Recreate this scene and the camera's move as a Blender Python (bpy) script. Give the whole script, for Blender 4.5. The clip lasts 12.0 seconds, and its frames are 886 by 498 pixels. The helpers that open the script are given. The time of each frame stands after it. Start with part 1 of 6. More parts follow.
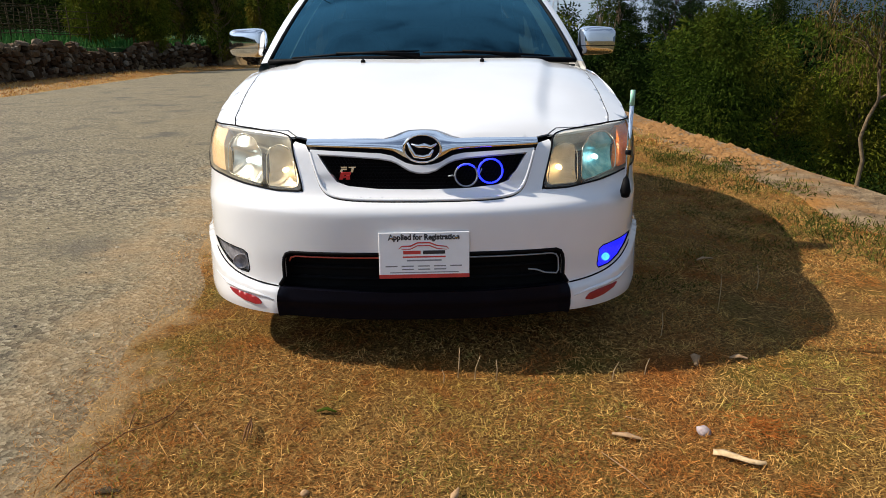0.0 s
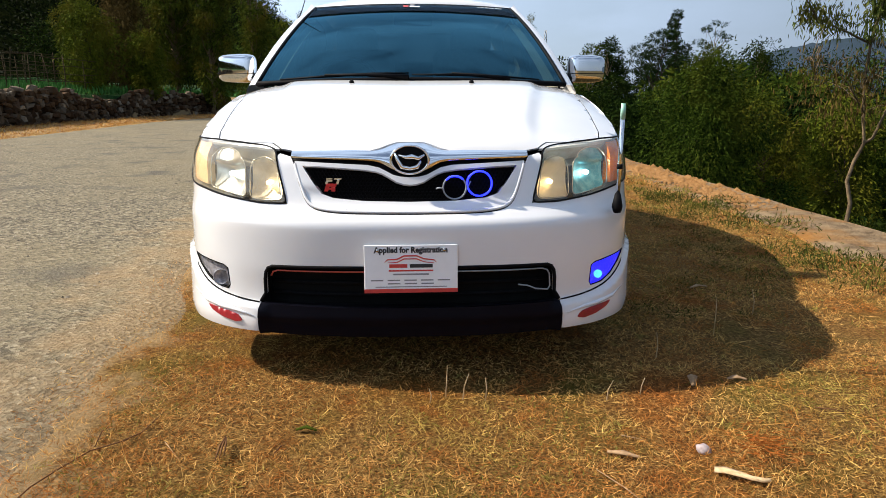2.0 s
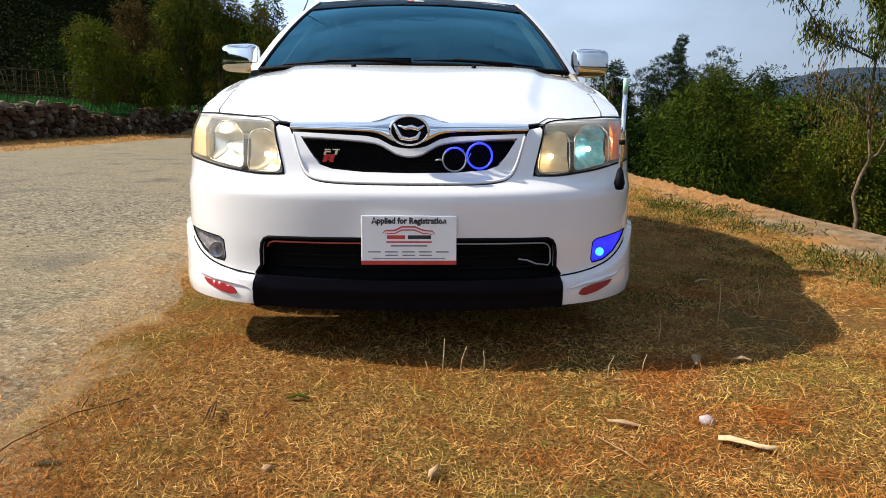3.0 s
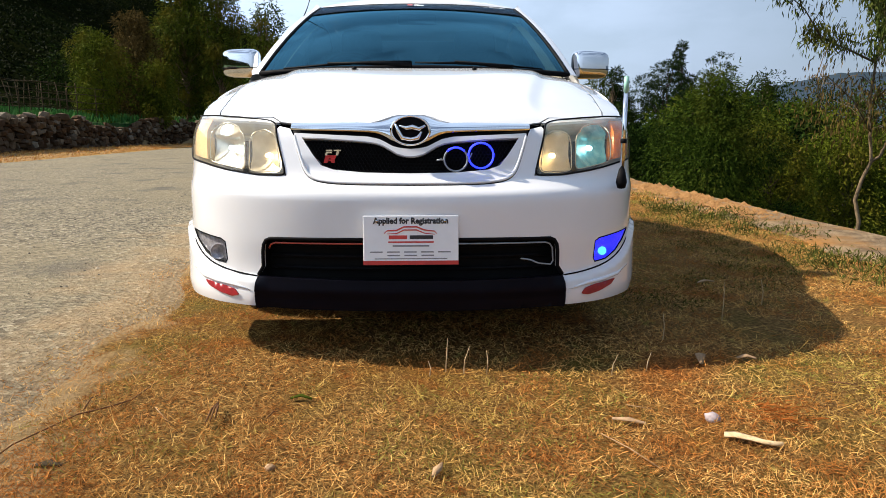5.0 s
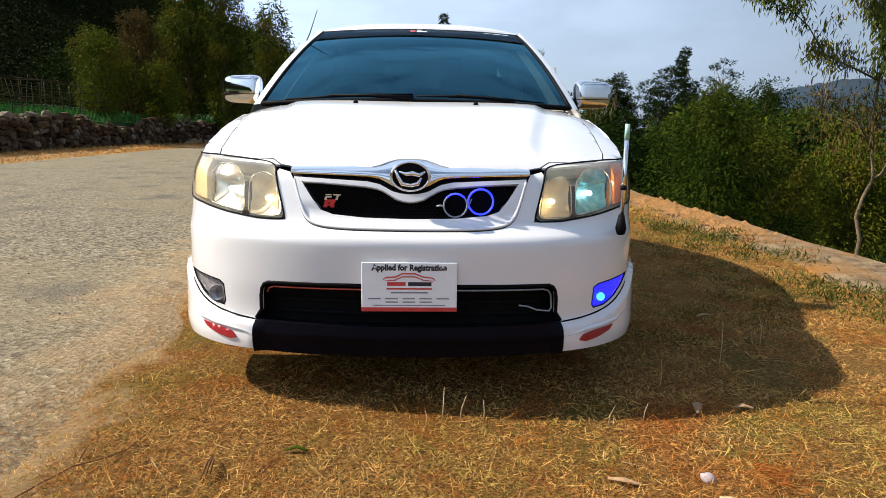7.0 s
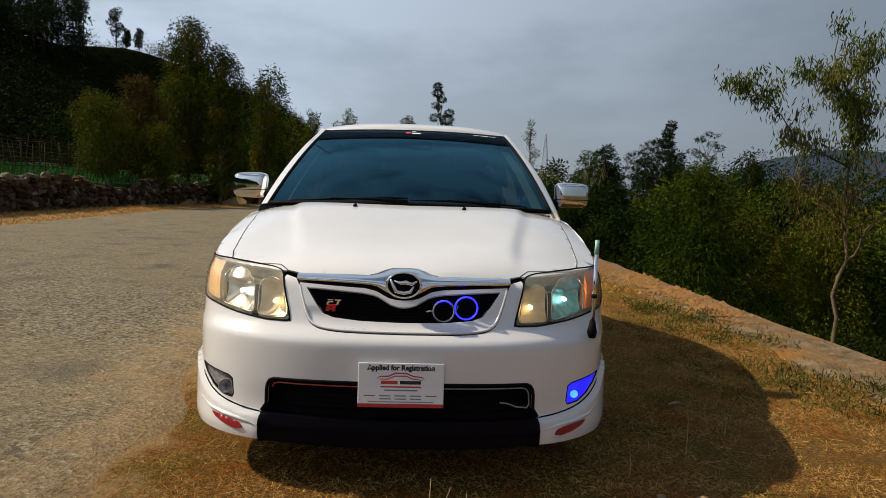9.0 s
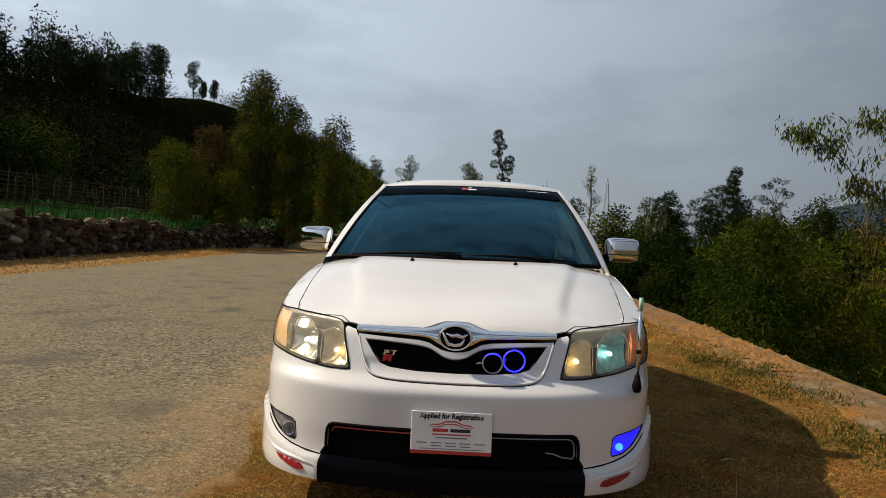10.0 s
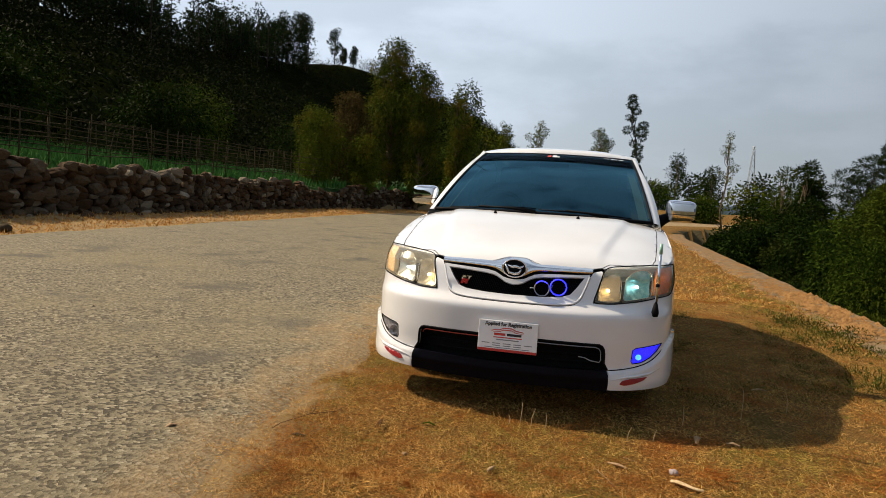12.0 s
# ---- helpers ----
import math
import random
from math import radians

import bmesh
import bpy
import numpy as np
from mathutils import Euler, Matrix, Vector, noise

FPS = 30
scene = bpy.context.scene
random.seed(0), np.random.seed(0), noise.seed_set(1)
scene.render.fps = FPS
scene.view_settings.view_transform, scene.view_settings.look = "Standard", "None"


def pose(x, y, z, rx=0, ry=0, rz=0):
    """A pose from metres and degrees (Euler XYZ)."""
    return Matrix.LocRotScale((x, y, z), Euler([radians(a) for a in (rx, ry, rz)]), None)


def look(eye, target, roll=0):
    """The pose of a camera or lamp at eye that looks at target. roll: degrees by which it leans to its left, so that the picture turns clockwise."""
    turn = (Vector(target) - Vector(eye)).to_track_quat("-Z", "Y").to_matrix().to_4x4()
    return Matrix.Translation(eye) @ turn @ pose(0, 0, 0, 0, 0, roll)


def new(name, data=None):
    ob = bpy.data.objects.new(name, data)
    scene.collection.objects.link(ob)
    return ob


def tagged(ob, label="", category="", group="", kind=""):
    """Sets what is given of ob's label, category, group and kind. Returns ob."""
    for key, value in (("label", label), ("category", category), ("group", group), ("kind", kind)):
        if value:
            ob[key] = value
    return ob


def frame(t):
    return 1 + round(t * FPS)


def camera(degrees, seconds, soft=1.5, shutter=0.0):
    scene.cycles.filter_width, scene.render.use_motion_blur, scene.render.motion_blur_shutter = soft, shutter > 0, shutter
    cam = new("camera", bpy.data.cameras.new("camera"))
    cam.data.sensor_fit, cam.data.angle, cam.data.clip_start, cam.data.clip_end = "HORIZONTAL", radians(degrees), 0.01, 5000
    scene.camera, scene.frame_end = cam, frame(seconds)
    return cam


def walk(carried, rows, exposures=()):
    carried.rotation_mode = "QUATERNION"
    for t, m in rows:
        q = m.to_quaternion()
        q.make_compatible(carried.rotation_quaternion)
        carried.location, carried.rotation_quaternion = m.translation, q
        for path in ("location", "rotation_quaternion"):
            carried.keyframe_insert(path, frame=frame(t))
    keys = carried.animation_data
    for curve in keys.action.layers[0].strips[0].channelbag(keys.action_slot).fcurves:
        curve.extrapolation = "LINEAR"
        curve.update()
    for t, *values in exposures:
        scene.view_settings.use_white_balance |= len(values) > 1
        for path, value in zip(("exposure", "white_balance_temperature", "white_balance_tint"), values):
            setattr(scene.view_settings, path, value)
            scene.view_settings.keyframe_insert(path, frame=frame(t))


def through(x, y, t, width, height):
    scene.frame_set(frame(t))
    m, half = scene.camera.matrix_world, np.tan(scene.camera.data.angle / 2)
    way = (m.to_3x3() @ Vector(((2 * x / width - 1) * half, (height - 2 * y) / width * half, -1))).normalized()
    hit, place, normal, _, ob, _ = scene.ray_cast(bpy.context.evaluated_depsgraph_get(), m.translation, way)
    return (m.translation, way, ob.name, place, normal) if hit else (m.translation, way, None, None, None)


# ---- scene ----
cam = camera(65.3, 12.0, soft=0.6)
PATH = [
    (0, (0.021, -2.325, 1.065), (0.059, -0.406, 0.504), -0.4),
    (0.5, (0.026, -2.325, 1.049), (0.071, -0.402, 0.498), -0.6),
    (1, (0.025, -2.327, 1.038), (0.081, -0.4, 0.509), -0.4),
    (1.5, (0.002, -2.3, 1.018), (0.048, -0.37, 0.498), -0.3),
    (2, (0.033, -2.285, 0.933), (0.098, -0.331, 0.51), -0.0),
    (2.5, (0.059, -2.291, 0.824), (0.111, -0.323, 0.468), 0.3),
    (3, (0.054, -2.282, 0.763), (0.105, -0.315, 0.407), 0.6),
    (5, (0.053, -2.28, 0.736), (0.099, -0.309, 0.403), 0.1),
    (5.5, (0.058, -2.283, 0.739), (0.098, -0.311, 0.412), 0.1),
    (6, (0.053, -2.285, 0.754), (0.087, -0.31, 0.44), 0.3),
    (6.5, (0.056, -2.273, 0.792), (0.09, -0.297, 0.485), 0.5),
    (7, (0.059, -2.254, 0.882), (0.103, -0.282, 0.55), 0.9),
    (7.5, (0.052, -2.238, 0.996), (0.135, -0.256, 0.744), 1.4),
    (7.7, (0.064, -2.276, 1.006), (0.127, -0.287, 0.812), 1.4),
    (9.3, (0.046, -2.513, 1.099), (0.117, -0.518, 0.967), 2.3),
    (9.5, (0.04, -2.497, 1.117), (0.106, -0.5, 1.025), 2.8),
    (10, (0.086, -2.675, 1.125), (-0.025, -0.678, 1.092), 2.3),
    (10.5, (0.167, -2.916, 1.158), (-0.027, -0.927, 1.084), 0.7),
    (11, (0.269, -3.106, 1.146), (0.011, -1.123, 1.082), 1.0),
    (11.5, (0.387, -3.313, 1.132), (0.071, -1.339, 1.053), 1.6),
    (12, (0.477, -3.566, 1.088), (0.005, -1.629, 0.936), 3.7),
]
walk(cam, [(t, look(eye, target, roll)) for t, eye, target, roll in PATH], [(0.0, 0.55, 6450, 10), (1.0, 0.70, 6500, 10), (5.5, 0.92, 6500, 10), (6.5, 0.88, 6500, 10), (7.0, 0.88, 6500, 10), (7.7, 0.26, 6700, 10), (9.3, 0.0, 7250, 10), (10.5, 0.03, 7500, 10), (12.0, 0.36, 7500, 11)])

# ---- light ----
# brightness of the haze away from the sun and near it; its share near the horizon and overhead; that of the wisps
HAZE = (0.36, 1.5, 0.66, 0.04, 0.30)
SUN_FROM = Vector((-1.09, 0.15, 1.0)).normalized()
sun_data = bpy.data.lights.new("sun", "SUN")
sun_data.energy, sun_data.angle, sun_data.color = 5.0, radians(0.6), (1.0, 0.89, 0.74)
sun = new("sun", sun_data)
sun.matrix_world = look(SUN_FROM * 60, (0, 0, 0))
world = bpy.data.worlds.new("sky")
scene.world = world
world.use_nodes = True
wn, wl = world.node_tree.nodes, world.node_tree.links
wn.clear()
sky = wn.new("ShaderNodeTexSky")
sky.sky_type, sky.sun_disc = "NISHITA", False
sky.sun_elevation = math.asin(SUN_FROM.z)
sky.sun_rotation = math.atan2(SUN_FROM.x, SUN_FROM.y)
sky.air_density, sky.dust_density, sky.ozone_density = 1.1, 1.2, 2.2
# thin high cloud over the blue, whiter towards the sun and towards the horizon
geo = wn.new("ShaderNodeTexCoord")


def sky_math(kind, a, b=None):
    m = wn.new("ShaderNodeMath")
    m.operation = kind
    for k, v in enumerate((a, b)):
        if isinstance(v, (int, float)):
            m.inputs[k].default_value = v
        elif v is not None:
            wl.new(v, m.inputs[k])
    return m.outputs[0]


def sky_range(value, a, b, c, d):
    r = wn.new("ShaderNodeMapRange")
    r.interpolation_type = "SMOOTHSTEP"
    for key, v in (("From Min", a), ("From Max", b), ("To Min", c), ("To Max", d)):
        r.inputs[key].default_value = v
    wl.new(value, r.inputs["Value"])
    return r.outputs["Result"]


stretch = wn.new("ShaderNodeMapping")
stretch.inputs["Scale"].default_value = (1.0, 1.0, 2.6)
puff = wn.new("ShaderNodeTexNoise")
puff.inputs["Scale"].default_value, puff.inputs["Detail"].default_value, puff.inputs["Roughness"].default_value = 2.4, 6, 0.55
wl.new(geo.outputs["Generated"], stretch.inputs["Vector"])
wl.new(stretch.outputs["Vector"], puff.inputs["Vector"])
up = wn.new("ShaderNodeSeparateXYZ")
wl.new(geo.outputs["Generated"], up.inputs[0])
toward = wn.new("ShaderNodeVectorMath")
toward.operation = "DOT_PRODUCT"
toward.inputs[1].default_value = SUN_FROM
wl.new(geo.outputs["Generated"], toward.inputs[0])
glare = sky_range(toward.outputs["Value"], -0.55, 0.85, HAZE[0], HAZE[1])
haze = sky_range(up.outputs["Z"], 0.30, 0.80, HAZE[2], HAZE[3])
wisps = sky_math("MULTIPLY", sky_range(puff.outputs["Fac"], 0.42, 0.60, 0.0, HAZE[4]), sky_range(up.outputs["Z"], 0.45, 0.60, 0.8, 1.7))
amount = sky_math("MINIMUM", sky_math("ADD", haze, wisps), 0.95)
veil_colour = wn.new("ShaderNodeVectorMath")
veil_colour.operation = "SCALE"
veil_colour.inputs[0].default_value = (8.7, 10.9, 14.2)
wl.new(glare, veil_colour.inputs["Scale"])
veil = wn.new("ShaderNodeMix")
veil.data_type = "RGBA"
wl.new(amount, veil.inputs["Factor"])
wl.new(sky.outputs["Color"], veil.inputs["A"])
wl.new(veil_colour.outputs["Vector"], veil.inputs["B"])
back = wn.new("ShaderNodeBackground")
back.inputs["Strength"].default_value = 0.05
wout = wn.new("ShaderNodeOutputWorld")
wl.new(veil.outputs["Result"], back.inputs["Color"])
wl.new(back.outputs["Background"], wout.inputs["Surface"])

# ---- materials ----
def nodes_of(name):
    m = bpy.data.materials.new(name)
    m.use_nodes = True
    return m, m.node_tree.nodes, m.node_tree.links, m.node_tree.nodes["Principled BSDF"]


def noise_fac(n, l, scale, detail=4, lo=0.35, hi=0.65, vec=None, rough=0.55):
    tex = n.new("ShaderNodeTexNoise")
    tex.inputs["Scale"].default_value, tex.inputs["Detail"].default_value, tex.inputs["Roughness"].default_value = scale, detail, rough
    l.new(vec if vec else n.new("ShaderNodeTexCoord").outputs["Object"], tex.inputs["Vector"])
    r = n.new("ShaderNodeMapRange")
    r.inputs["From Min"].default_value, r.inputs["From Max"].default_value = lo, hi
    l.new(tex.outputs["Fac"], r.inputs["Value"])
    return r.outputs["Result"], tex.outputs["Fac"]


def mix_rgb(n, l, fac, a, b, mode="MIX"):
    mx = n.new("ShaderNodeMix")
    mx.data_type, mx.blend_type = "RGBA", mode
    for key, v in (("Factor", fac), ("A", a), ("B", b)):
        if isinstance(v, (int, float)):
            mx.inputs[key].default_value = v
        elif isinstance(v, tuple):
            mx.inputs[key].default_value = (*v, 1) if len(v) == 3 else v
        else:
            l.new(v, mx.inputs[key])
    return mx.outputs["Result"]


def add_bump(n, l, bsdf, height, strength, distance):
    b = n.new("ShaderNodeBump")
    b.inputs["Strength"].default_value, b.inputs["Distance"].default_value = strength, distance
    l.new(height, b.inputs["Height"])
    l.new(b.outputs["Normal"], bsdf.inputs["Normal"])


def mat(name, a, b=None, scale=20.0, rough=0.6, metal=0.0, coat=0.0, bump=0.0, fine=None, dist=0.004, c=None, scale2=1.5):
    """Two colours mixed by grain, a third by large stains; bump from the grain."""
    m, n, l, p = nodes_of(name)
    p.inputs["Roughness"].default_value, p.inputs["Metallic"].default_value = rough, metal
    p.inputs["Coat Weight"].default_value, p.inputs["Coat Roughness"].default_value = coat, 0.04
    if rough >= 0.84:
        p.inputs["Specular IOR Level"].default_value = 0.08
    fac, raw = noise_fac(n, l, scale)
    col = mix_rgb(n, l, fac, a, b or tuple(v * 0.8 for v in a))
    if c:
        fac2, _ = noise_fac(n, l, scale2, 5, 0.45, 0.7)
        col = mix_rgb(n, l, fac2, col, c)
    l.new(col, p.inputs["Base Color"])
    if bump:
        _, raw2 = noise_fac(n, l, fine or scale * 3, 5)
        add_bump(n, l, p, raw2, bump, dist)
    return m


def leaf_mat(name, a, b, c=None, through=0.14, d=None):
    """Foliage: each leaf its own tone, with a little light through it."""
    m, n, l, p = nodes_of(name)
    g = n.new("ShaderNodeNewGeometry")
    col = mix_rgb(n, l, g.outputs["Random Per Island"], a, b)
    if c:
        fac, _ = noise_fac(n, l, 0.9, 3, 0.48, 0.66)
        col = mix_rgb(n, l, fac, col, c)
    if d:
        fac, _ = noise_fac(n, l, 2.7, 5, 0.52, 0.68)
        col = mix_rgb(n, l, fac, col, d)
    l.new(col, p.inputs["Base Color"])
    p.inputs["Roughness"].default_value = 0.7
    p.inputs["Specular IOR Level"].default_value = 0.015
    tr = n.new("ShaderNodeBsdfTranslucent")
    l.new(col, tr.inputs["Color"])
    mx = n.new("ShaderNodeMixShader")
    mx.inputs[0].default_value = through
    l.new(p.outputs[0], mx.inputs[1])
    l.new(tr.outputs[0], mx.inputs[2])
    l.new(mx.outputs[0], n["Material Output"].inputs["Surface"])
    return m


def glow_mat(name, colour, strength, base=(0.3, 0.3, 0.3)):
    m, n, l, p = nodes_of(name)
    p.inputs["Base Color"].default_value = (*base, 1)
    p.inputs["Emission Color"].default_value, p.inputs["Emission Strength"].default_value = (*colour, 1), strength
    return m


def pane_mat(name, tint, gloss_rough=0.0, ior=1.5, haze=None, sheen=(1, 1, 1)):
    """A thin clear or tinted pane: lets tinted light through and mirrors by Fresnel."""
    m, n, l, p = nodes_of(name)
    tr = n.new("ShaderNodeBsdfTransparent")
    tr.inputs["Color"].default_value = (*tint, 1)
    gl = n.new("ShaderNodeBsdfGlossy")
    gl.inputs["Roughness"].default_value = gloss_rough
    gl.inputs["Color"].default_value = (*sheen, 1)
    fr = n.new("ShaderNodeFresnel")
    fr.inputs["IOR"].default_value = ior
    mx = n.new("ShaderNodeMixShader")
    l.new(fr.outputs[0], mx.inputs[0])
    body = tr.outputs[0]
    if haze:
        df = n.new("ShaderNodeBsdfDiffuse")
        df.inputs["Color"].default_value = (*haze[1], 1)
        m2 = n.new("ShaderNodeMixShader")
        m2.inputs[0].default_value = haze[0]
        l.new(tr.outputs[0], m2.inputs[1])
        l.new(df.outputs[0], m2.inputs[2])
        body = m2.outputs[0]
    l.new(body, mx.inputs[1])
    l.new(gl.outputs[0], mx.inputs[2])
    l.new(mx.outputs[0], n["Material Output"].inputs["Surface"])
    return m


WHITE = mat("white_paint", (0.74, 0.75, 0.77), (0.70, 0.71, 0.73), 3.0, 0.22, coat=1.0, bump=0.0)
BLACK_PAINT = mat("satin_black_paint", (0.003, 0.003, 0.006), (0.004, 0.004, 0.008), 8.0, 0.34)
BLACK_PAINT.node_tree.nodes["Principled BSDF"].inputs["Specular IOR Level"].default_value = 0.07
BLACK = mat("black_plastic", (0.005, 0.005, 0.006), (0.008, 0.008, 0.009), 40.0, 0.6)
BLACK.node_tree.nodes["Principled BSDF"].inputs["Specular IOR Level"].default_value = 0.05
CAVITY = mat("dark_cavity", (0.004, 0.004, 0.004), (0.006, 0.006, 0.006), 20.0, 0.9)
CAVITY.node_tree.nodes["Principled BSDF"].inputs["Specular IOR Level"].default_value = 0.1
CHROME = mat("chrome", (0.85, 0.86, 0.88), (0.8, 0.81, 0.83), 6.0, 0.06, metal=1.0)
REFLECTOR = mat("lamp_reflector", (0.62, 0.62, 0.58), (0.48, 0.48, 0.45), 15.0, 0.30, metal=1.0, bump=0.25, fine=60, dist=0.003)
RUBBER = mat("tyre_rubber", (0.02, 0.02, 0.02), (0.035, 0.034, 0.032), 30.0, 0.8, bump=0.3, fine=120)
ALLOY = mat("alloy", (0.5, 0.5, 0.52), (0.42, 0.42, 0.44), 20.0, 0.3, metal=1.0)
RED_PLASTIC = mat("red_reflector", (0.33, 0.015, 0.02), (0.25, 0.01, 0.015), 60.0, 0.38, bump=0.1, fine=300)
RED_PAINT = mat("red_badge", (0.6, 0.03, 0.03), (0.5, 0.02, 0.02), 60.0, 0.35)
AMBER = mat("amber_lens", (0.85, 0.24, 0.015), (0.7, 0.15, 0.01), 60.0, 0.25, bump=0.3, fine=250)
SEAT = mat("grey_seat_fabric", (0.16, 0.15, 0.14), (0.11, 0.105, 0.1), 60.0, 0.9, bump=0.3)
DASH = mat("dashboard", (0.05, 0.05, 0.052), (0.035, 0.035, 0.036), 50.0, 0.7, bump=0.2)
WINDSCREEN = pane_mat("windscreen_glass", (0.05, 0.10, 0.12), 0.0, 1.9, None, (0.17, 0.50, 0.68))
SIDE_GLASS = pane_mat("side_glass", (0.12, 0.13, 0.13), 0.0, 1.6)
LAMP_GLASS = pane_mat("lamp_lens", (0.96, 0.95, 0.88), 0.02, 1.45, (0.13, (0.86, 0.80, 0.64)))

# ---- mesh helpers ----
from mathutils.geometry import delaunay_2d_cdt


def mesh_of(name, verts, faces, material, smooth=True):
    me = bpy.data.meshes.new(name)
    me.from_pydata([tuple(v) for v in verts], [], [tuple(f) for f in faces])
    if smooth:
        me.polygons.foreach_set("use_smooth", [True] * len(me.polygons))
    if material:
        me.materials.append(material)
    me.update()
    return me


def part(name, source, material=None, parent=None, label="", smooth=True):
    """One mesh object under a thing or a part, from a bmesh, a mesh or (verts, faces)."""
    if isinstance(source, bmesh.types.BMesh):
        me = bpy.data.meshes.new(name)
        for f in source.faces:
            f.smooth = smooth
        source.to_mesh(me)
        source.free()
        if material:
            me.materials.append(material)
    elif isinstance(source, tuple):
        me = mesh_of(name, source[0], source[1], material, smooth)
    else:
        me = source
    ob = new(name, me)
    if parent:
        ob.parent = parent
        ob.matrix_parent_inverse = parent.matrix_basis.inverted()
    return tagged(ob, label)


def thing(name, label, category, at=(0, 0, 0), group="", kind=""):
    ob = new(name)
    ob.empty_display_size = 0.1
    ob.matrix_basis = Matrix.Translation(at)
    return tagged(ob, label, category, group, kind)


def box_bm(c, size, bevel=0.0, rot=None, seg=2):
    bm = bmesh.new()
    bmesh.ops.create_cube(bm, size=1)
    bmesh.ops.scale(bm, vec=size, verts=bm.verts)
    if bevel:
        bmesh.ops.bevel(bm, geom=bm.edges[:], offset=bevel, segments=seg, profile=0.5, affect="EDGES")
    m = Matrix.Translation(c) @ (rot if rot else Matrix())
    bmesh.ops.transform(bm, matrix=m, verts=bm.verts)
    return bm


def tube(points, radii, sides=8, cap=True):
    """(verts, faces) of a round bar along points."""
    pts = [Vector(p) for p in points]
    radii = radii if isinstance(radii, (list, tuple)) else [radii] * len(pts)
    vs, fs = [], []
    ref = None
    for i, p in enumerate(pts):
        d = (pts[min(i + 1, len(pts) - 1)] - pts[max(i - 1, 0)]).normalized()
        a = d.orthogonal().normalized() if ref is None else (ref - d * ref.dot(d)).normalized()
        ref = a
        b = d.cross(a)
        for k in range(sides):
            t = 2 * math.pi * k / sides
            vs.append(p + (a * math.cos(t) + b * math.sin(t)) * radii[i])
    for i in range(len(pts) - 1):
        for k in range(sides):
            j = (k + 1) % sides
            fs.append((i * sides + k, i * sides + j, (i + 1) * sides + j, (i + 1) * sides + k))
    if cap:
        fs.append(tuple(range(sides - 1, -1, -1)))
        fs.append(tuple((len(pts) - 1) * sides + k for k in range(sides)))
    return vs, fs


def joined(*pieces):
    vs, fs = [], []
    for v, f in pieces:
        o = len(vs)
        vs += list(v)
        fs += [tuple(i + o for i in q) for q in f]
    return vs, fs


def ring(c, radius, tube_r, axis_x, axis_z, n=36, k=8):
    vs, fs = [], []
    ax, az = Vector(axis_x), Vector(axis_z)
    nn = ax.cross(az)
    for i in range(n):
        t = 2 * math.pi * i / n
        r = ax * math.cos(t) + az * math.sin(t)
        for j in range(k):
            s = 2 * math.pi * j / k
            vs.append(Vector(c) + r * (radius + tube_r * math.cos(s)) + nn * tube_r * math.sin(s))
    for i in range(n):
        for j in range(k):
            a, b = i * k + j, i * k + (j + 1) % k
            c2, d = ((i + 1) % n) * k + (j + 1) % k, ((i + 1) % n) * k + j
            fs.append((a, b, c2, d))
    return vs, fs


def curve1(knots):
    """A smooth function through (t, v) knots, without overshoot."""
    ts, vs = np.array([k[0] for k in knots], float), np.array([k[1] for k in knots], float)
    d = np.diff(vs) / np.diff(ts)
    m = np.zeros_like(vs)
    m[0], m[-1] = d[0], d[-1]
    for i in range(1, len(vs) - 1):
        m[i] = 0 if d[i - 1] * d[i] <= 0 else 2 * d[i - 1] * d[i] / (d[i - 1] + d[i])

    def f(t):
        t = min(max(t, ts[0]), ts[-1])
        i = min(int(np.searchsorted(ts, t, "right")) - 1, len(ts) - 2)
        h = ts[i + 1] - ts[i]
        s = (t - ts[i]) / h
        return float((2 * s**3 - 3 * s**2 + 1) * vs[i] + (s**3 - 2 * s**2 + s) * h * m[i] + (3 * s**2 - 2 * s**3) * vs[i + 1] + (s**3 - s**2) * h * m[i + 1])
    return f


def smooth01(t):
    t = min(max(t, 0.0), 1.0)
    return t * t * (3 - 2 * t)


def inside(poly, x, y):
    c = False
    j = len(poly) - 1
    for i in range(len(poly)):
        xi, yi = poly[i]
        xj, yj = poly[j]
        if (yi > y) != (yj > y) and x < (xj - xi) * (y - yi) / (yj - yi) + xi:
            c = not c
        j = i
    return c


def resample(poly, step):
    out = []
    for i, a in enumerate(poly):
        b = poly[(i + 1) % len(poly)]
        k = max(1, int(math.hypot(b[0] - a[0], b[1] - a[1]) / step + 0.5))
        out += [(a[0] + (b[0] - a[0]) * j / k, a[1] + (b[1] - a[1]) * j / k) for j in range(k)]
    return out


def rounded(poly, r=0.012, k=4):
    """Corners cut to small arcs."""
    out = []
    n = len(poly)
    for i in range(n):
        p, a, b = Vector(poly[i]), Vector(poly[i - 1]), Vector(poly[(i + 1) % n])
        ra = min(r, (a - p).length * 0.45)
        rb = min(r, (b - p).length * 0.45)
        p0, p1 = p + (a - p).normalized() * ra, p + (b - p).normalized() * rb
        for j in range(k + 1):
            t = j / k
            out.append(tuple((1 - t) ** 2 * p0 + 2 * t * (1 - t) * p + t * t * p1))
    return out


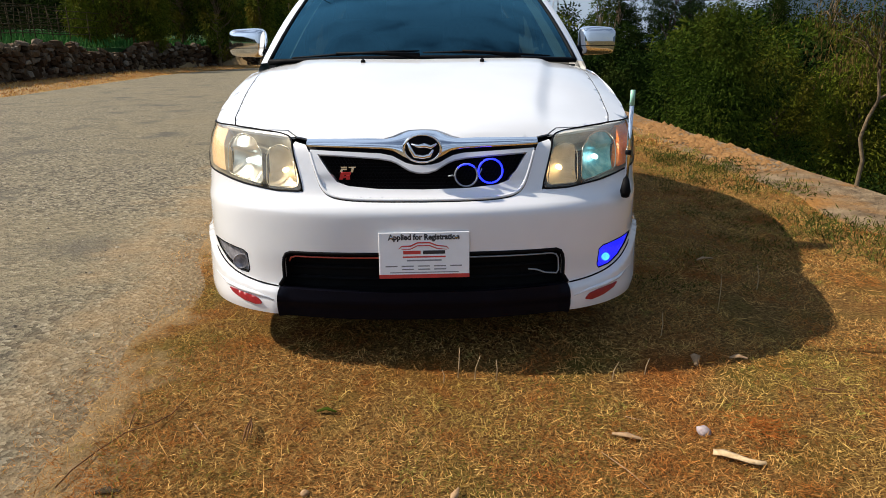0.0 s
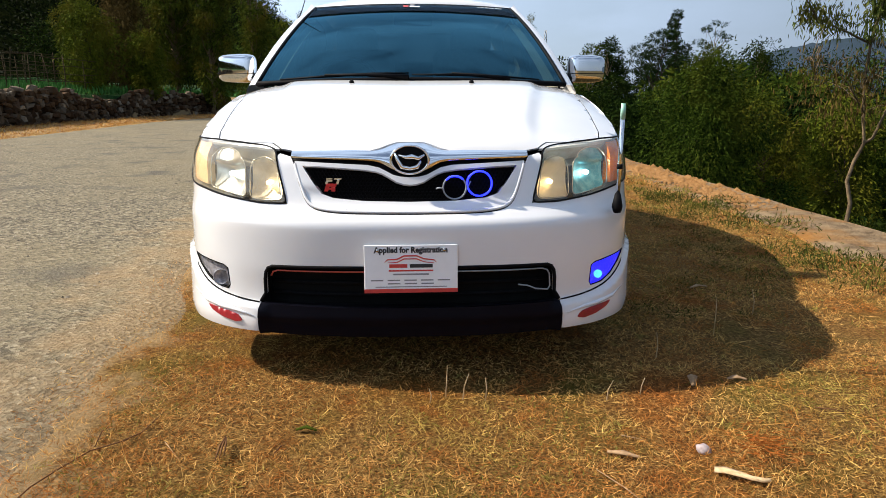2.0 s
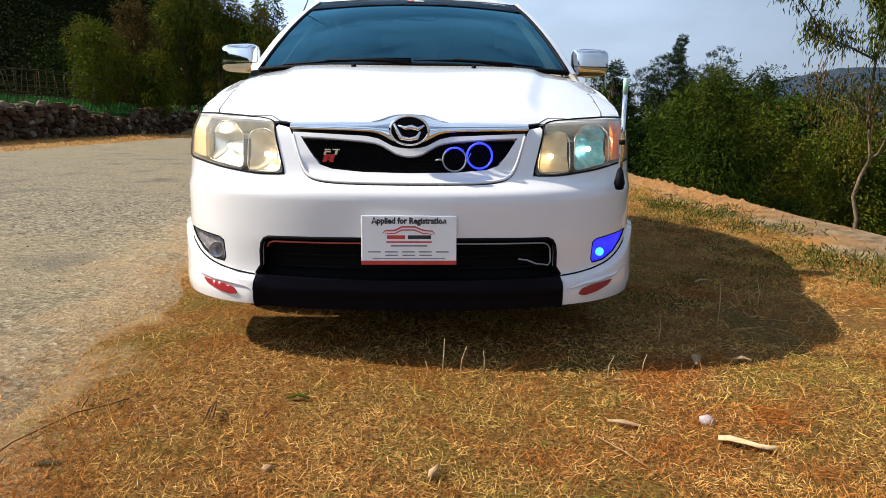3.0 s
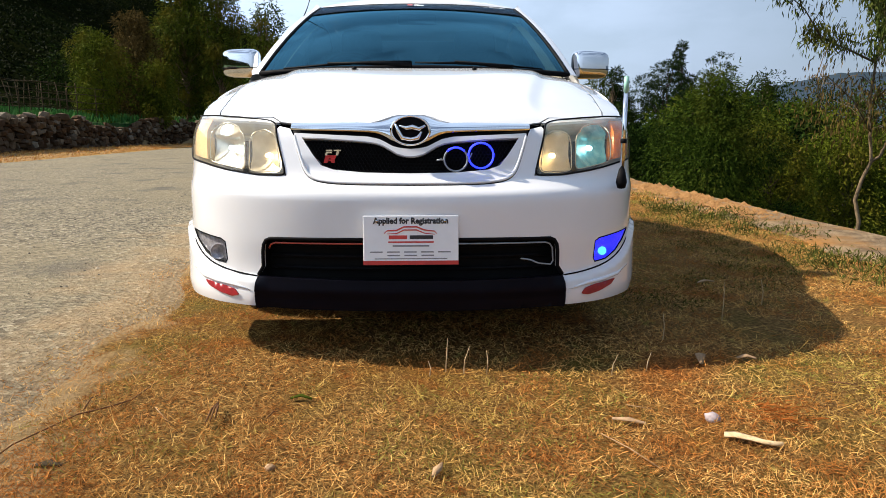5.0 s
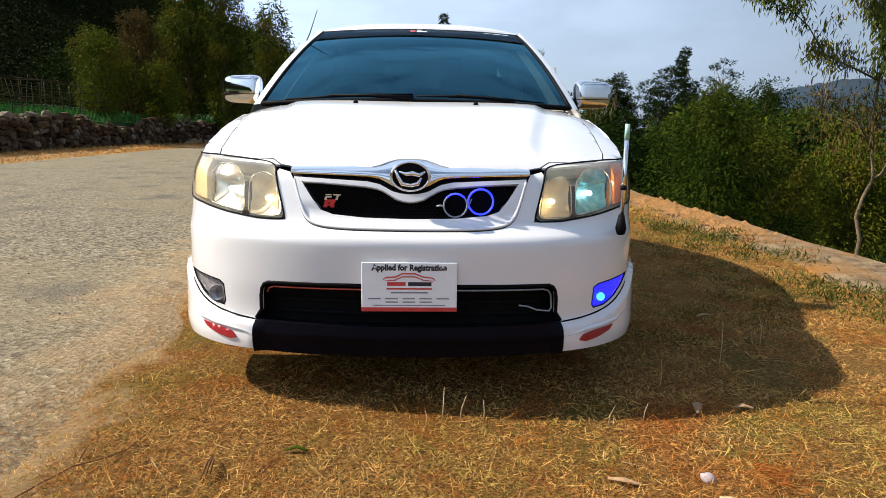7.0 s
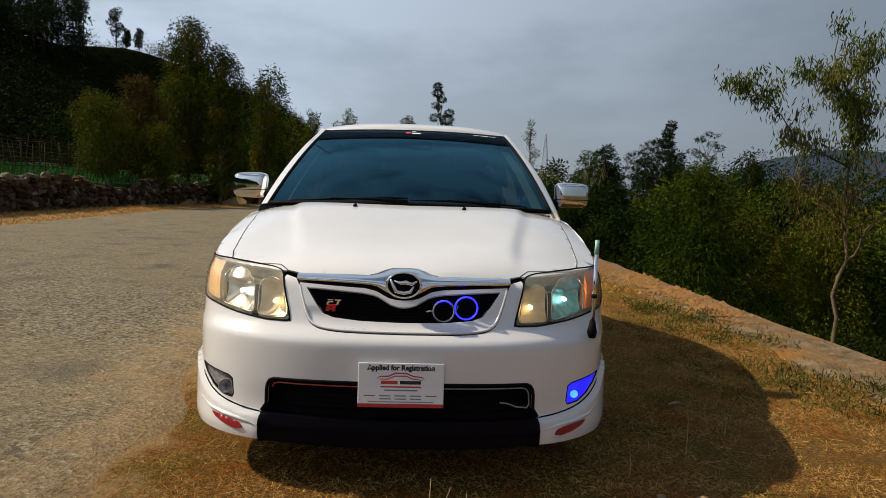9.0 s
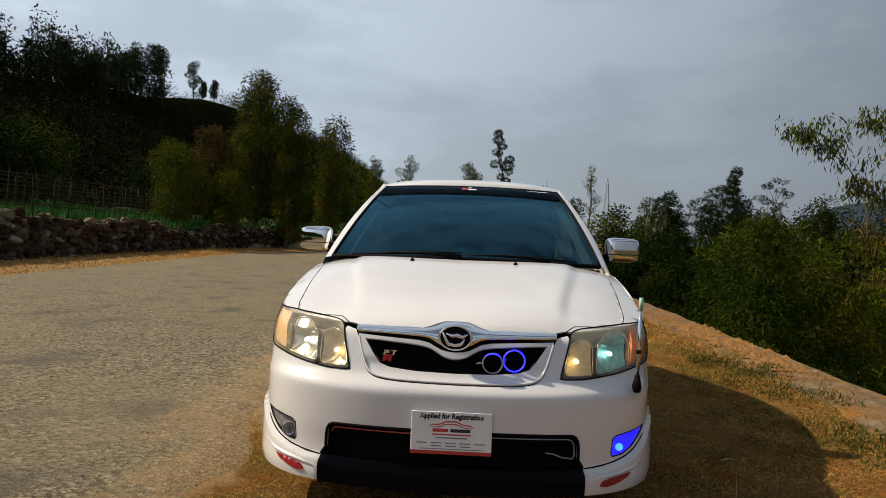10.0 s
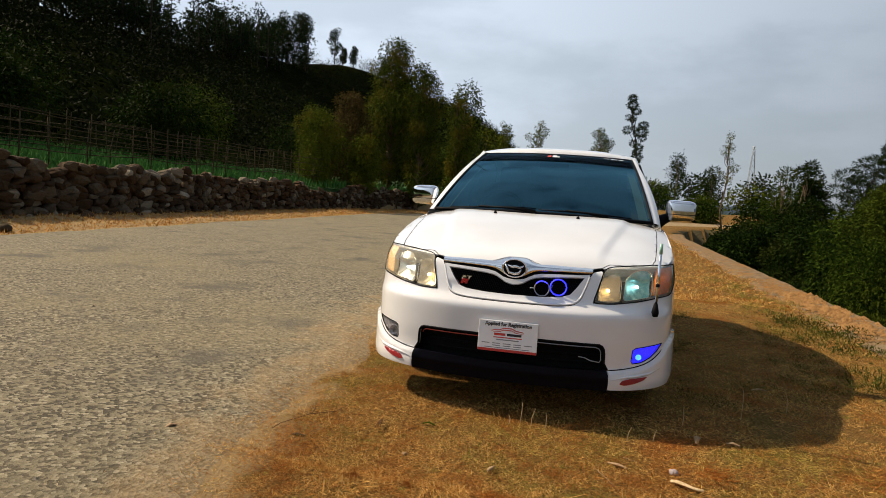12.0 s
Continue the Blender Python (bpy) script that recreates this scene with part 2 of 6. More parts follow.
def shrunk(poly, d):
    """The polygon with its edge moved in by d."""
    n = len(poly)
    area = sum(poly[i][0] * poly[(i + 1) % n][1] - poly[(i + 1) % n][0] * poly[i][1] for i in range(n))
    s = 1 if area > 0 else -1
    out = []
    for i in range(n):
        a, p, b = Vector(poly[i - 1]), Vector(poly[i]), Vector(poly[(i + 1) % n])
        e1, e2 = (p - a).normalized(), (b - p).normalized()
        nn = Vector((-e1.y, e1.x)) + Vector((-e2.y, e2.x))
        if nn.length < 1e-6:
            nn = Vector((-e1.y, e1.x))
        nn.normalize()
        k = max(0.5, nn.dot(Vector((-e1.y, e1.x))))
        out.append(tuple(p + nn * (s * d / k)))
    return out


def sheet(poly, place, step=0.03, holes=(), gap=0.0, rim=0.0, normal_step=0.004, edge_step=None):
    """A curved panel: the plane polygon, less its holes, laid on the surface place(a, b); its edge is turned in by rim."""
    poly = resample(shrunk(poly, gap) if gap else poly, edge_step or step)
    holes = [resample(shrunk(h, -gap) if gap else h, edge_step or step) for h in holes]
    pts, edges = [], []
    for loop in [poly] + holes:
        o = len(pts)
        pts += loop
        edges += [(o + i, o + (i + 1) % len(loop)) for i in range(len(loop))]
    nb = len(pts)
    bound = np.array(pts)
    x0, y0 = bound.min(0)
    x1, y1 = bound.max(0)
    for i in range(int((x1 - x0) / step) + 1):
        for j in range(int((y1 - y0) / step) + 1):
            x, y = x0 + (i + 0.5 + 0.5 * (j % 2)) * step, y0 + (j + 0.5) * step
            if inside(poly, x, y) and not any(inside(h, x, y) for h in holes):
                if np.min(np.hypot(bound[:, 0] - x, bound[:, 1] - y)) > step * 0.45:
                    pts.append((x, y))
    vs, _, fs, *_ = delaunay_2d_cdt([Vector(p) for p in pts], edges, [], 0, 1e-6)
    keep = []
    for f in fs:
        cx, cy = sum(vs[i].x for i in f) / len(f), sum(vs[i].y for i in f) / len(f)
        if inside(poly, cx, cy) and not any(inside(h, cx, cy) for h in holes):
            keep.append(tuple(f))
    out = [Vector(place(v.x, v.y)) for v in vs]
    if rim:
        count = {}
        for f in keep:
            for i in range(len(f)):
                e = (f[i], f[(i + 1) % len(f)])
                count[e] = count.get(e, 0) + 1
        border = [e for e in count if (e[1], e[0]) not in count]
        low = {}
        for e in border:
            for i in e:
                if i not in low:
                    a, b = vs[i].x, vs[i].y
                    h = normal_step
                    nrm = (Vector(place(a + h, b)) - Vector(place(a - h, b))).cross(Vector(place(a, b + h)) - Vector(place(a, b - h)))
                    low[i] = len(out)
                    out.append(out[i].copy())
                    out.append(out[i] - nrm.normalized() * rim)
        keep += [(low[e[1]], low[e[0]], low[e[0]] + 1, low[e[1]] + 1) for e in border]
    return out, keep


def grid(place, us, vs_):
    """A sheet over two lists of parameters."""
    verts = [Vector(place(u, v)) for v in vs_ for u in us]
    n = len(us)
    faces = [(j * n + i, j * n + i + 1, (j + 1) * n + i + 1, (j + 1) * n + i) for j in range(len(vs_) - 1) for i in range(n - 1)]
    return verts, faces


def span(a, b, n):
    return [a + (b - a) * i / (n - 1) for i in range(n)]


def leaves(name, base, way, length, width, material, parent=None, label="", kind=""):
    """Many small kite-shaped leaves in one mesh: base points, directions, lengths and widths as arrays."""
    n = len(base)
    side = np.cross(way, np.random.normal(size=(n, 3)))
    side /= np.linalg.norm(side, axis=1)[:, None] + 1e-9
    length, width = np.broadcast_to(length, (n,))[:, None], np.broadcast_to(width, (n,))[:, None]
    mid = base + way * length * 0.45
    co = np.stack([base, mid + side * width * 0.5, base + way * length, mid - side * width * 0.5], 1).reshape(-1, 3)
    me = bpy.data.meshes.new(name)
    me.vertices.add(4 * n)
    me.vertices.foreach_set("co", co.astype(np.float32).ravel())
    me.loops.add(4 * n)
    me.loops.foreach_set("vertex_index", np.arange(4 * n, dtype=np.int32))
    me.polygons.add(n)
    me.polygons.foreach_set("loop_start", np.arange(0, 4 * n, 4, dtype=np.int32))
    me.materials.append(material)
    me.update(calc_edges=True)
    me.validate()
    ob = new(name, me)
    if parent:
        ob.parent = parent
        ob.matrix_parent_inverse = parent.matrix_basis.inverted()
    return tagged(ob, label, kind=kind)

# ---- ground, road, walls ----
def bend(y):
    """How far the road has turned to its right at y."""
    return 0.0 if y < 25 else (y - 25) ** 2 / 100 if y < 75 else 25 + (min(y, 140) - 75) * 1.0


def drift(y):
    """How far the left side of the road leads off at y."""
    return -0.09 * min(max(y, -10.0), 30.0)


RISE = curve1([(-900, 0.86), (-300, 0.88), (-140, 0.95), (-84, 1.0), (-70, 0.80), (-48, 0.44), (-34, 0.15), (-27, 0.08)])
RIDGE = curve1([(-900, 20), (-80, 22), (0, 22), (110, 26.5), (164, 33), (208, 40), (298, 44), (367, 46), (453, 46), (620, 32), (900, 20), (1500, 15)])
TERRACE = curve1([(-60, 3.6), (-34, 2.6), (-27, 2.2), (-22, 1.65), (-13.35, 1.05)])


def ground_z(x, y):
    q = x - bend(y)
    ql = q - drift(y)
    n = noise.noise((x * 0.11, y * 0.11, 3.0))
    if ql < -11.25:
        z = TERRACE(x) if x > -27 else max(RISE(x) * RIDGE(y), 2.2)
        return z + n * min(2.0, max(0.0, (-x - 24) * 0.06)) + 0.06 * n
    if ql < -8.6:
        return 0.0 + 0.10 * smooth01((-8.6 - ql) / 1.8) + 0.04 * n + 0.03 * noise.noise((x * 1.3, y * 1.3, 2))
    if q <= 3.2:
        dip = -0.03 * smooth01((q - 2.2) / 0.6)
        small = noise.noise((x * 2.1, y * 2.1, 1.0)) * 0.012 + noise.noise((x * 0.7, y * 0.7, 8.0)) * 0.012
        return -0.012 + dip + (small if q > -1.2 else 0.0)
    return -1.55 - 0.9 * smooth01((q - 3.4) / 6) - 1.8 * smooth01((q - 9) / 30) + 0.25 * n


def graded(stops):
    """Lines whose spacing is given stretch by stretch: (from, to, step)."""
    out = []
    for a, b, s in stops:
        k = max(1, int(round((b - a) / s)))
        out += [a + (b - a) * i / k for i in range(k)]
    return out + [stops[-1][1]]


xs = graded([(-900, -200, 70), (-200, -90, 10), (-90, -30, 4), (-30, -16, 1.0), (-16, -13.2, 0.4), (-13.2, -1.4, 0.4), (-1.4, 3.2, 0.1), (3.2, 3.4, 0.2), (3.4, 10, 0.6), (10, 40, 3), (40, 200, 16), (200, 1000, 80)])
ys = graded([(-900, -80, 82), (-80, -10, 7), (-10, -4, 1), (-4, 5, 0.1), (5, 12, 0.5), (12, 30, 1.5), (30, 90, 4), (90, 480, 10), (480, 1500, 80)])


def zone(x, y):
    q = x - bend(y)
    return 1 if x < -30 else 2 if q - drift(y) < -11.3 else 0 if q < 3.3 else 3


def ramp_of(n, l, value, stops):
    r = n.new("ShaderNodeValToRGB")
    while len(r.color_ramp.elements) < len(stops):
        r.color_ramp.elements.new(0.5)
    for e, (p, c) in zip(r.color_ramp.elements, stops):
        e.position, e.color = p, (*c, 1)
    l.new(value, r.inputs["Fac"])
    return r.outputs["Color"]


def across(n, l, wobble, scale):
    """Metres to the right of the edge of the grass, with an uneven edge."""
    tc = n.new("ShaderNodeTexCoord")
    sep = n.new("ShaderNodeSeparateXYZ")
    l.new(tc.outputs["Object"], sep.inputs[0])
    cl = n.new("ShaderNodeClamp")
    cl.inputs["Min"].default_value, cl.inputs["Max"].default_value = -4, 3
    l.new(sep.outputs["Y"], cl.inputs["Value"])
    ma = n.new("ShaderNodeMath")
    ma.operation = "MULTIPLY_ADD"
    ma.inputs[1].default_value = 0.14
    l.new(cl.outputs[0], ma.inputs[0])
    l.new(sep.outputs["X"], ma.inputs[2])
    tex = n.new("ShaderNodeTexNoise")
    tex.inputs["Scale"].default_value, tex.inputs["Detail"].default_value, tex.inputs["Roughness"].default_value = scale, 7, 0.65
    l.new(tc.outputs["Object"], tex.inputs["Vector"])
    mb = n.new("ShaderNodeMath")
    mb.operation = "MULTIPLY_ADD"
    mb.inputs[1].default_value = wobble
    l.new(tex.outputs["Fac"], mb.inputs[0])
    l.new(ma.outputs[0], mb.inputs[2])
    return mb.outputs[0]


def stretch_to(n, l, value, lo, hi):
    r = n.new("ShaderNodeMapRange")
    r.interpolation_type = "SMOOTHSTEP"
    r.inputs["From Min"].default_value, r.inputs["From Max"].default_value = lo, hi
    l.new(value, r.inputs["Value"])
    return r.outputs["Result"]


def verge_mat():
    m, n, l, p = nodes_of("dry_grass_verge")
    f1, r1 = noise_fac(n, l, 90, 8, 0.3, 0.7, rough=0.7)
    straw = ramp_of(n, l, f1, [(0.0, (0.035, 0.018, 0.006)), (0.4, (0.12, 0.062, 0.018)), (0.75, (0.28, 0.165, 0.05)), (1.0, (0.48, 0.32, 0.12))])
    f2, _ = noise_fac(n, l, 2.6, 6, 0.5, 0.7)
    straw = mix_rgb(n, l, f2, straw, mix_rgb(n, l, f1, (0.045, 0.034, 0.006), (0.18, 0.13, 0.026)))
    f3, _ = noise_fac(n, l, 1.7, 5, 0.52, 0.74)
    straw = mix_rgb(n, l, f3, straw, mix_rgb(n, l, f1, (0.08, 0.028, 0.006), (0.29, 0.11, 0.026)))
    dust = mix_rgb(n, l, f1, (0.22, 0.145, 0.068), (0.37, 0.26, 0.135))
    edge = stretch_to(n, l, across(n, l, 1.1, 2.2), -0.52, -0.32)
    l.new(mix_rgb(n, l, edge, dust, straw), p.inputs["Base Color"])
    p.inputs["Roughness"].default_value = 0.95
    p.inputs["Specular IOR Level"].default_value = 0.06
    add_bump(n, l, p, r1, 0.9, 0.02)
    return m


def road_mat():
    m, n, l, p = nodes_of("worn_chip_seal")
    vor = n.new("ShaderNodeTexVoronoi")
    vor.inputs["Scale"].default_value = 52
    l.new(n.new("ShaderNodeTexCoord").outputs["Object"], vor.inputs["Vector"])
    f1, r1 = noise_fac(n, l, 140, 6, 0.3, 0.7, rough=0.7)
    tone = n.new("ShaderNodeSeparateColor")
    l.new(vor.outputs["Color"], tone.inputs[0])
    stone = ramp_of(n, l, tone.outputs[0], [(0.0, (0.020, 0.018, 0.015)), (0.30, (0.046, 0.041, 0.031)), (0.40, (0.165, 0.142, 0.094)), (0.85, (0.28, 0.240, 0.160)), (1.0, (0.47, 0.42, 0.30))])
    col = mix_rgb(n, l, 0.34, stone, mix_rgb(n, l, f1, (0.078, 0.064, 0.040), (0.25, 0.205, 0.125)))
    f2, _ = noise_fac(n, l, 0.45, 7, 0.45, 0.85)
    col = mix_rgb(n, l, f2, col, mix_rgb(n, l, f1, (0.13, 0.105, 0.060), (0.30, 0.245, 0.145)))
    f3, _ = noise_fac(n, l, 1.3, 7, 0.54, 0.70)
    col = mix_rgb(n, l, f3, col, mix_rgb(n, l, f1, (0.035, 0.031, 0.023), (0.17, 0.15, 0.11)))
    dust = mix_rgb(n, l, f1, (0.22, 0.145, 0.068), (0.37, 0.26, 0.135))
    dust = mix_rgb(n, l, 0.30, dust, stone)
    edge = stretch_to(n, l, across(n, l, 2.0, 2.6), -0.62, -0.05)
    l.new(mix_rgb(n, l, edge, col, dust), p.inputs["Base Color"])
    p.inputs["Roughness"].default_value = 0.85
    p.inputs["Specular IOR Level"].default_value = 0.2
    both = n.new("ShaderNodeMath")
    both.operation = "ADD"
    l.new(vor.outputs["Distance"], both.inputs[0])
    l.new(r1, both.inputs[1])
    add_bump(n, l, p, both.outputs[0], 1.0, 0.010)
    return m


VERGE = verge_mat()
ROAD = road_mat()
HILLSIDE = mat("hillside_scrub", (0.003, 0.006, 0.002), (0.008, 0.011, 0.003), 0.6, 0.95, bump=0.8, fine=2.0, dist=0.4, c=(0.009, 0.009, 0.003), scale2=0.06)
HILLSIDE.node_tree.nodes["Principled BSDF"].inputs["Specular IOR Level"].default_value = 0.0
FIELD = mat("green_crop", (0.012, 0.048, 0.012), (0.028, 0.082, 0.02), 3.0, 0.9, bump=0.8, fine=9.0, dist=0.08, c=(0.045, 0.055, 0.018), scale2=0.25)
VALLEY = mat("valley_floor", (0.022, 0.024, 0.008), (0.055, 0.045, 0.018), 1.2, 0.95, bump=0.8, fine=5.0, dist=0.1, c=(0.12, 0.085, 0.04), scale2=0.2)
CONCRETE = mat("weathered_concrete", (0.24, 0.175, 0.105), (0.12, 0.082, 0.048), 7.0, 0.9, bump=1.0, fine=30, dist=0.035, c=(0.26, 0.125, 0.035), scale2=2.6)

gv, gf = grid(lambda u, v: (u, v, ground_z(u, v)), xs, ys)
ground_mesh = mesh_of("ground", gv, gf, VERGE)
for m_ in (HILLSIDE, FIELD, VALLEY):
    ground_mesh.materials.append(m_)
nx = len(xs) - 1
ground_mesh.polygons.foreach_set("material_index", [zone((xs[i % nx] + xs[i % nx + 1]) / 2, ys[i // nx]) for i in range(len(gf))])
ground = tagged(new("ground", ground_mesh), "dry grass verge, crop field, wooded slope and valley", "ground", kind="structure")

# the road, a little above the ground, its near edge ragged and worn into dust
road_y = graded([(-880, -60, 40), (-60, -8, 4), (-8, 8, 0.16), (8, 30, 1), (30, 140, 2.5)])


def road_place(u, y):
    near = -0.86 - 0.14 * min(max(y, -4), 3) + 0.10 * noise.noise((0.5, y * 1.3, 4)) + 0.05 * noise.noise((0.5, y * 5.0, 9))
    left = -8.75 + drift(y) + 0.25 * noise.noise((3, y * 0.35, 2)) + 0.1 * noise.noise((3, y * 1.7, 6))
    x = left + (near - left) * u
    z = 0.012 + 0.03 * math.sin(math.pi * u) ** 0.7 - 0.055 * smooth01((u - 0.955) / 0.045) - 0.05 * smooth01((0.03 - u) / 0.03)
    return (x + bend(y), y, z + 0.006 * noise.noise((x * 0.8, y * 0.8, 0)))


tagged(part("road", grid(road_place, span(0, 0.03, 4) + span(0.06, 0.94, 40) + span(0.95, 1.0, 9), road_y), ROAD), "worn grey chip-seal road fading into tan dust", "road", kind="structure")


# low concrete edge of the retaining wall beside the verge
def kerb_section(y):
    w = 0.16 * noise.noise((1, y * 0.8, 0)) + 0.09 * noise.noise((1, y * 3.1, 5))
    o = 0.05 * noise.noise((7, y * 0.7, 2)) + 0.02 * noise.noise((7, y * 4.0, 2))
    h = 0.015 * noise.noise((2, y * 1.5, 3))
    b = bend(y)
    return [(2.70 + w + b, y, -0.14), (2.76 + w + b, y, -0.032 + h), (2.90 + w + b, y, -0.012 + h), (3.15 + b, y, -0.002 + h), (3.36 + o + b, y, 0.0 + h), (3.43 + o + b, y, -0.035 + h), (3.47 + o + b, y, -0.45), (3.52 + o + b, y, -2.4)]


kerb_y = graded([(-400, -14, 8), (-14, -4, 0.5), (-4, 14, 0.18), (14, 31, 0.8)])
kv = [p for y in kerb_y for p in kerb_section(y)]
kf = [(j * 8 + i, (j + 1) * 8 + i, (j + 1) * 8 + i + 1, j * 8 + i + 1) for j in range(len(kerb_y) - 1) for i in range(7)]
kf += [tuple(range(8)), tuple((len(kerb_y) - 1) * 8 + i for i in range(7, -1, -1))]
tagged(part("wall_parapet", (kv, kf), CONCRETE, smooth=False), "weathered flat concrete top of a retaining wall", "wall", kind="structure")

# ---- the car ----
W0, Y1, YF0, EX, EY = 0.845, 0.70, -0.10, 2.5, 4.0
TH = np.linspace(0, math.pi / 2, 600)
RX, RY = np.sin(TH) ** (2 / EX), np.cos(TH) ** (2 / EY)
UU = np.concatenate([[0], np.cumsum(np.hypot(np.diff(RX * W0), np.diff(RY * (Y1 - YF0))))])
UF = float(UU[-1])
YB, YEND = 3.70, 4.33
UB = UF + YB - Y1
front_y = curve1([(0.13, -0.08), (0.16, -0.10), (0.20, -0.105), (0.25, -0.098), (0.30, -0.094), (0.40, -0.100), (0.50, -0.099), (0.538, -0.096), (0.546, -0.091), (0.57, -0.062), (0.588, -0.042), (0.62, -0.026), (0.68, -0.006), (0.74, 0.018), (0.765, 0.07), (0.79, 0.13), (0.82, 0.19), (0.95, 0.40)])
half_w = curve1([(0.13, 0.805), (0.17, 0.832), (0.22, 0.841), (0.30, 0.841), (0.42, 0.838), (0.60, 0.839), (0.70, 0.837), (0.78, 0.828), (0.85, 0.820), (0.90, 0.810), (0.95, 0.795), (1.0, 0.765)])
top_z = curve1([(-0.1, 0.742), (0.0, 0.745), (0.075, 0.757), (0.147, 0.772), (0.372, 0.800), (0.7, 0.882), (1.0, 0.952), (1.4, 0.972), (2.5, 0.982), (3.6, 0.985), (4.2, 0.93), (4.4, 0.90)])
crown_z = curve1([(-0.1, 0.742), (0.0, 0.748), (0.03, 0.765), (0.07, 0.792), (0.12, 0.815), (0.25, 0.855), (0.45, 0.910), (0.65, 0.962), (0.82, 1.000), (1.0, 1.03), (1.2, 1.05)])


def skin(u, z, out=0.0):
    """The car's side surface: u metres from the front's middle round the right side (minus: left), z metres up, out metres proud."""
    def at(a, h):
        s, a = (1 if a >= 0 else -1), abs(a)
        w = half_w(h)
        if a <= UF:
            return Vector((s * w * float(np.interp(a, UU, RX)), Y1 - (Y1 - front_y(h)) * float(np.interp(a, UU, RY)), h))
        if a <= UB:
            return Vector((s * w, Y1 + a - UF, h))
        r = max(0.0, UF - (a - UB) * UF / UF)
        back_in = 0.10 * smooth01((h - 0.55) / 0.5)
        return Vector((s * w * float(np.interp(r, UU, RX)), YB + (YEND - back_in - YB) * float(np.interp(r, UU, RY)), h))
    p = at(u, z)
    if out:
        e = 0.003
        d = (at(u + e, z) - at(u - e, z)).cross(at(u, z + e) - at(u, z - e))
        p = p + d.normalized() * out
    return p


def ux(x, z):
    """u of the point of the front at x and height z."""
    s = 1 if x >= 0 else -1
    return s * float(np.interp(min(abs(x) / half_w(z), 1.0), RX, UU))


def uy(y):
    return UF + y - Y1


def flip(poly):
    return [(-a, b) for a, b in reversed(poly)]


def on_front(pts):
    return [(ux(x, z), z) for x, z in pts]


KIT = curve1([(0.0, 0.24), (ux(0.50, 0.27), 0.264), (ux(0.58, 0.27), 0.272), (ux(0.66, 0.29), 0.288), (ux(0.72, 0.31), 0.312), (ux(0.765, 0.36), 0.350), (ux(0.79, 0.38), 0.39), (ux(0.80, 0.40) + 0.10, 0.425), (ux(0.80, 0.40) + 0.4, 0.44), (2.5, 0.44)])


def bumper_place(u, z):
    x = abs(skin(u, z).x)
    k = KIT(abs(u))
    proud = 0.017 * smooth01((k - z) / 0.012) * smooth01((x - 0.46) / 0.06)
    # the fog lamp lies in a shallow hollow
    hollow = 0.006 * math.exp(-(((x - 0.70) / 0.06) ** 2 + ((z - 0.355) / 0.04) ** 2))
    return skin(u, z, proud - hollow)


car = thing("car", "white saloon car with chrome mirrors and black lip on dry grass", "car", (0, 2.1, 0))

R_ARCH, WHEEL_F, WHEEL_R, WHEEL_Z = 0.345, 0.80, 3.40, 0.300
HEADLAMP = on_front([(0.408, 0.597), (0.50, 0.597), (0.62, 0.612), (0.722, 0.632)]) + [(uy(0.70) - 0.47, 0.645), (uy(0.70) - 0.385, 0.70), (uy(0.70) - 0.34, 0.772), (uy(0.70) - 0.345, 0.795)] + on_front([(0.70, 0.793), (0.60, 0.786), (0.50, 0.777), (0.462, 0.768), (0.448, 0.750)])
GRILLE_OUT = [(0.0, 0.568), (0.18, 0.569), (0.27, 0.573), (0.32, 0.583), (0.346, 0.606), (0.366, 0.660), (0.386, 0.728)]
for _ in range(2):  # soften the corners
    GRILLE_OUT = GRILLE_OUT[:1] + [(a[0] + (b[0] - a[0]) * t, a[1] + (b[1] - a[1]) * t) for a, b in zip(GRILLE_OUT, GRILLE_OUT[1:]) for t in (0.25, 0.75)] + GRILLE_OUT[-1:]
OPENING = on_front([(-0.485, 0.30), (-0.484, 0.35), (-0.480, 0.374), (-0.471, 0.389), (-0.455, 0.396), (-0.2, 0.398), (0.2, 0.398), (0.455, 0.396), (0.471, 0.389), (0.480, 0.374), (0.484, 0.35), (0.485, 0.30), (0.50, 0.272), (0.2, 0.268), (-0.2, 0.268), (-0.50, 0.272)])
FOG = on_front([(0.770, 0.400), (0.70, 0.391), (0.638, 0.384), (0.622, 0.374), (0.617, 0.316), (0.624, 0.303), (0.668, 0.308), (0.715, 0.330), (0.748, 0.362)])
LIP = on_front([(-0.505, 0.166), (-0.2, 0.163), (0.2, 0.163), (0.505, 0.166), (0.503, 0.272), (0.2, 0.268), (-0.2, 0.268), (-0.503, 0.272)])


def arch(y0, a0, a1, k=10, r=R_ARCH):
    return [(uy(y0 + r * math.cos(radians(a0 + (a1 - a0) * i / k))), WHEEL_Z + r * math.sin(radians(a0 + (a1 - a0) * i / k))) for i in range(k + 1)]


half = on_front(GRILLE_OUT) + on_front([(0.398, 0.748), (0.440, 0.757), (0.446, 0.748)]) + HEADLAMP[:5]
half += [(uy(0.36), 0.648)] + arch(WHEEL_F, 118, 200, 8) + [(uy(0.45), 0.180)] + on_front([(0.70, 0.176), (0.62, 0.174), (0.505, 0.174)])
left_half = flip(half)
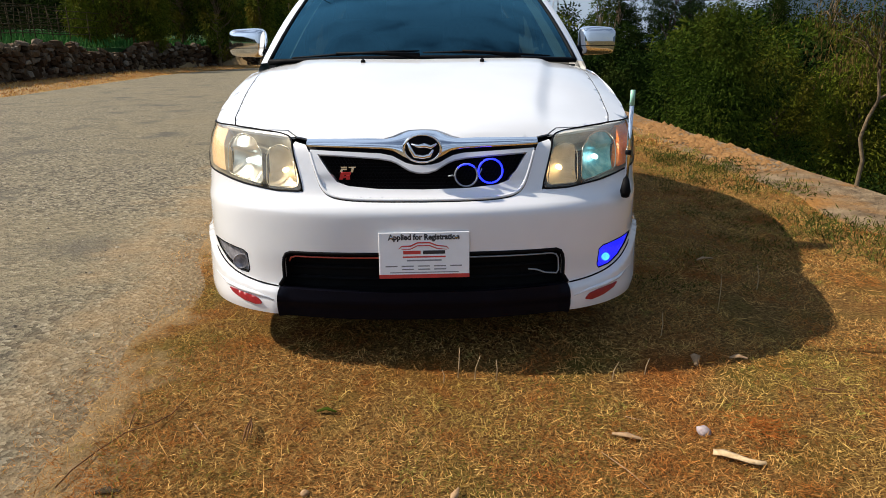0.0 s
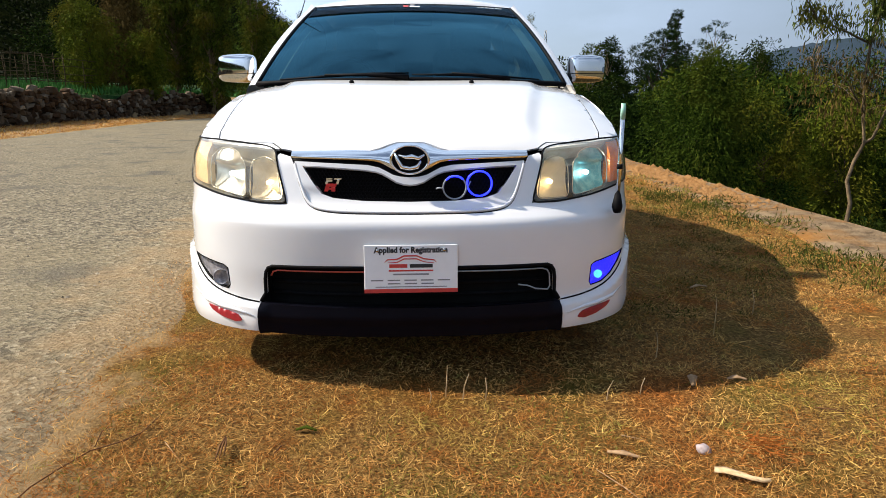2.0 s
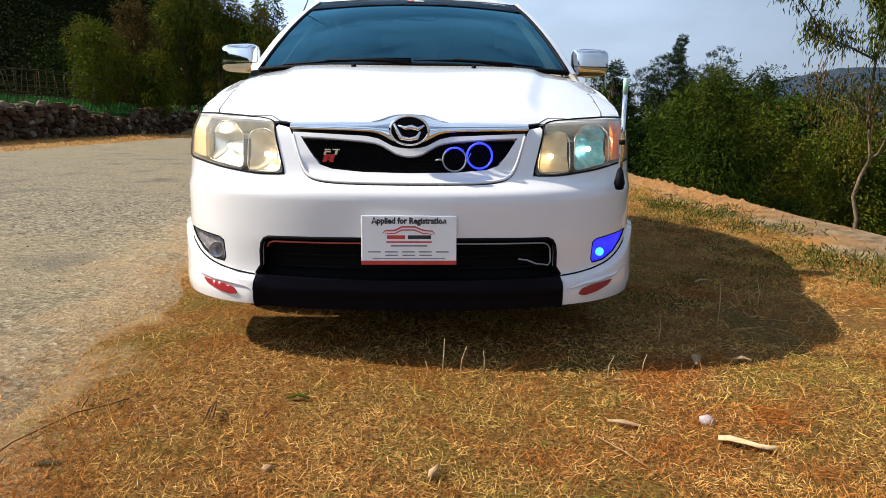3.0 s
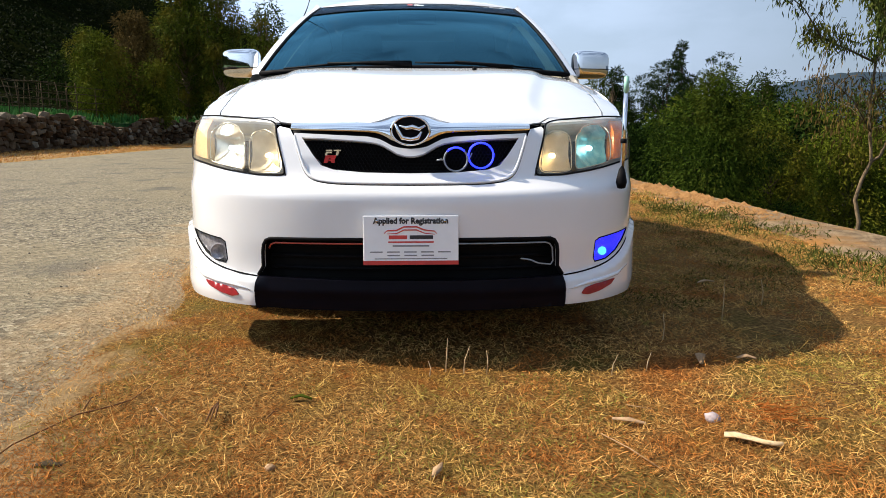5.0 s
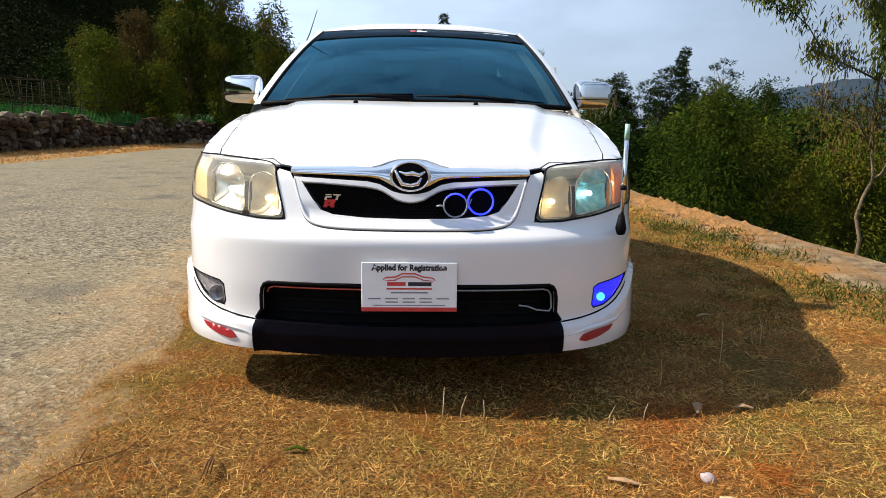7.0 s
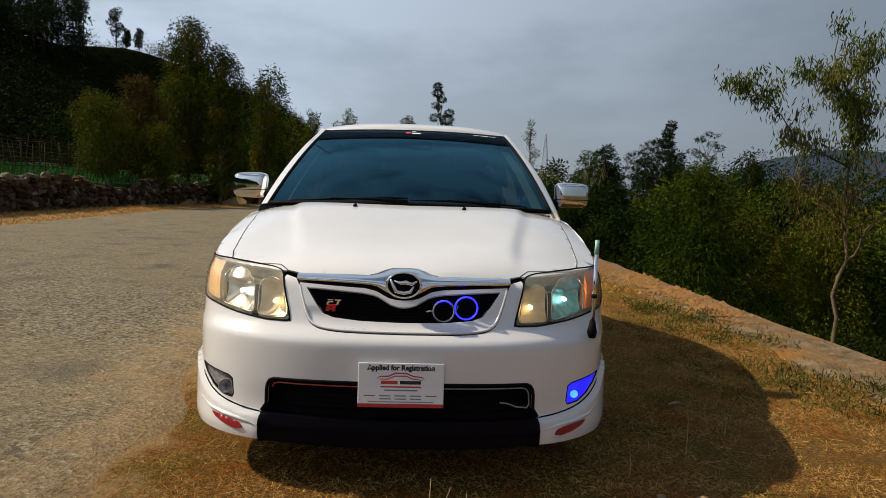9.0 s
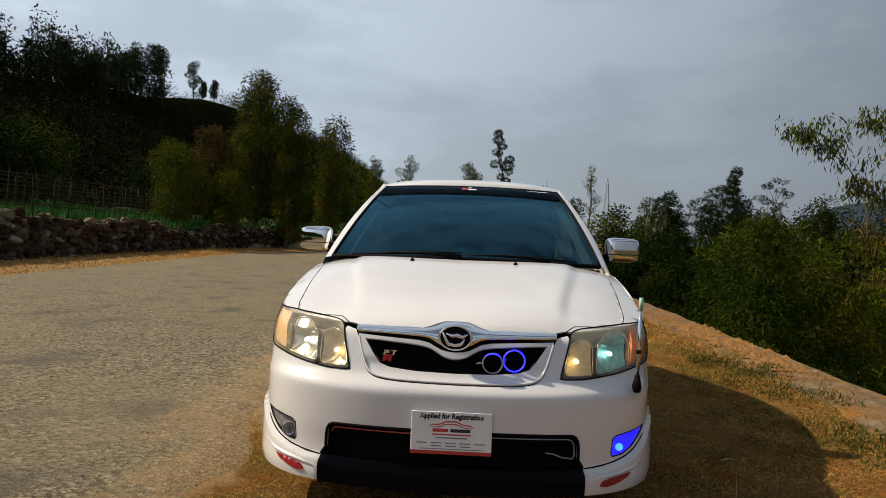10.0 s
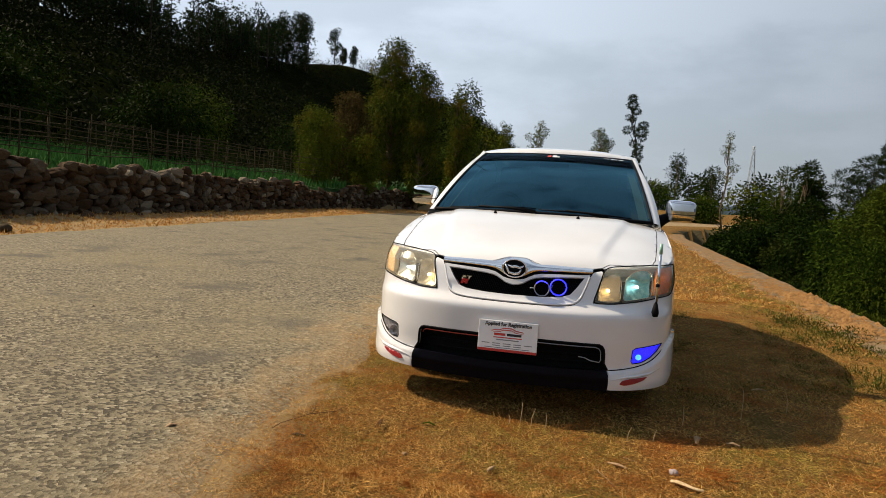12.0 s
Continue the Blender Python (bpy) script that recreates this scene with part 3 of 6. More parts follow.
# the black opening reaches down to the lip, so the bumper's lower middle edge follows it
BUMPER = half + list(reversed(on_front([(-0.503, 0.272), (-0.485, 0.30)]) + OPENING[1:11] + on_front([(0.485, 0.30), (0.503, 0.272)]))) + left_half[:-1]
bumper = part("bumper", sheet(BUMPER, bumper_place, 0.0125, [FOG, flip(FOG)], 0.0015, 0.02, edge_step=0.012), WHITE, car, "white front bumper with a flared skirt")
part("lip", sheet(LIP, lambda u, z: bumper_place(u, z) + Vector((0, -0.004 - 0.014 * smooth01((z - 0.213) / 0.008), 0)), 0.012, gap=0.0015, rim=0.03, edge_step=0.012), BLACK_PAINT, bumper, "satin black painted lower lip")


HOLE_EDGE = resample(on_front([(-0.503, 0.272), (-0.485, 0.30)]) + OPENING[1:11] + on_front([(0.485, 0.30), (0.503, 0.272)]), 0.02)
part("opening_trim", tube([bumper_place(a, z) + Vector((0, 0.002, 0)) for a, z in HOLE_EDGE if z > 0.275 or abs(skin(a, z).x) > 0.49], 0.006, 8), BLACK, bumper, "black edge of the lower opening")
for sgn in (1, -1):
    part("skirt_joint", tube([bumper_place(sgn * ux(x, 0.30), KIT(ux(x, 0.30)) + 0.004) + Vector((0, -0.001, 0)) for x in span(0.505, 0.775, 28)], [0.0012] + [0.0030] * 26 + [0.0012], 6), BLACK, bumper)


def offset_skin(d):
    return lambda u, z: skin(u, z, d)


part("inner_shell", sheet(on_front([(-0.80, 0.20), (0.80, 0.20), (0.80, 0.73), (-0.80, 0.73)]), offset_skin(-0.06), 0.05), CAVITY, car)

# side panels
FENDER = [HEADLAMP[4], HEADLAMP[5], HEADLAMP[6], HEADLAMP[7]] + [(uy(y), top_z(y)) for y in (0.45, 0.6, 0.8, 1.0, 1.2, 1.36)] + [(uy(1.36), 0.26), (uy(1.16), 0.26)] + arch(WHEEL_F, -8, 118, 12) + [(uy(0.36), 0.648)]
DOOR_F = [(uy(1.36), 0.26), (uy(1.36), top_z(1.36)), (uy(1.9), top_z(1.9)), (uy(2.36), top_z(2.36)), (uy(2.36), 0.26)]
DOOR_R = [(uy(2.36), 0.26), (uy(2.36), top_z(2.36)), (uy(2.9), top_z(2.9)), (uy(3.32), top_z(3.32)), (uy(3.32), 0.70)] + arch(WHEEL_R, 100, 172, 6) + [(uy(3.03), 0.26)]
QUARTER = [(uy(3.32), 0.70), (uy(3.32), top_z(3.32)), (uy(3.5), top_z(3.5)), (UB + 0.25, 0.965), (UB + 0.55, 0.95), (UB + 0.55, 0.60), (uy(3.75), 0.60)] + arch(WHEEL_R, 35, 100, 6)
BUMPER_R = [(uy(3.70), 0.595)] + [(UB + 0.3, 0.595), (UB + 0.7, 0.60), (UB + UF, 0.60), (UB + UF, 0.20), (UB + 0.5, 0.20), (uy(3.77), 0.20)] + arch(WHEEL_R, -8, 30, 4)
TAIL = [(UB + 0.55, 0.60), (UB + 0.55, 0.95), (UB + 0.8, 0.93), (UB + UF, 0.93), (UB + UF, 0.60)]
SILL = [(uy(1.14), 0.17), (uy(1.14), 0.258), (uy(3.06), 0.258), (uy(3.06), 0.17)]
for sgn in (1, -1):
    side_of = (lambda p: p) if sgn > 0 else flip
    for nm, poly in (("fender", FENDER), ("door", DOOR_F), ("door", DOOR_R), ("quarter_panel", QUARTER), ("rear_bumper", BUMPER_R), ("tail_panel", TAIL), ("sill", SILL)):
        part(nm, sheet(side_of(poly), offset_skin(0.0), 0.07, gap=0.002, rim=0.015, edge_step=0.04), WHITE, car)
    for y0 in (1.98, 2.92):
        h0 = skin(sgn * uy(y0), 0.80)
        part("door_handle", box_bm(h0 + Vector((sgn * 0.022, 0, 0)), (0.03, 0.19, 0.035), 0.012), WHITE, car)
    # wheel housings
    for y0 in (WHEEL_F, WHEEL_R):
        a = [Vector((sgn * 0.80, y0 + 0.36 * math.cos(t), WHEEL_Z + 0.36 * math.sin(t))) for t in span(-0.4, math.pi + 0.4, 16)]
        b = [Vector((sgn * 0.48, p.y, p.z)) for p in a]
        n_ = len(a)
        part("wheel_housing", (a + b, [(i, i + 1, n_ + i + 1, n_ + i) for i in range(n_ - 1)] + [tuple(range(n_, 2 * n_))]), CAVITY, car)
UNDER = [(0.0, -0.06), (0.45, -0.03), (0.68, 0.08), (0.70, 0.42), (0.48, 0.44), (0.48, 1.16), (0.78, 1.18), (0.78, 3.02), (0.48, 3.04), (0.48, 3.76), (0.76, 3.78), (0.70, 4.20), (0.0, 4.28)]
part("underbody", sheet(UNDER + [(-x, y) for x, y in reversed(UNDER[1:-1])], lambda x, y: Vector((x, y, 0.19)), 0.2, rim=-0.06), CAVITY, car)


def top_place(x, y):
    """The bonnet and wing tops: height above the plan."""
    zb = top_z(y)
    xb = edge_x(y)
    zc = crown_z(y)
    t = min(abs(x) / xb, 1.0)
    z = zb + (zc - zb) * (1 - t ** (2.6 + 1.6 * smooth01((y - 0.25) / 0.6)))
    # a raised middle field between two soft creases
    xc = 0.43 + 0.13 * smooth01((y - 0.1) / 0.9)
    z += 0.013 * (smooth01((xc + 0.03 - abs(x)) / 0.06) - 0.5) * smooth01((y - 0.05) / 0.3)
    return Vector((x, y, z))


_e2 = []
for u in span(0.0, UF + 0.9, 160):
    z_ = 0.75
    for _k in range(12):
        z_ = top_z(skin(u, z_).y)
    q_ = skin(u, z_)
    _e2.append((q_.y, abs(q_.x)))
_e2.sort()
EDGE_Y, EDGE_X = [a for a, b in _e2], [b for a, b in _e2]


def edge_x(y):
    return max(0.02, float(np.interp(y, EDGE_Y, EDGE_X)))


BONNET_R = [(0.045, 0.068), (0.075, 0.056), (0.10, 0.044), (0.14, 0.036), (0.22, 0.042), (0.32, 0.060), (0.395, 0.082), (0.44, 0.105), (0.475, 0.147), (0.58, 0.190), (0.655, 0.238), (0.698, 0.292), (0.716, 0.37), (0.730, 0.60), (0.738, 0.85), (0.735, 1.0), (0.60, 0.945), (0.40, 0.895), (0.20, 0.868)]
BONNET = [(0.0, 0.070)] + BONNET_R + [(0.0, 0.860)] + [(-x, y) for x, y in reversed(BONNET_R)]
part("bonnet", sheet(BONNET, top_place, 0.018, gap=0.003, rim=0.012, edge_step=0.02), WHITE, car, "white bonnet with two soft creases")
for sgn in (1, -1):
    pts = [(x, y) for x, y in BONNET_R[7:16]]
    outer = [(edge_x(y) - 0.0015, y) for y in (1.36, 1.2, 1.0, 0.85, 0.7, 0.55, 0.45, 0.40, 0.36)] + [(edge_x(y) - 0.0015, y) for y in (0.32, 0.28, 0.24, 0.2, 0.17, 0.14, 0.12)]
    poly = pts + [(0.735, 1.10), (0.735, 1.36)] + outer
    if sgn < 0:
        poly = [(-x, y) for x, y in reversed(poly)]
    part("wing_top", sheet(poly, top_place, 0.035, gap=0.0015, rim=0.01, edge_step=0.02), WHITE, car)


# windscreen, roof and the rest of the cabin
def ws_place(a, b):
    lo = Vector((0.715 * a, 0.885 + 0.14 * a * a, 1.018 - 0.016 * a * a))
    hi = Vector((0.572 * a, 1.925 + 0.085 * a * a, 1.468 - 0.012 * a * a))
    p = lo.lerp(hi, b)
    return p + Vector((0, -0.3, 0.62)).normalized() * 0.045 * 4 * b * (1 - b) * (1 - 0.35 * a * a)


windscreen = part("windscreen", grid(ws_place, span(-1, 1, 25), span(0, 1, 17)), WINDSCREEN, car, "dark tinted windscreen reflecting the sky")
windscreen.visible_shadow = False
band = part("sun_strip", grid(lambda a, b: ws_place(a, b) + Vector((0, -0.002, 0.004)), span(-0.985, 0.985, 25), span(0.80, 0.985, 6)), pane_mat("sun_strip", (0.42, 0.50, 0.60), 0.0, 1.05, None, (0.3, 0.4, 0.5)), car, "dark sun strip with white lettering")
# black ceramic border of the windscreen
part("windscreen_seal", joined(tube([ws_place(-1, b) for b in span(0, 1, 14)], 0.009, 6), tube([ws_place(1, b) for b in span(0, 1, 14)], 0.009, 6), tube([ws_place(a, 1) for a in span(-1, 1, 20)], 0.006, 6), tube([ws_place(a, 0) for a in span(-1, 1, 20)], 0.012, 6)), BLACK, car)

ROOF_PROFILE = curve1([(1.93, 1.472), (1.945, 1.490), (1.975, 1.507), (2.1, 1.528), (2.5, 1.543), (2.9, 1.525), (3.2, 1.478), (3.35, 1.44)])


def rail_x(y):
    return 0.60 + 0.02 * smooth01((y - 1.95) / 0.6) - 0.04 * smooth01((y - 2.9) / 0.5)


def roof_place(a, y):
    y2 = y + 0.085 * a * a * (1 - smooth01((y - 1.95) / 0.3))
    z = ROOF_PROFILE(y)
    t = abs(a)
    return Vector((rail_x(y) * a, y2, z - 0.045 * t ** 3.0))


part("roof", grid(roof_place, span(-1, 1, 25), [1.93, 1.94, 1.95, 1.965, 1.985] + span(2.02, 3.35, 22)), WHITE, car, "white roof")


def rear_glass(a, b):
    lo = Vector((0.60 * a, 3.86 - 0.06 * a * a, 1.005))
    hi = Vector((0.565 * a, 3.355, 1.44 - 0.045 * abs(a) ** 3))
    return lo.lerp(hi, b) + Vector((0, 0.03, 0.05)) * 4 * b * (1 - b)


part("rear_window", grid(rear_glass, span(-1, 1, 15), span(0, 1, 8)), SIDE_GLASS, car)


def boot_place(a, y):
    z = 1.005 - 0.03 * smooth01((y - 3.8) / 0.5) - 0.05 * abs(a) ** 3 * smooth01((y - 3.3) / 0.5)
    w = 0.765 - 0.16 * smooth01((y - 3.85) / 0.45) ** 2
    return Vector((w * a, y, z - 0.02 * abs(a) ** 4))


part("boot_lid", grid(boot_place, span(-1, 1, 15), span(3.84, 4.24, 8)), WHITE, car)


# side wall of the cabin: a leaning surface from the belt to the roof rail
def cabin_place(sgn, out=0.0):
    def f(y, b):
        xb, zb = min(edge_x_side(y), 0.775), top_z(y) - 0.002
        xr = rail_x(min(max(y, 1.95), 3.35)) * 1.0
        zr = ROOF_PROFILE(min(max(y, 1.95), 3.35)) - 0.045
        x = xb + (xr - xb) * b + 0.03 * 4 * b * (1 - b) + out
        return Vector((sgn * x, y, zb + (zr - zb) * b))
    return f


def edge_x_side(y):
    return half_w(top_z(y))


ROOF_LINE = curve1([(1.02, 0.0), (1.2, 0.17), (1.5, 0.50), (1.8, 0.80), (2.03, 1.0)])
BACK_LINE = curve1([(3.35, 1.0), (3.6, 0.55), (3.85, 0.06)])
cabin_poly = [(1.04, 0.0)] + [(y, ROOF_LINE(y)) for y in span(1.06, 2.03, 14)] + [(2.4, 1.0), (2.9, 1.0), (3.35, 1.0)] + [(y, BACK_LINE(y)) for y in span(3.4, 3.85, 6)] + [(3.85, 0.0)]
win_f = [(1.42, 0.06), (1.62, 0.50), (1.85, 0.74), (2.06, 0.88), (2.33, 0.90), (2.33, 0.05)]
win_r = [(2.41, 0.05), (2.41, 0.90), (2.9, 0.89), (3.10, 0.80), (3.32, 0.42), (3.34, 0.05)]
for sgn in (1, -1):
    part("cabin_side", sheet(cabin_poly, cabin_place(sgn), 0.06, [win_f, win_r], edge_step=0.05), WHITE, car)
    for w_ in (win_f, win_r):
        part("side_window", sheet(w_, cabin_place(sgn, -0.008), 0.08), SIDE_GLASS, car)
    part("window_trim", joined(tube([cabin_place(sgn, 0.002)(y, b) for y, b in rounded(win_f, 0.03) + [win_f[0]]], 0.009, 6), tube([cabin_place(sgn, 0.002)(y, b) for y, b in rounded(win_r, 0.03) + [win_r[0]]], 0.009, 6)), BLACK, car)
    # pillar beside the windscreen
    a_ = [ws_place(sgn * 1.0, b) for b in span(0, 1, 14)]
    b_ = [cabin_place(sgn)(y, ROOF_LINE(y)) for y in span(1.04, 2.03, 14)]
    mid = [(p + q) / 2 + Vector((sgn * 0.008, -0.012, 0.014)) for p, q in zip(a_, b_)]
    rows = list(zip(a_, mid, b_))
    pv = [p for r in rows for p in r]
    part("windscreen_pillar", (pv, [(i * 3 + k, i * 3 + k + 1, (i + 1) * 3 + k + 1, (i + 1) * 3 + k) for i in range(13) for k in range(2)]), WHITE, car)

# wheels
def wheel(y0, sgn):
    w = part("wheel", ring((sgn * 0.735, y0, 0.298), 0.215, 0.082, (0, 1, 0), (0, 0, 1), 40, 12), RUBBER, car)
    c = Vector((sgn * 0.735, y0, 0.298))
    spokes = [ring(c + Vector((sgn * 0.05, 0, 0)), 0.185, 0.018, (0, 1, 0), (0, 0, 1), 36, 8)]
    for k in range(7):
        t = 2 * math.pi * k / 7
        d = Vector((0, math.cos(t), math.sin(t)))
        spokes.append(tube([c + Vector((sgn * 0.07, 0, 0)) + d * 0.02, c + Vector((sgn * 0.055, 0, 0)) + d * 0.185], [0.03, 0.02], 6))
    spokes.append(tube([c + Vector((sgn * 0.03, 0, 0)), c + Vector((sgn * 0.078, 0, 0))], 0.035, 12))
    part("rim", joined(*spokes), ALLOY, w)


for sgn in (1, -1):
    wheel(WHEEL_F, sgn)
    wheel(WHEEL_R, sgn)

# ---- lamps, grille, badges and trim of the car ----
def well(poly, place_at, d0, d1):
    """Walls that run round a polygon from depth d0 to depth d1."""
    pts = resample(poly, 0.015)
    n = len(pts)
    vs = [place_at(d0)(*p) for p in pts] + [place_at(d1)(*p) for p in pts]
    return vs, [(i, (i + 1) % n, n + (i + 1) % n, n + i) for i in range(n)]


def dish(c, r, depth, axis, n=28, rings=7):
    """A round bowl that opens towards axis."""
    axis = Vector(axis).normalized()
    a = axis.orthogonal().normalized()
    b = axis.cross(a)
    vs, fs = [Vector(c) - axis * depth], []
    for j in range(1, rings + 1):
        t = j / rings
        for i in range(n):
            w = 2 * math.pi * i / n
            vs.append(Vector(c) - axis * depth * (1 - t * t) + (a * math.cos(w) + b * math.sin(w)) * r * t)
    fs += [(0, 1 + i, 1 + (i + 1) % n) for i in range(n)]
    for j in range(rings - 1):
        for i in range(n):
            p, q = 1 + j * n + i, 1 + j * n + (i + 1) % n
            fs.append((p, p + n, q + n, q))
    return vs, fs


BULB_WARM = glow_mat("warm_bulb", (1.0, 0.70, 0.34), 6.0, (0.8, 0.8, 0.75))
BULB_COOL = glow_mat("cool_bulb", (0.72, 0.92, 1.0), 5.0, (0.8, 0.8, 0.75))
# left turn lamp's lens, paled by a reflection put into its colour
AMBER_SHEEN = mat("amber_lens_sheen", (0.72, 0.50, 0.30), (0.62, 0.42, 0.24), 60.0, 0.25, bump=0.2, fine=250)
REFLECTOR_WARM = mat("warm_reflector", (0.74, 0.68, 0.54), (0.50, 0.44, 0.33), 15.0, 0.5, metal=0.7, bump=0.3, fine=50, dist=0.003)
# right outer reflector: the lamp's teal light is put into the base colour
REFLECTOR_LIT_TEAL = mat("teal_lit_reflector", (0.30, 0.66, 0.68), (0.10, 0.40, 0.46), 30.0, 0.45, metal=0.7, bump=0.35, fine=50, dist=0.003)
FOG_GREY = mat("fog_reflector", (0.50, 0.50, 0.54), (0.22, 0.22, 0.26), 45.0, 0.3, metal=0.3, bump=0.3, fine=90, dist=0.003)
INNER_ARCH = [(0.432, 0.612), (0.545, 0.612), (0.545, 0.715), (0.532, 0.742), (0.500, 0.755), (0.465, 0.745), (0.448, 0.715)]
OUTER_ARCH = [(0.560, 0.616), (0.704, 0.640), (0.708, 0.700), (0.702, 0.745), (0.680, 0.774), (0.640, 0.778), (0.592, 0.762), (0.564, 0.725)]


def hollow_place(sgn, xc, zc, depth):
    """A bowl let into the lamp, deepest at its bulb."""
    def f(u, z):
        x = abs(skin(u, z).x)
        t = min(1.0, ((x - xc) / 0.085) ** 2 + ((z - zc) / 0.085) ** 2)
        return skin(u, z, -0.012 - depth * (1 - t))
    return f


BLUE_GLOW = glow_mat("blue_led", (0.006, 0.012, 1.0), 4.0, (0.05, 0.05, 0.5))
BLUE_SOFT = glow_mat("blue_lamp", (0.008, 0.012, 1.0), 1.0, (0.02, 0.02, 0.25))
BLUE_SPOT = glow_mat("blue_lamp_spot", (0.05, 0.35, 1.0), 1.6, (0.05, 0.1, 0.4))
GREY_TUBE = mat("clear_led_tube", (0.30, 0.33, 0.36), (0.22, 0.25, 0.28), 30.0, 0.25)
RED_TUBE = mat("red_led_tube", (0.55, 0.09, 0.05), (0.4, 0.06, 0.04), 30.0, 0.35)
BOWL = mat("lamp_bowl", (0.50, 0.48, 0.41), (0.40, 0.38, 0.32), 25.0, 0.3, metal=0.6, bump=0.15, fine=80)
SILVER = mat("satin_silver", (0.34, 0.35, 0.37), (0.26, 0.27, 0.29), 12.0, 0.45, metal=0.3)
GREY_CHROME = mat("smoked_chrome", (0.45, 0.46, 0.48), (0.3, 0.31, 0.33), 10.0, 0.15, metal=1.0)

for sgn in (1, -1):
    side_of = (lambda p: p) if sgn > 0 else flip
    poly = side_of(rounded(HEADLAMP, 0.02))
    lamp = part("headlamp", sheet(shrunk(poly, 0.003), offset_skin(-0.062), 0.03), BOWL, car, "clear headlamp with a yellowed lens and twin round reflectors")
    part("bowl_wall", well(shrunk(poly, 0.003), offset_skin, -0.004, -0.062), BOWL, lamp)
    lens = part("lens", sheet(poly, offset_skin(0.002), 0.02, gap=0.003, edge_step=0.012), LAMP_GLASS, lamp, "slightly yellowed clear lens")
    lens.visible_shadow = False
    part("gasket", tube([skin(a, z, 0.001) for a, z in resample(poly, 0.012) + [poly[0]]], 0.0032, 6), BLACK, lamp)
    # two arched reflectors, each with its bulb
    for arch_, xc, zc, dp, tint, bulb_ in ((INNER_ARCH, 0.487, 0.672, 0.034, REFLECTOR_WARM, BULB_WARM), (OUTER_ARCH, 0.648, 0.695, 0.046, REFLECTOR_LIT_TEAL if sgn > 0 else REFLECTOR, BULB_COOL)):
        d_ = part("reflector_bowl", sheet(side_of(rounded(on_front(arch_), 0.02)), hollow_place(sgn, xc, zc, dp), 0.012, edge_step=0.012), tint, lamp)
        edge = resample(side_of(rounded(on_front(arch_), 0.02)), 0.012)
        part("reflector_rim", tube([skin(p_, q_, -0.011) for p_, q_ in edge + edge[:1]], 0.0018, 6), BOWL, d_)
        c0 = skin(sgn * ux(xc, zc), zc, -0.012 - dp)
        ax = Vector((sgn * 0.12, -1, 0.0)).normalized()
        part("bulb", tube([c0, c0 + ax * 0.012, c0 + ax * 0.026, c0 + ax * 0.034], [0.008, 0.009, 0.008, 0.003], 12), bulb_, d_)
    # amber turn lamp at the outer end, the left one coloured as if reflecting
    amb = on_front([(0.714, 0.645), (0.722, 0.785)]) + [(uy(0.70) - 0.355, 0.785), (uy(0.70) - 0.36, 0.765), (uy(0.70) - 0.40, 0.705), (uy(0.70) - 0.475, 0.657)]
    amb = list(reversed(amb))
    part("turn_lamp", sheet(side_of(amb), offset_skin(-0.007), 0.02, rim=0.03), AMBER if sgn > 0 else AMBER_SHEEN, lamp, "amber turn lamp" if sgn > 0 else "turn lamp with a pale peach reflection in its colour")
    # fog lamp
    fp = side_of(FOG)
    lit = sgn > 0
    fog = part("fog_lamp", sheet(shrunk(fp, 0.001), lambda u, z: bumper_place(u, z) + Vector((-sgn * 0.004, 0.010, 0)), 0.02), BLUE_SOFT if lit else FOG_GREY, car, "fog lamp glowing blue" if lit else "unlit clear fog lamp")
    part("fog_wall", well(fp, lambda d: (lambda u, z: bumper_place(u, z) + Vector((sgn * 0.4 * d, -d, 0))), -0.002, -0.012), BLACK if not lit else BLUE_SOFT, fog)
    cf = bumper_place(sgn * ux(0.655, 0.336), 0.336) + Vector((0, 0.0005, 0))
    part("reflector_bowl", joined(dish(cf, 0.013 if lit else 0.026, 0.005, (sgn * 0.2, -1, 0), 20, 4), ring(cf, 0.013 if lit else 0.026, 0.002, (1, 0, 0), (0, 0, 1), 20, 6)), BLUE_SPOT if lit else FOG_GREY, fog)
    fl = part("lens", sheet(fp, lambda u, z: bumper_place(u, z) + Vector((0, 0.002, 0)), 0.02, gap=0.002), pane_mat("fog_lens", (0.9, 0.92, 1.0) if lit else (0.85, 0.85, 0.88), 0.02), fog)
    fl.visible_shadow = False
    part("fog_gasket", tube([bumper_place(*p_) + Vector((0, 0.001, 0)) for p_ in resample(fp, 0.012) + [fp[0]]], 0.0026, 6), BLACK, fog)
    # red strip in the skirt
    rr = on_front([(0.560, 0.205), (0.575, 0.221), (0.61, 0.229), (0.692, 0.238), (0.675, 0.221), (0.63, 0.207), (0.585, 0.200)])
    part("red_strip", sheet(side_of(rounded(rr, 0.006, 2)), lambda u, z: bumper_place(u, z) + (skin(u, z, 0.004) - skin(u, z)), 0.012, rim=0.008), RED_PLASTIC, bumper, "red strip in the skirt")
    # folds of the skirt
    fold = [bumper_place(sgn * ux(x, z), z) + Vector((0, -0.002, 0)) for x, z in ((0.52, 0.222), (0.58, 0.236), (0.64, 0.243), (0.70, 0.252), (0.755, 0.275))]
    part("skirt_fold", tube(fold, [0.001, 0.006, 0.008, 0.006, 0.001], 8), WHITE, bumper)

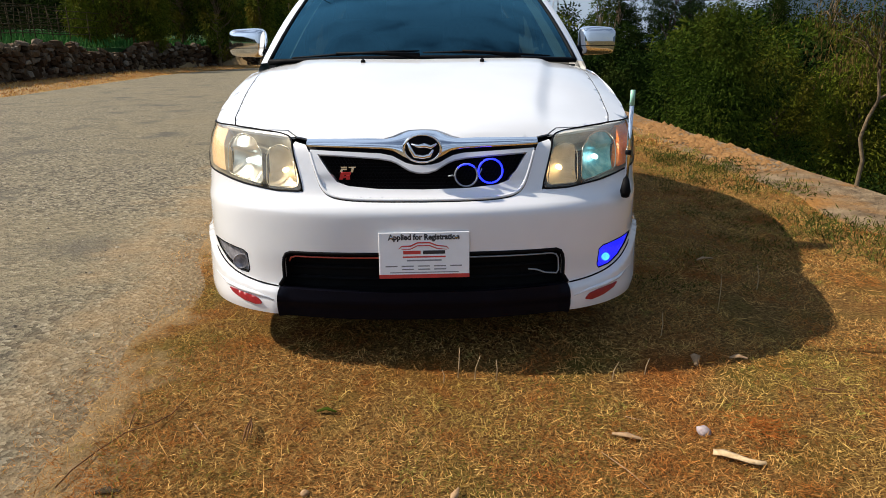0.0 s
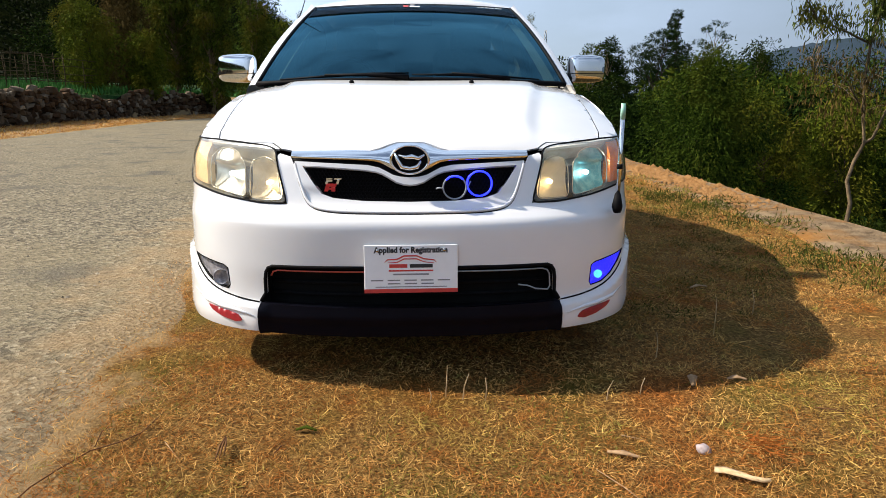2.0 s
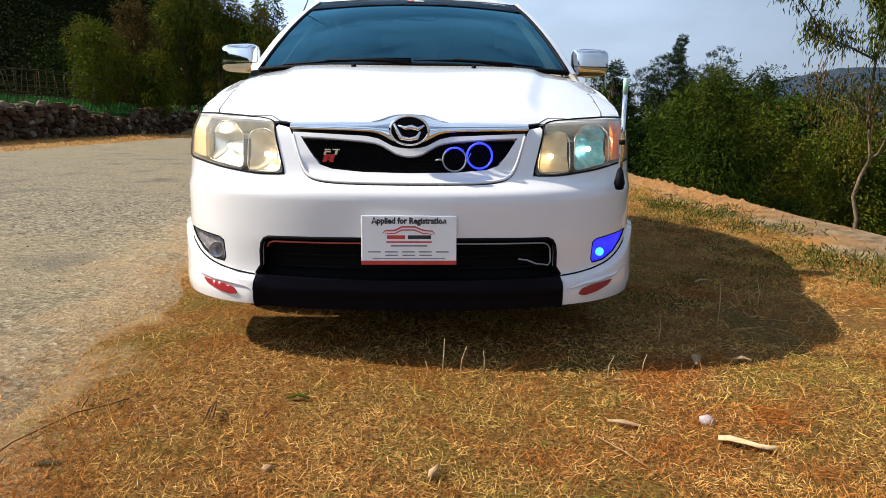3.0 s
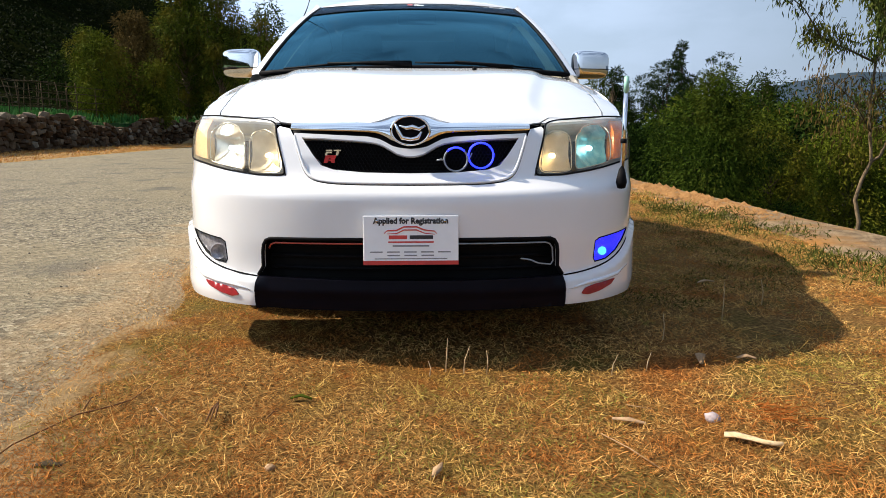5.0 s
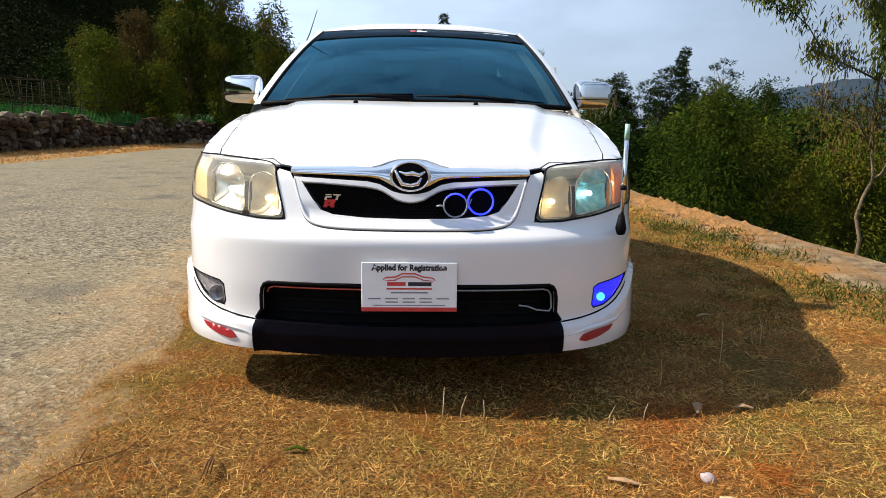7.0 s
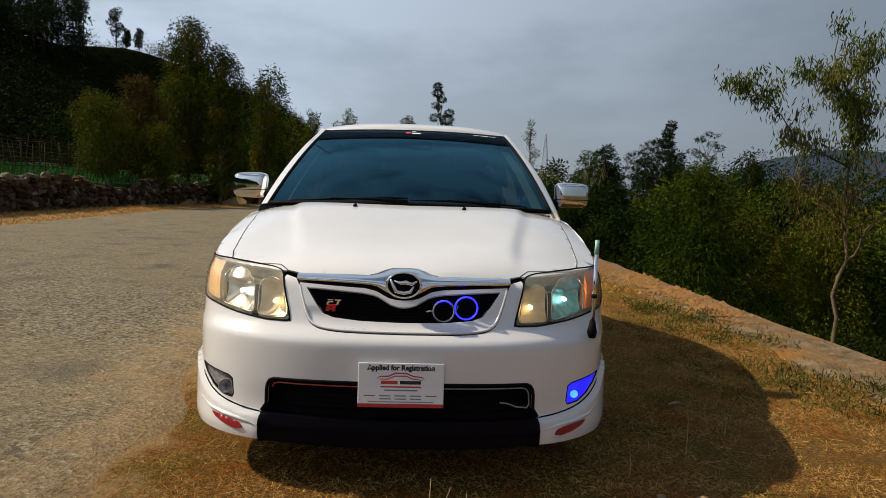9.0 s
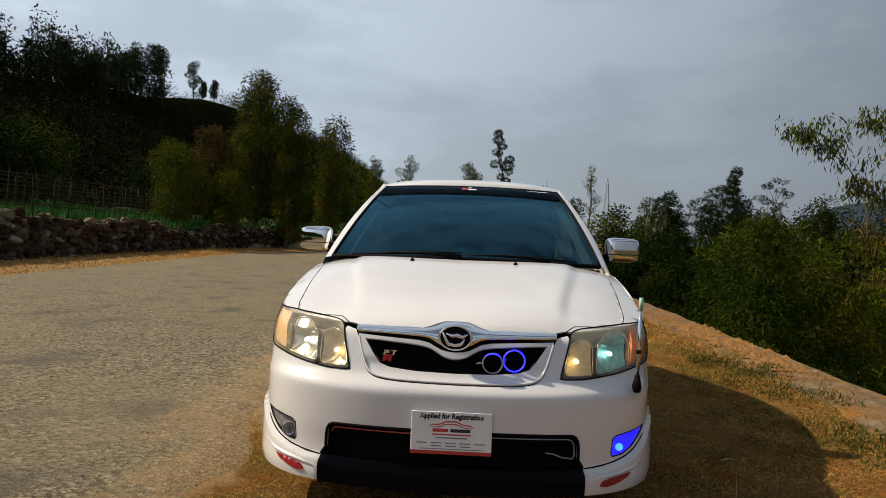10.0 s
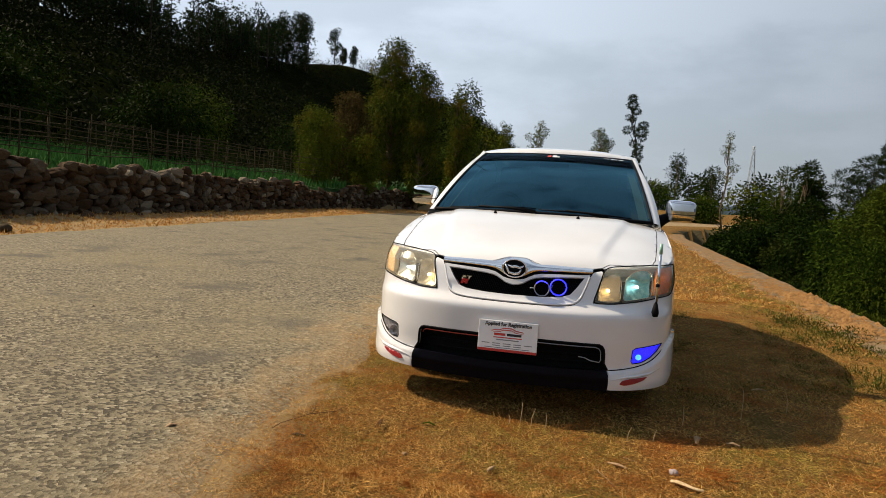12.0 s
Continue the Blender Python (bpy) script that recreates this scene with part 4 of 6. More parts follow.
# grille
MESH_R = [(0.0, 0.608), (0.15, 0.611), (0.25, 0.620), (0.290, 0.633), (0.316, 0.665), (0.350, 0.714), (0.30, 0.712), (0.25, 0.709), (0.15, 0.702), (0.11, 0.696), (0.09, 0.689), (0.07, 0.678), (0.045, 0.663), (0.02, 0.656), (0.0, 0.654)]
GMESH = on_front(MESH_R + [(-x, z) for x, z in reversed(MESH_R[1:-1])])
CHROME_LOW = [(0.388, 0.743), (0.25, 0.740), (0.14, 0.736), (0.10, 0.730), (0.08, 0.721), (0.06, 0.710), (0.03, 0.701), (0.0, 0.699)]
BAND_TOP = [(0.384, 0.735), (0.25, 0.729), (0.14, 0.724), (0.10, 0.716), (0.08, 0.706), (0.055, 0.693), (0.03, 0.687), (0.0, 0.685)]
SUR_R = GRILLE_OUT + BAND_TOP
SURROUND = on_front(SUR_R + [(-x, z) for x, z in reversed(SUR_R[1:-1])])


def surround_place(u, z):
    x = abs(skin(u, z).x)
    # a rounded frame whose foot stands proud
    return skin(u, z, 0.004 - 0.006 * smooth01((z - 0.574) / 0.05) * smooth01((0.660 - z) / 0.04))


grille = part("grille", sheet(SURROUND, surround_place, 0.008, [GMESH], 0.0036, 0.03, edge_step=0.008), WHITE, car, "white framed grille with black honeycomb mesh")
part("mesh_back", sheet(GMESH, offset_skin(-0.035), 0.03), CAVITY, grille)
gap_r = [(0.392, 0.729)] + BAND_TOP[1:] 
gap = on_front([(x, z - 0.006) for x, z in gap_r] + [(-x, z - 0.006) for x, z in reversed(gap_r[:-1])] + [(-0.392, 0.752), (0.0, 0.752), (0.392, 0.752)])
part("shadow_gap", sheet(gap, offset_skin(-0.010), 0.03, edge_step=0.015), BLACK, grille)
hexes = []
for i in range(-32, 33):
    for j in range(0, 12):
        x, z = (i + 0.5 * (j % 2)) * 0.0125, 0.600 + j * 0.0105
        if inside(GMESH, ux(x, z), z):
            c0 = skin(ux(x, z), z, -0.012)
            six = [c0 + Vector((0.0069 * math.sin(math.pi * k / 3), 0, 0.0069 * math.cos(math.pi * k / 3))) for k in range(6)]
            inn = [c0 + (p - c0) * 0.72 for p in six]
            low = [p + Vector((0, 0.008, 0)) for p in inn]
            hexes.append((six + inn + low, [(k, (k + 1) % 6, 6 + (k + 1) % 6, 6 + k) for k in range(6)] + [(6 + k, 6 + (k + 1) % 6, 12 + (k + 1) % 6, 12 + k) for k in range(6)]))
part("honeycomb", joined(*hexes), BLACK, grille, smooth=False)
# silver line under the chrome bar
line = [(x, z + 0.002) for x, z in MESH_R[5:]]
line = line + [(-x, z) for x, z in reversed(line[:-1])]
part("silver_line", tube([skin(ux(x, z), z, 0.001) for x, z in line], 0.003, 6), SILVER, grille)

up_z = curve1([(0.0, 0.800), (0.04, 0.796), (0.065, 0.787), (0.09, 0.776), (0.13, 0.769), (0.25, 0.767), (0.395, 0.765)])
low_z = curve1([(x, z) for x, z in reversed(CHROME_LOW)] + [(0.395, 0.744)])


def chrome_place(x, t):
    zt, zl = up_z(abs(x)), low_z(abs(x))
    z = zl + (zt - zl) * t
    base = skin(ux(x, min(z, 0.745)), min(z, 0.745))
    back = 0.022 * max(0.0, z - 0.745) / 0.02 if z < 0.765 else 0.022 + 1.35 * (z - 0.765)
    return base + Vector((0, back - 0.004 - 0.013 * math.sin(math.pi * min(max(t, 0.02), 0.98)) ** 0.7, max(0.0, z - 0.745)))


part("chrome_bar", grid(chrome_place, span(-0.395, 0.395, 81), span(0, 1, 9)), CHROME, grille, "chrome bar that dips round the badge")
emblem = part("badge", (lambda d: ([Vector((v.x, v.y, 0.741 + (v.z - 0.741) * 0.72)) for v in d[0]], d[1]))(dish((0, -0.016, 0.741), 0.060, -0.006, (0, -1, 0), 36, 5)), BLACK, grille, "oval chrome badge")
ov = ring((0, -0.020, 0.741), 0.0615, 0.0055, (1, 0, 0), (0, 0, 1), 48, 10)
part("badge_ring", ([Vector((v.x, v.y, 0.741 + (v.z - 0.741) * 0.74)) for v in ov[0]], ov[1]), CHROME, emblem)
part("badge_mark", joined(tube([(-0.036, -0.027, 0.757), (-0.012, -0.028, 0.749), (0.006, -0.029, 0.753), (0.028, -0.028, 0.746), (0.048, -0.027, 0.757)], [0.003, 0.007, 0.009, 0.007, 0.004], 8), tube([(-0.048, -0.026, 0.762), (-0.040, -0.027, 0.742), (-0.026, -0.027, 0.718), (0.0, -0.027, 0.713), (0.024, -0.027, 0.718), (0.036, -0.027, 0.738)], [0.004, 0.007, 0.008, 0.007, 0.008, 0.004], 8)), CHROME, emblem)

# red and silver badge in the mesh: slanted bars
def slant(x0, z0, w, h, lean=0.3):
    p0 = skin(ux(x0, z0), z0, 0.004)
    q = [Vector((0, 0, 0)), Vector((w, 0, 0)), Vector((w + lean * h, 0, h)), Vector((lean * h, 0, h))]
    a = [p0 + v for v in q]
    b = [p + Vector((0, 0.012, 0)) for p in a]
    return a + b, [(0, 1, 2, 3), (0, 4, 5, 1), (1, 5, 6, 2), (2, 6, 7, 3), (3, 7, 4, 0)]


badge2 = part("racing_badge", joined(slant(-0.282, 0.636, 0.012, 0.024), slant(-0.270, 0.650, 0.026, 0.010), slant(-0.258, 0.636, 0.012, 0.014, 0.0), slant(-0.2705, 0.6415, 0.020, 0.005)), RED_PAINT, grille, "small red and silver badge", smooth=False)
part("silver_bars", joined(slant(-0.276, 0.667, 0.020, 0.005), slant(-0.279, 0.660, 0.008, 0.007), slant(-0.276, 0.674, 0.020, 0.004), slant(-0.250, 0.674, 0.024, 0.004), slant(-0.243, 0.660, 0.008, 0.014)), CHROME, badge2, smooth=False)

# two light rings wired to the mesh
for x0, z0, r0, glow in ((0.147, 0.648, 0.038, 0), (0.229, 0.660, 0.041, 1)):
    c0 = skin(ux(x0, z0), z0, 0.004)
    led = part("led_ring", ring(c0, r0, 0.0030, (1, 0.05, 0), (0, 0, 1), 40, 8), BLUE_GLOW if glow else GREY_TUBE, grille, "glowing blue ring lamp" if glow else "clear ring lamp, half lit")
    if not glow:
        arc = [c0 + Vector((r0 * math.cos(t), -0.003, r0 * math.sin(t))) for t in span(0.8, 2.4, 14)]
        part("lit_arc", tube(arc, 0.0032, 6), BLUE_GLOW, led)
part("wire", tube([skin(ux(x, z), z, 0.003) for x, z in ((0.085, 0.645), (0.098, 0.648), (0.112, 0.645))], 0.003, 6), GREY_TUBE, grille)
part("wire", tube([skin(ux(x, z), z, 0.003) for x, z in ((0.185, 0.640), (0.192, 0.652), (0.200, 0.668))], 0.002, 6), GREY_TUBE, grille)

# lower opening: dark air intake with bars and a light tube round its edge
intake = part("air_intake", sheet(on_front([(-0.50, 0.25), (0.50, 0.25), (0.485, 0.40), (-0.485, 0.40)]), offset_skin(-0.075), 0.05), CAVITY, car, "black air intake")
part("intake_wall", well(on_front([(-0.502, 0.265), (0.502, 0.265), (0.482, 0.398), (-0.482, 0.398)]), offset_skin, -0.004, -0.078), BLACK, intake)
for z0 in (0.295, 0.33, 0.365):
    part("intake_bar", tube([skin(ux(x, z0), z0, -0.05) for x in span(-0.48, 0.48, 17)], 0.006, 6), BLACK, intake)
led_l = [(-0.02, 0.384), (-0.44, 0.382), (-0.456, 0.376), (-0.463, 0.362), (-0.464, 0.310)]
led_r = [(0.02, 0.384), (0.44, 0.382), (0.457, 0.376), (0.466, 0.362), (0.470, 0.318), (0.462, 0.306), (0.42, 0.312), (0.39, 0.325)]
part("light_tube", tube([skin(ux(x, z), z, -0.004) for x, z in resample(led_l, 0.03)[:17]], 0.0028, 6), RED_TUBE, intake, "thin red light tube")
part("light_tube", tube([skin(ux(x, z), z, -0.004) for x, z in resample(led_r, 0.03)[:22]], 0.0028, 6), GREY_TUBE, intake, "thin clear light tube")

# number board
PLATE_WHITE = mat("plate_white", (0.86, 0.87, 0.88), (0.80, 0.81, 0.82), 12.0, 0.35)
INK = mat("black_ink", (0.02, 0.02, 0.025), None, 30.0, 0.5)
RED_INK = mat("red_ink", (0.62, 0.05, 0.04), None, 30.0, 0.5)
GREY_INK = mat("grey_ink", (0.25, 0.25, 0.27), None, 30.0, 0.5)
PL = Matrix(((1, 0, 0, 0.002), (0, 1, 0, -0.112), (0, 0, 1, 0.398), (0, 0, 0, 1))) @ pose(0, 0, 0, -3.5, 0, 1.5)
plate = part("plate_board", box_bm((0, 0, 0), (0.302, 0.006, 0.156), 0.002), PLATE_WHITE, car, "white temporary plate with black heading and red band", smooth=False)
plate.data.transform(PL)


def bar(x0, x1, z0, z1, material, name="printed_bar", y=-0.0036):
    ob = part(name, ([PL @ Vector(p) for p in ((x0, y, z0), (x1, y, z0), (x1, y, z1), (x0, y, z1), (x0, y + 0.001, z0), (x1, y + 0.001, z0), (x1, y + 0.001, z1), (x0, y + 0.001, z1))], [(0, 1, 2, 3), (0, 4, 5, 1), (2, 6, 7, 3), (1, 5, 6, 2), (3, 7, 4, 0)]), material, plate, smooth=False)
    return ob


def lettering(words, size, at, material, parent, name, squeeze=1.0):
    cu = bpy.data.curves.new(name, "FONT")
    cu.body, cu.size, cu.align_x, cu.align_y, cu.extrude, cu.resolution_u = words, size, "CENTER", "CENTER", 0.0004, 2
    cu.offset = size * 0.045
    tmp = new(name, cu)
    me = bpy.data.meshes.new_from_object(tmp)
    bpy.data.objects.remove(tmp)
    bpy.data.curves.remove(cu)
    me.transform(at @ pose(0, 0, 0, 90, 0, 0) @ Matrix.Diagonal((squeeze, 1, 1, 1)))
    me.materials.clear()
    me.materials.append(material)
    return part(name, me, None, parent, "black heading: " + words if parent == plate else "")


lettering("Applied for Registration", 0.0262, PL @ pose(0, -0.0036, 0.0615), INK, plate, "heading", 0.93)
bar(-0.151, 0.151, -0.078, -0.065, RED_INK, "red_band")
bar(-0.070, -0.012, 0.004, 0.016, RED_INK)
bar(-0.004, 0.070, 0.004, 0.016, INK)
bar(-0.072, 0.072, -0.008, -0.003, RED_INK)
bar(-0.058, 0.058, -0.020, -0.015, GREY_INK)
for k in range(5):
    bar(-0.130 + k * 0.054, -0.130 + k * 0.054 + 0.040, -0.039, -0.035, GREY_INK)
for k in range(3):
    bar(-0.075 + k * 0.054, -0.075 + k * 0.054 + 0.040, -0.050, -0.046, GREY_INK)
bar(-0.115, 0.115, -0.060, -0.057, GREY_INK)
swoosh = [(-0.085, 0.022), (-0.075, 0.031), (-0.045, 0.032), (-0.022, 0.043), (0.018, 0.043), (0.042, 0.033), (0.075, 0.029), (0.082, 0.021)]
part("red_car_line", tube([PL @ Vector((x, -0.0036, z)) for x, z in swoosh], [0.001, 0.002, 0.0026, 0.0026, 0.0026, 0.0024, 0.002, 0.001], 6), RED_INK, plate)
part("red_car_line", tube([PL @ Vector((x, -0.0036, z - 0.010)) for x, z in swoosh[1:-1]], [0.001, 0.0018, 0.002, 0.002, 0.0018, 0.001], 6), RED_INK, plate)
for x0 in (-0.108, 0.108):
    part("bolt", tube([PL @ Vector((x0, -0.003, 0.0615)), PL @ Vector((x0, -0.008, 0.0615))], 0.005, 10), GREY_CHROME, plate)

# dark joint round the bonnet
joint = [(x, y) for x, y in BONNET_R[3:16]]
for sgn in (1, -1):
    part("bonnet_joint", tube([top_place(sgn * x, y) - Vector((0, 0, 0.0035)) for a, b in zip(joint, joint[1:]) for x, y in [(a[0] + (b[0] - a[0]) * t, a[1] + (b[1] - a[1]) * t) for t in (0, 0.2, 0.4, 0.6, 0.8)]], 0.0026, 6), BLACK, car)
round_ = [(-a, b) for a, b in reversed(GRILLE_OUT[1:])] + GRILLE_OUT
fine_ = [(a[0] + (b[0] - a[0]) * t, a[1] + (b[1] - a[1]) * t) for a, b in zip(round_, round_[1:]) for t in (0, 0.125, 0.25, 0.375, 0.5, 0.625, 0.75, 0.875)]
part("grille_joint", tube([skin(ux(x, z), z, -0.0035) for x, z in fine_], 0.0042, 8), BLACK, grille)

part("grille_lip", tube([skin(ux(x * 0.988, 0.66 + (z - 0.66) * 0.94), 0.66 + (z - 0.66) * 0.94, 0.0005) for x, z in fine_], 0.0055, 10), WHITE, grille)

# cowl, wipers, washer jets
part("cowl", grid(lambda a, t: Vector((0.71 * a, (0.855 + 0.13 * a * a) * (1 - t) + (0.90 + 0.14 * a * a) * t, 0.998 - 0.02 * a * a + 0.006 * math.sin(math.pi * t))), span(-1, 1, 25), span(0, 1, 4)), BLACK, car)
for pts_, arm in (([(-0.84, 0.008), (-0.55, 0.018), (-0.25, 0.030), (-0.02, 0.034)], (-0.02, -0.12)), ([(0.0, 0.022), (0.25, 0.024), (0.5, 0.022), (0.82, 0.010)], (0.62, 0.50))):
    line = [ws_place(a, b) + Vector((0, -0.010, 0.010)) for a, b in pts_]
    wip = part("wiper", tube(line, [0.003, 0.006, 0.006, 0.003], 6), BLACK, car)
    part("wiper_arm", tube([ws_place(arm[0], 0.0) + Vector((0, -0.02, 0.012)), ws_place((arm[0] + pts_[1][0]) / 2, 0.05) + Vector((0, -0.03, -0.006)), line[1] + Vector((0, -0.003, 0.006))], [0.012, 0.008, 0.005], 6), BLACK, wip)
for sgn in (1, -1):
    c0 = top_place(sgn * 0.26, 0.807)
    part("washer_jet", tube([c0 - Vector((0, 0, 0.003)), c0 + Vector((0, 0, 0.007)), c0 + Vector((0, 0.004, 0.012))], [0.011, 0.010, 0.004], 10), BLACK, car)

# mirrors
def mirror(sgn):
    c = Vector((sgn * 0.925, 1.515, 1.092))
    vs, fs = [], []
    nu, nv = 32, 20
    for j in range(nv + 1):
        ph = math.pi * (j / nv - 0.5)
        for i in range(nu):
            t = 2 * math.pi * i / nu
            pw = lambda v, e: math.copysign(abs(v) ** e, v)
            x = pw(math.cos(t), 0.45) * pw(math.cos(ph), 0.42)
            y = pw(math.sin(t), 0.75) * pw(math.cos(ph), 0.55)
            z = pw(math.sin(ph), 0.42)
            taper = 1 - 0.10 * (x * sgn) * 0.5
            vs.append(c + Vector((0.101 * x, 0.062 * y + 0.012 * x * sgn, 0.072 * z * taper)))
    for j in range(nv):
        for i in range(nu):
            fs.append((j * nu + i, j * nu + (i + 1) % nu, (j + 1) * nu + (i + 1) % nu, (j + 1) * nu + i))
    mir = part("wing_mirror", (vs, fs), CHROME, car, "chrome covered wing mirror")
    part("mirror_seam", tube([c + Vector((sgn * 0.0, 0, 0)) + Vector((0.1025 * math.copysign(abs(math.cos(t)) ** 0.45, math.cos(t)), 0.0635 * math.copysign(abs(math.sin(t)) ** 0.75, math.sin(t)) + 0.012 * math.copysign(abs(math.cos(t)) ** 0.45, math.cos(t)) * sgn, -0.026)) for t in span(0, 2 * math.pi, 41)], 0.0022, 6), BLACK, mir)
    part("mirror_arm", tube([(sgn * 0.76, 1.50, 0.985), (sgn * 0.80, 1.51, 1.02), (sgn * 0.85, 1.515, 1.045)], [0.045, 0.04, 0.03], 10), BLACK, mir)


mirror(1)
mirror(-1)

# marker rod on the corner of the bumper, and the roof aerial
GREEN_TIP = mat("pale_green_tip", (0.35, 0.62, 0.50), (0.25, 0.5, 0.4), 30.0, 0.3)
rb = Vector((0.717, 0.085, 0.585))
rod = part("marker_rod", tube([rb + Vector((0, -0.012, 0.02)), rb + Vector((0.003, -0.012, 0.30))], 0.0075, 10), CHROME, car, "slim corner marker rod")
part("rod_foot", tube([rb + Vector((0.002, -0.008, -0.035)), rb + Vector((0, -0.012, -0.015)), rb + Vector((0, -0.012, 0.03))], [0.014, 0.019, 0.010], 12), BLACK, rod)
part("rod_joint", tube([rb + Vector((0.0012, -0.012, 0.115)), rb + Vector((0.0013, -0.012, 0.130))], 0.0105, 10), BLACK, rod)
part("rod_tip", tube([rb + Vector((0.003, -0.012, 0.285)), rb + Vector((0.0032, -0.012, 0.335))], [0.009, 0.008], 10), GREEN_TIP, rod)
ab = Vector((-0.655, 1.78, 1.335))
aer = part("aerial", tube([ab, ab + Vector((0.035, 0.03, 0.09)), ab + Vector((0.075, 0.05, 0.22))], [0.004, 0.003, 0.002], 6), BLACK, car, "thin black roof aerial")
part("aerial_foot", tube([ab + Vector((-0.01, -0.02, -0.03)), ab + Vector((0.01, 0.01, 0.03))], [0.014, 0.007], 8), BLACK, aer)

# printed strip at the head of the windscreen
def strip(a0, a1, b0, b1, material, parent):
    return part("printed_bar", grid(lambda a, b: ws_place(a, b) + Vector((0, -0.004, 0.008)), span(a0, a1, 4), [b0, b1]), material, parent)


for a0, a1, b0, b1, m_ in ((-0.095, -0.045, 0.885, 0.925, RED_INK), (-0.03, 0.015, 0.925, 0.950, PLATE_WHITE), (-0.03, 0.065, 0.880, 0.905, PLATE_WHITE), (0.63, 0.70, 0.938, 0.946, PLATE_WHITE), (0.715, 0.80, 0.934, 0.946, PLATE_WHITE), (0.815, 0.88, 0.936, 0.946, PLATE_WHITE)):
    strip(a0, a1, b0, b1, m_, band)

# inside the cabin
inner = part("dashboard", grid(lambda a, t: Vector((0.69 * a, 0.95 + 0.55 * t + 0.09 * a * a, 0.985 + 0.03 * math.sin(2.6 * t) - 0.22 * max(0.0, t - 0.72) * 3)), span(-1, 1, 15), span(0, 1, 10)), DASH, car, "dark dashboard")
sw = ring((-0.36, 1.56, 0.985), 0.18, 0.014, (1, 0, 0), Vector((0, 0.38, 0.92)), 32, 8)
wheel_s = part("steering_wheel", sw, BLACK, inner)
part("steering_hub", joined(tube([(-0.36, 1.50, 0.96), (-0.36, 1.57, 0.985)], [0.06, 0.05], 12), tube([(-0.53, 1.56, 0.985), (-0.19, 1.56, 0.985)], 0.014, 6)), BLACK, wheel_s)
for x0 in (-0.36, 0.36):
    st = part("front_seat", box_bm((x0, 2.20, 0.93), (0.48, 0.16, 0.62), 0.06, pose(0, 0, 0, -14), 3), SEAT, car)
    part("headrest", box_bm((x0, 2.30, 1.29), (0.26, 0.10, 0.17), 0.045, pose(0, 0, 0, -10), 3), SEAT, st)
    part("seat_base", box_bm((x0, 1.92, 0.62), (0.50, 0.52, 0.18), 0.06, None, 3), SEAT, st)
part("rear_seat", box_bm((0, 3.15, 0.92), (1.25, 0.16, 0.60), 0.06, pose(0, 0, 0, -18), 3), SEAT, car)
part("cabin_floor", box_bm((0, 2.3, 0.40), (1.4, 2.6, 0.06), 0.02), CAVITY, car)
part("firewall", box_bm((0, 1.05, 0.70), (1.40, 0.05, 0.54), 0.01), CAVITY, car)
part("parcel_shelf", box_bm((0, 3.55, 0.97), (1.2, 0.5, 0.03), 0.01), DASH, car)
CREAM = mat("cream_trim", (0.62, 0.60, 0.48), (0.54, 0.52, 0.42), 20.0, 0.7)
for sgn in (1, -1):
    part("pillar_trim", grid(lambda a, b: ws_place(sgn * a, b) + Vector((0, 0.035, -0.035)), span(0.90, 0.985, 3), span(0.04, 0.8, 10)), CREAM, car)
part("inside_mirror", box_bm((0, 1.83, 1.37), (0.22, 0.03, 0.06), 0.012), BLACK, car)
for sgn in (1, -1):
    tl = [(UB + 0.40, 0.72), (UB + 0.40, 0.92), (UB + 0.62, 0.925), (UB + 0.78, 0.90), (UB + 0.78, 0.76)]
    part("tail_lamp", sheet(tl if sgn > 0 else flip(tl), offset_skin(0.005), 0.05, rim=0.02), RED_PLASTIC, car)

# ---- stone wall and field ----


def stone_mat(name, island):
    m, n, l, p = nodes_of(name)
    pick = n.new("ShaderNodeNewGeometry").outputs["Random Per Island"] if island else n.new("ShaderNodeObjectInfo").outputs["Random"]
    col = ramp_of(n, l, pick, [(0.0, (0.030, 0.015, 0.007)), (0.25, (0.085, 0.047, 0.023)), (0.45, (0.055, 0.038, 0.025)), (0.62, (0.118, 0.078, 0.044)), (0.82, (0.115, 0.090, 0.062)), (0.93, (0.20, 0.16, 0.115)), (1.0, (0.38, 0.33, 0.25))])
    f1, r1 = noise_fac(n, l, 9.0, 6, 0.3, 0.7)
    l.new(mix_rgb(n, l, f1, col, mix_rgb(n, l, 0.5, col, (0.05, 0.035, 0.022))), p.inputs["Base Color"])
    p.inputs["Roughness"].default_value = 0.92
    p.inputs["Specular IOR Level"].default_value = 0.08
    add_bump(n, l, p, r1, 0.9, 0.04)
    return m


STONE = stone_mat("field_stone", False)
STONE_REST = stone_mat("field_stone_rest", True)
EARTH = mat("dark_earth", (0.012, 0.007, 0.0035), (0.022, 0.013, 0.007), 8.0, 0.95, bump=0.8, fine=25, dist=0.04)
STICK = mat("dry_stick", (0.07, 0.05, 0.028), (0.04, 0.028, 0.016), 20.0, 0.9)
BARK = mat("grey_bark", (0.17, 0.125, 0.075), (0.09, 0.065, 0.04), 14.0, 0.9, bump=0.7, fine=50, dist=0.01)
BARK_DARK = mat("dark_bark", (0.040, 0.031, 0.022), (0.022, 0.017, 0.012), 10.0, 0.9)

rng = random.Random(7)


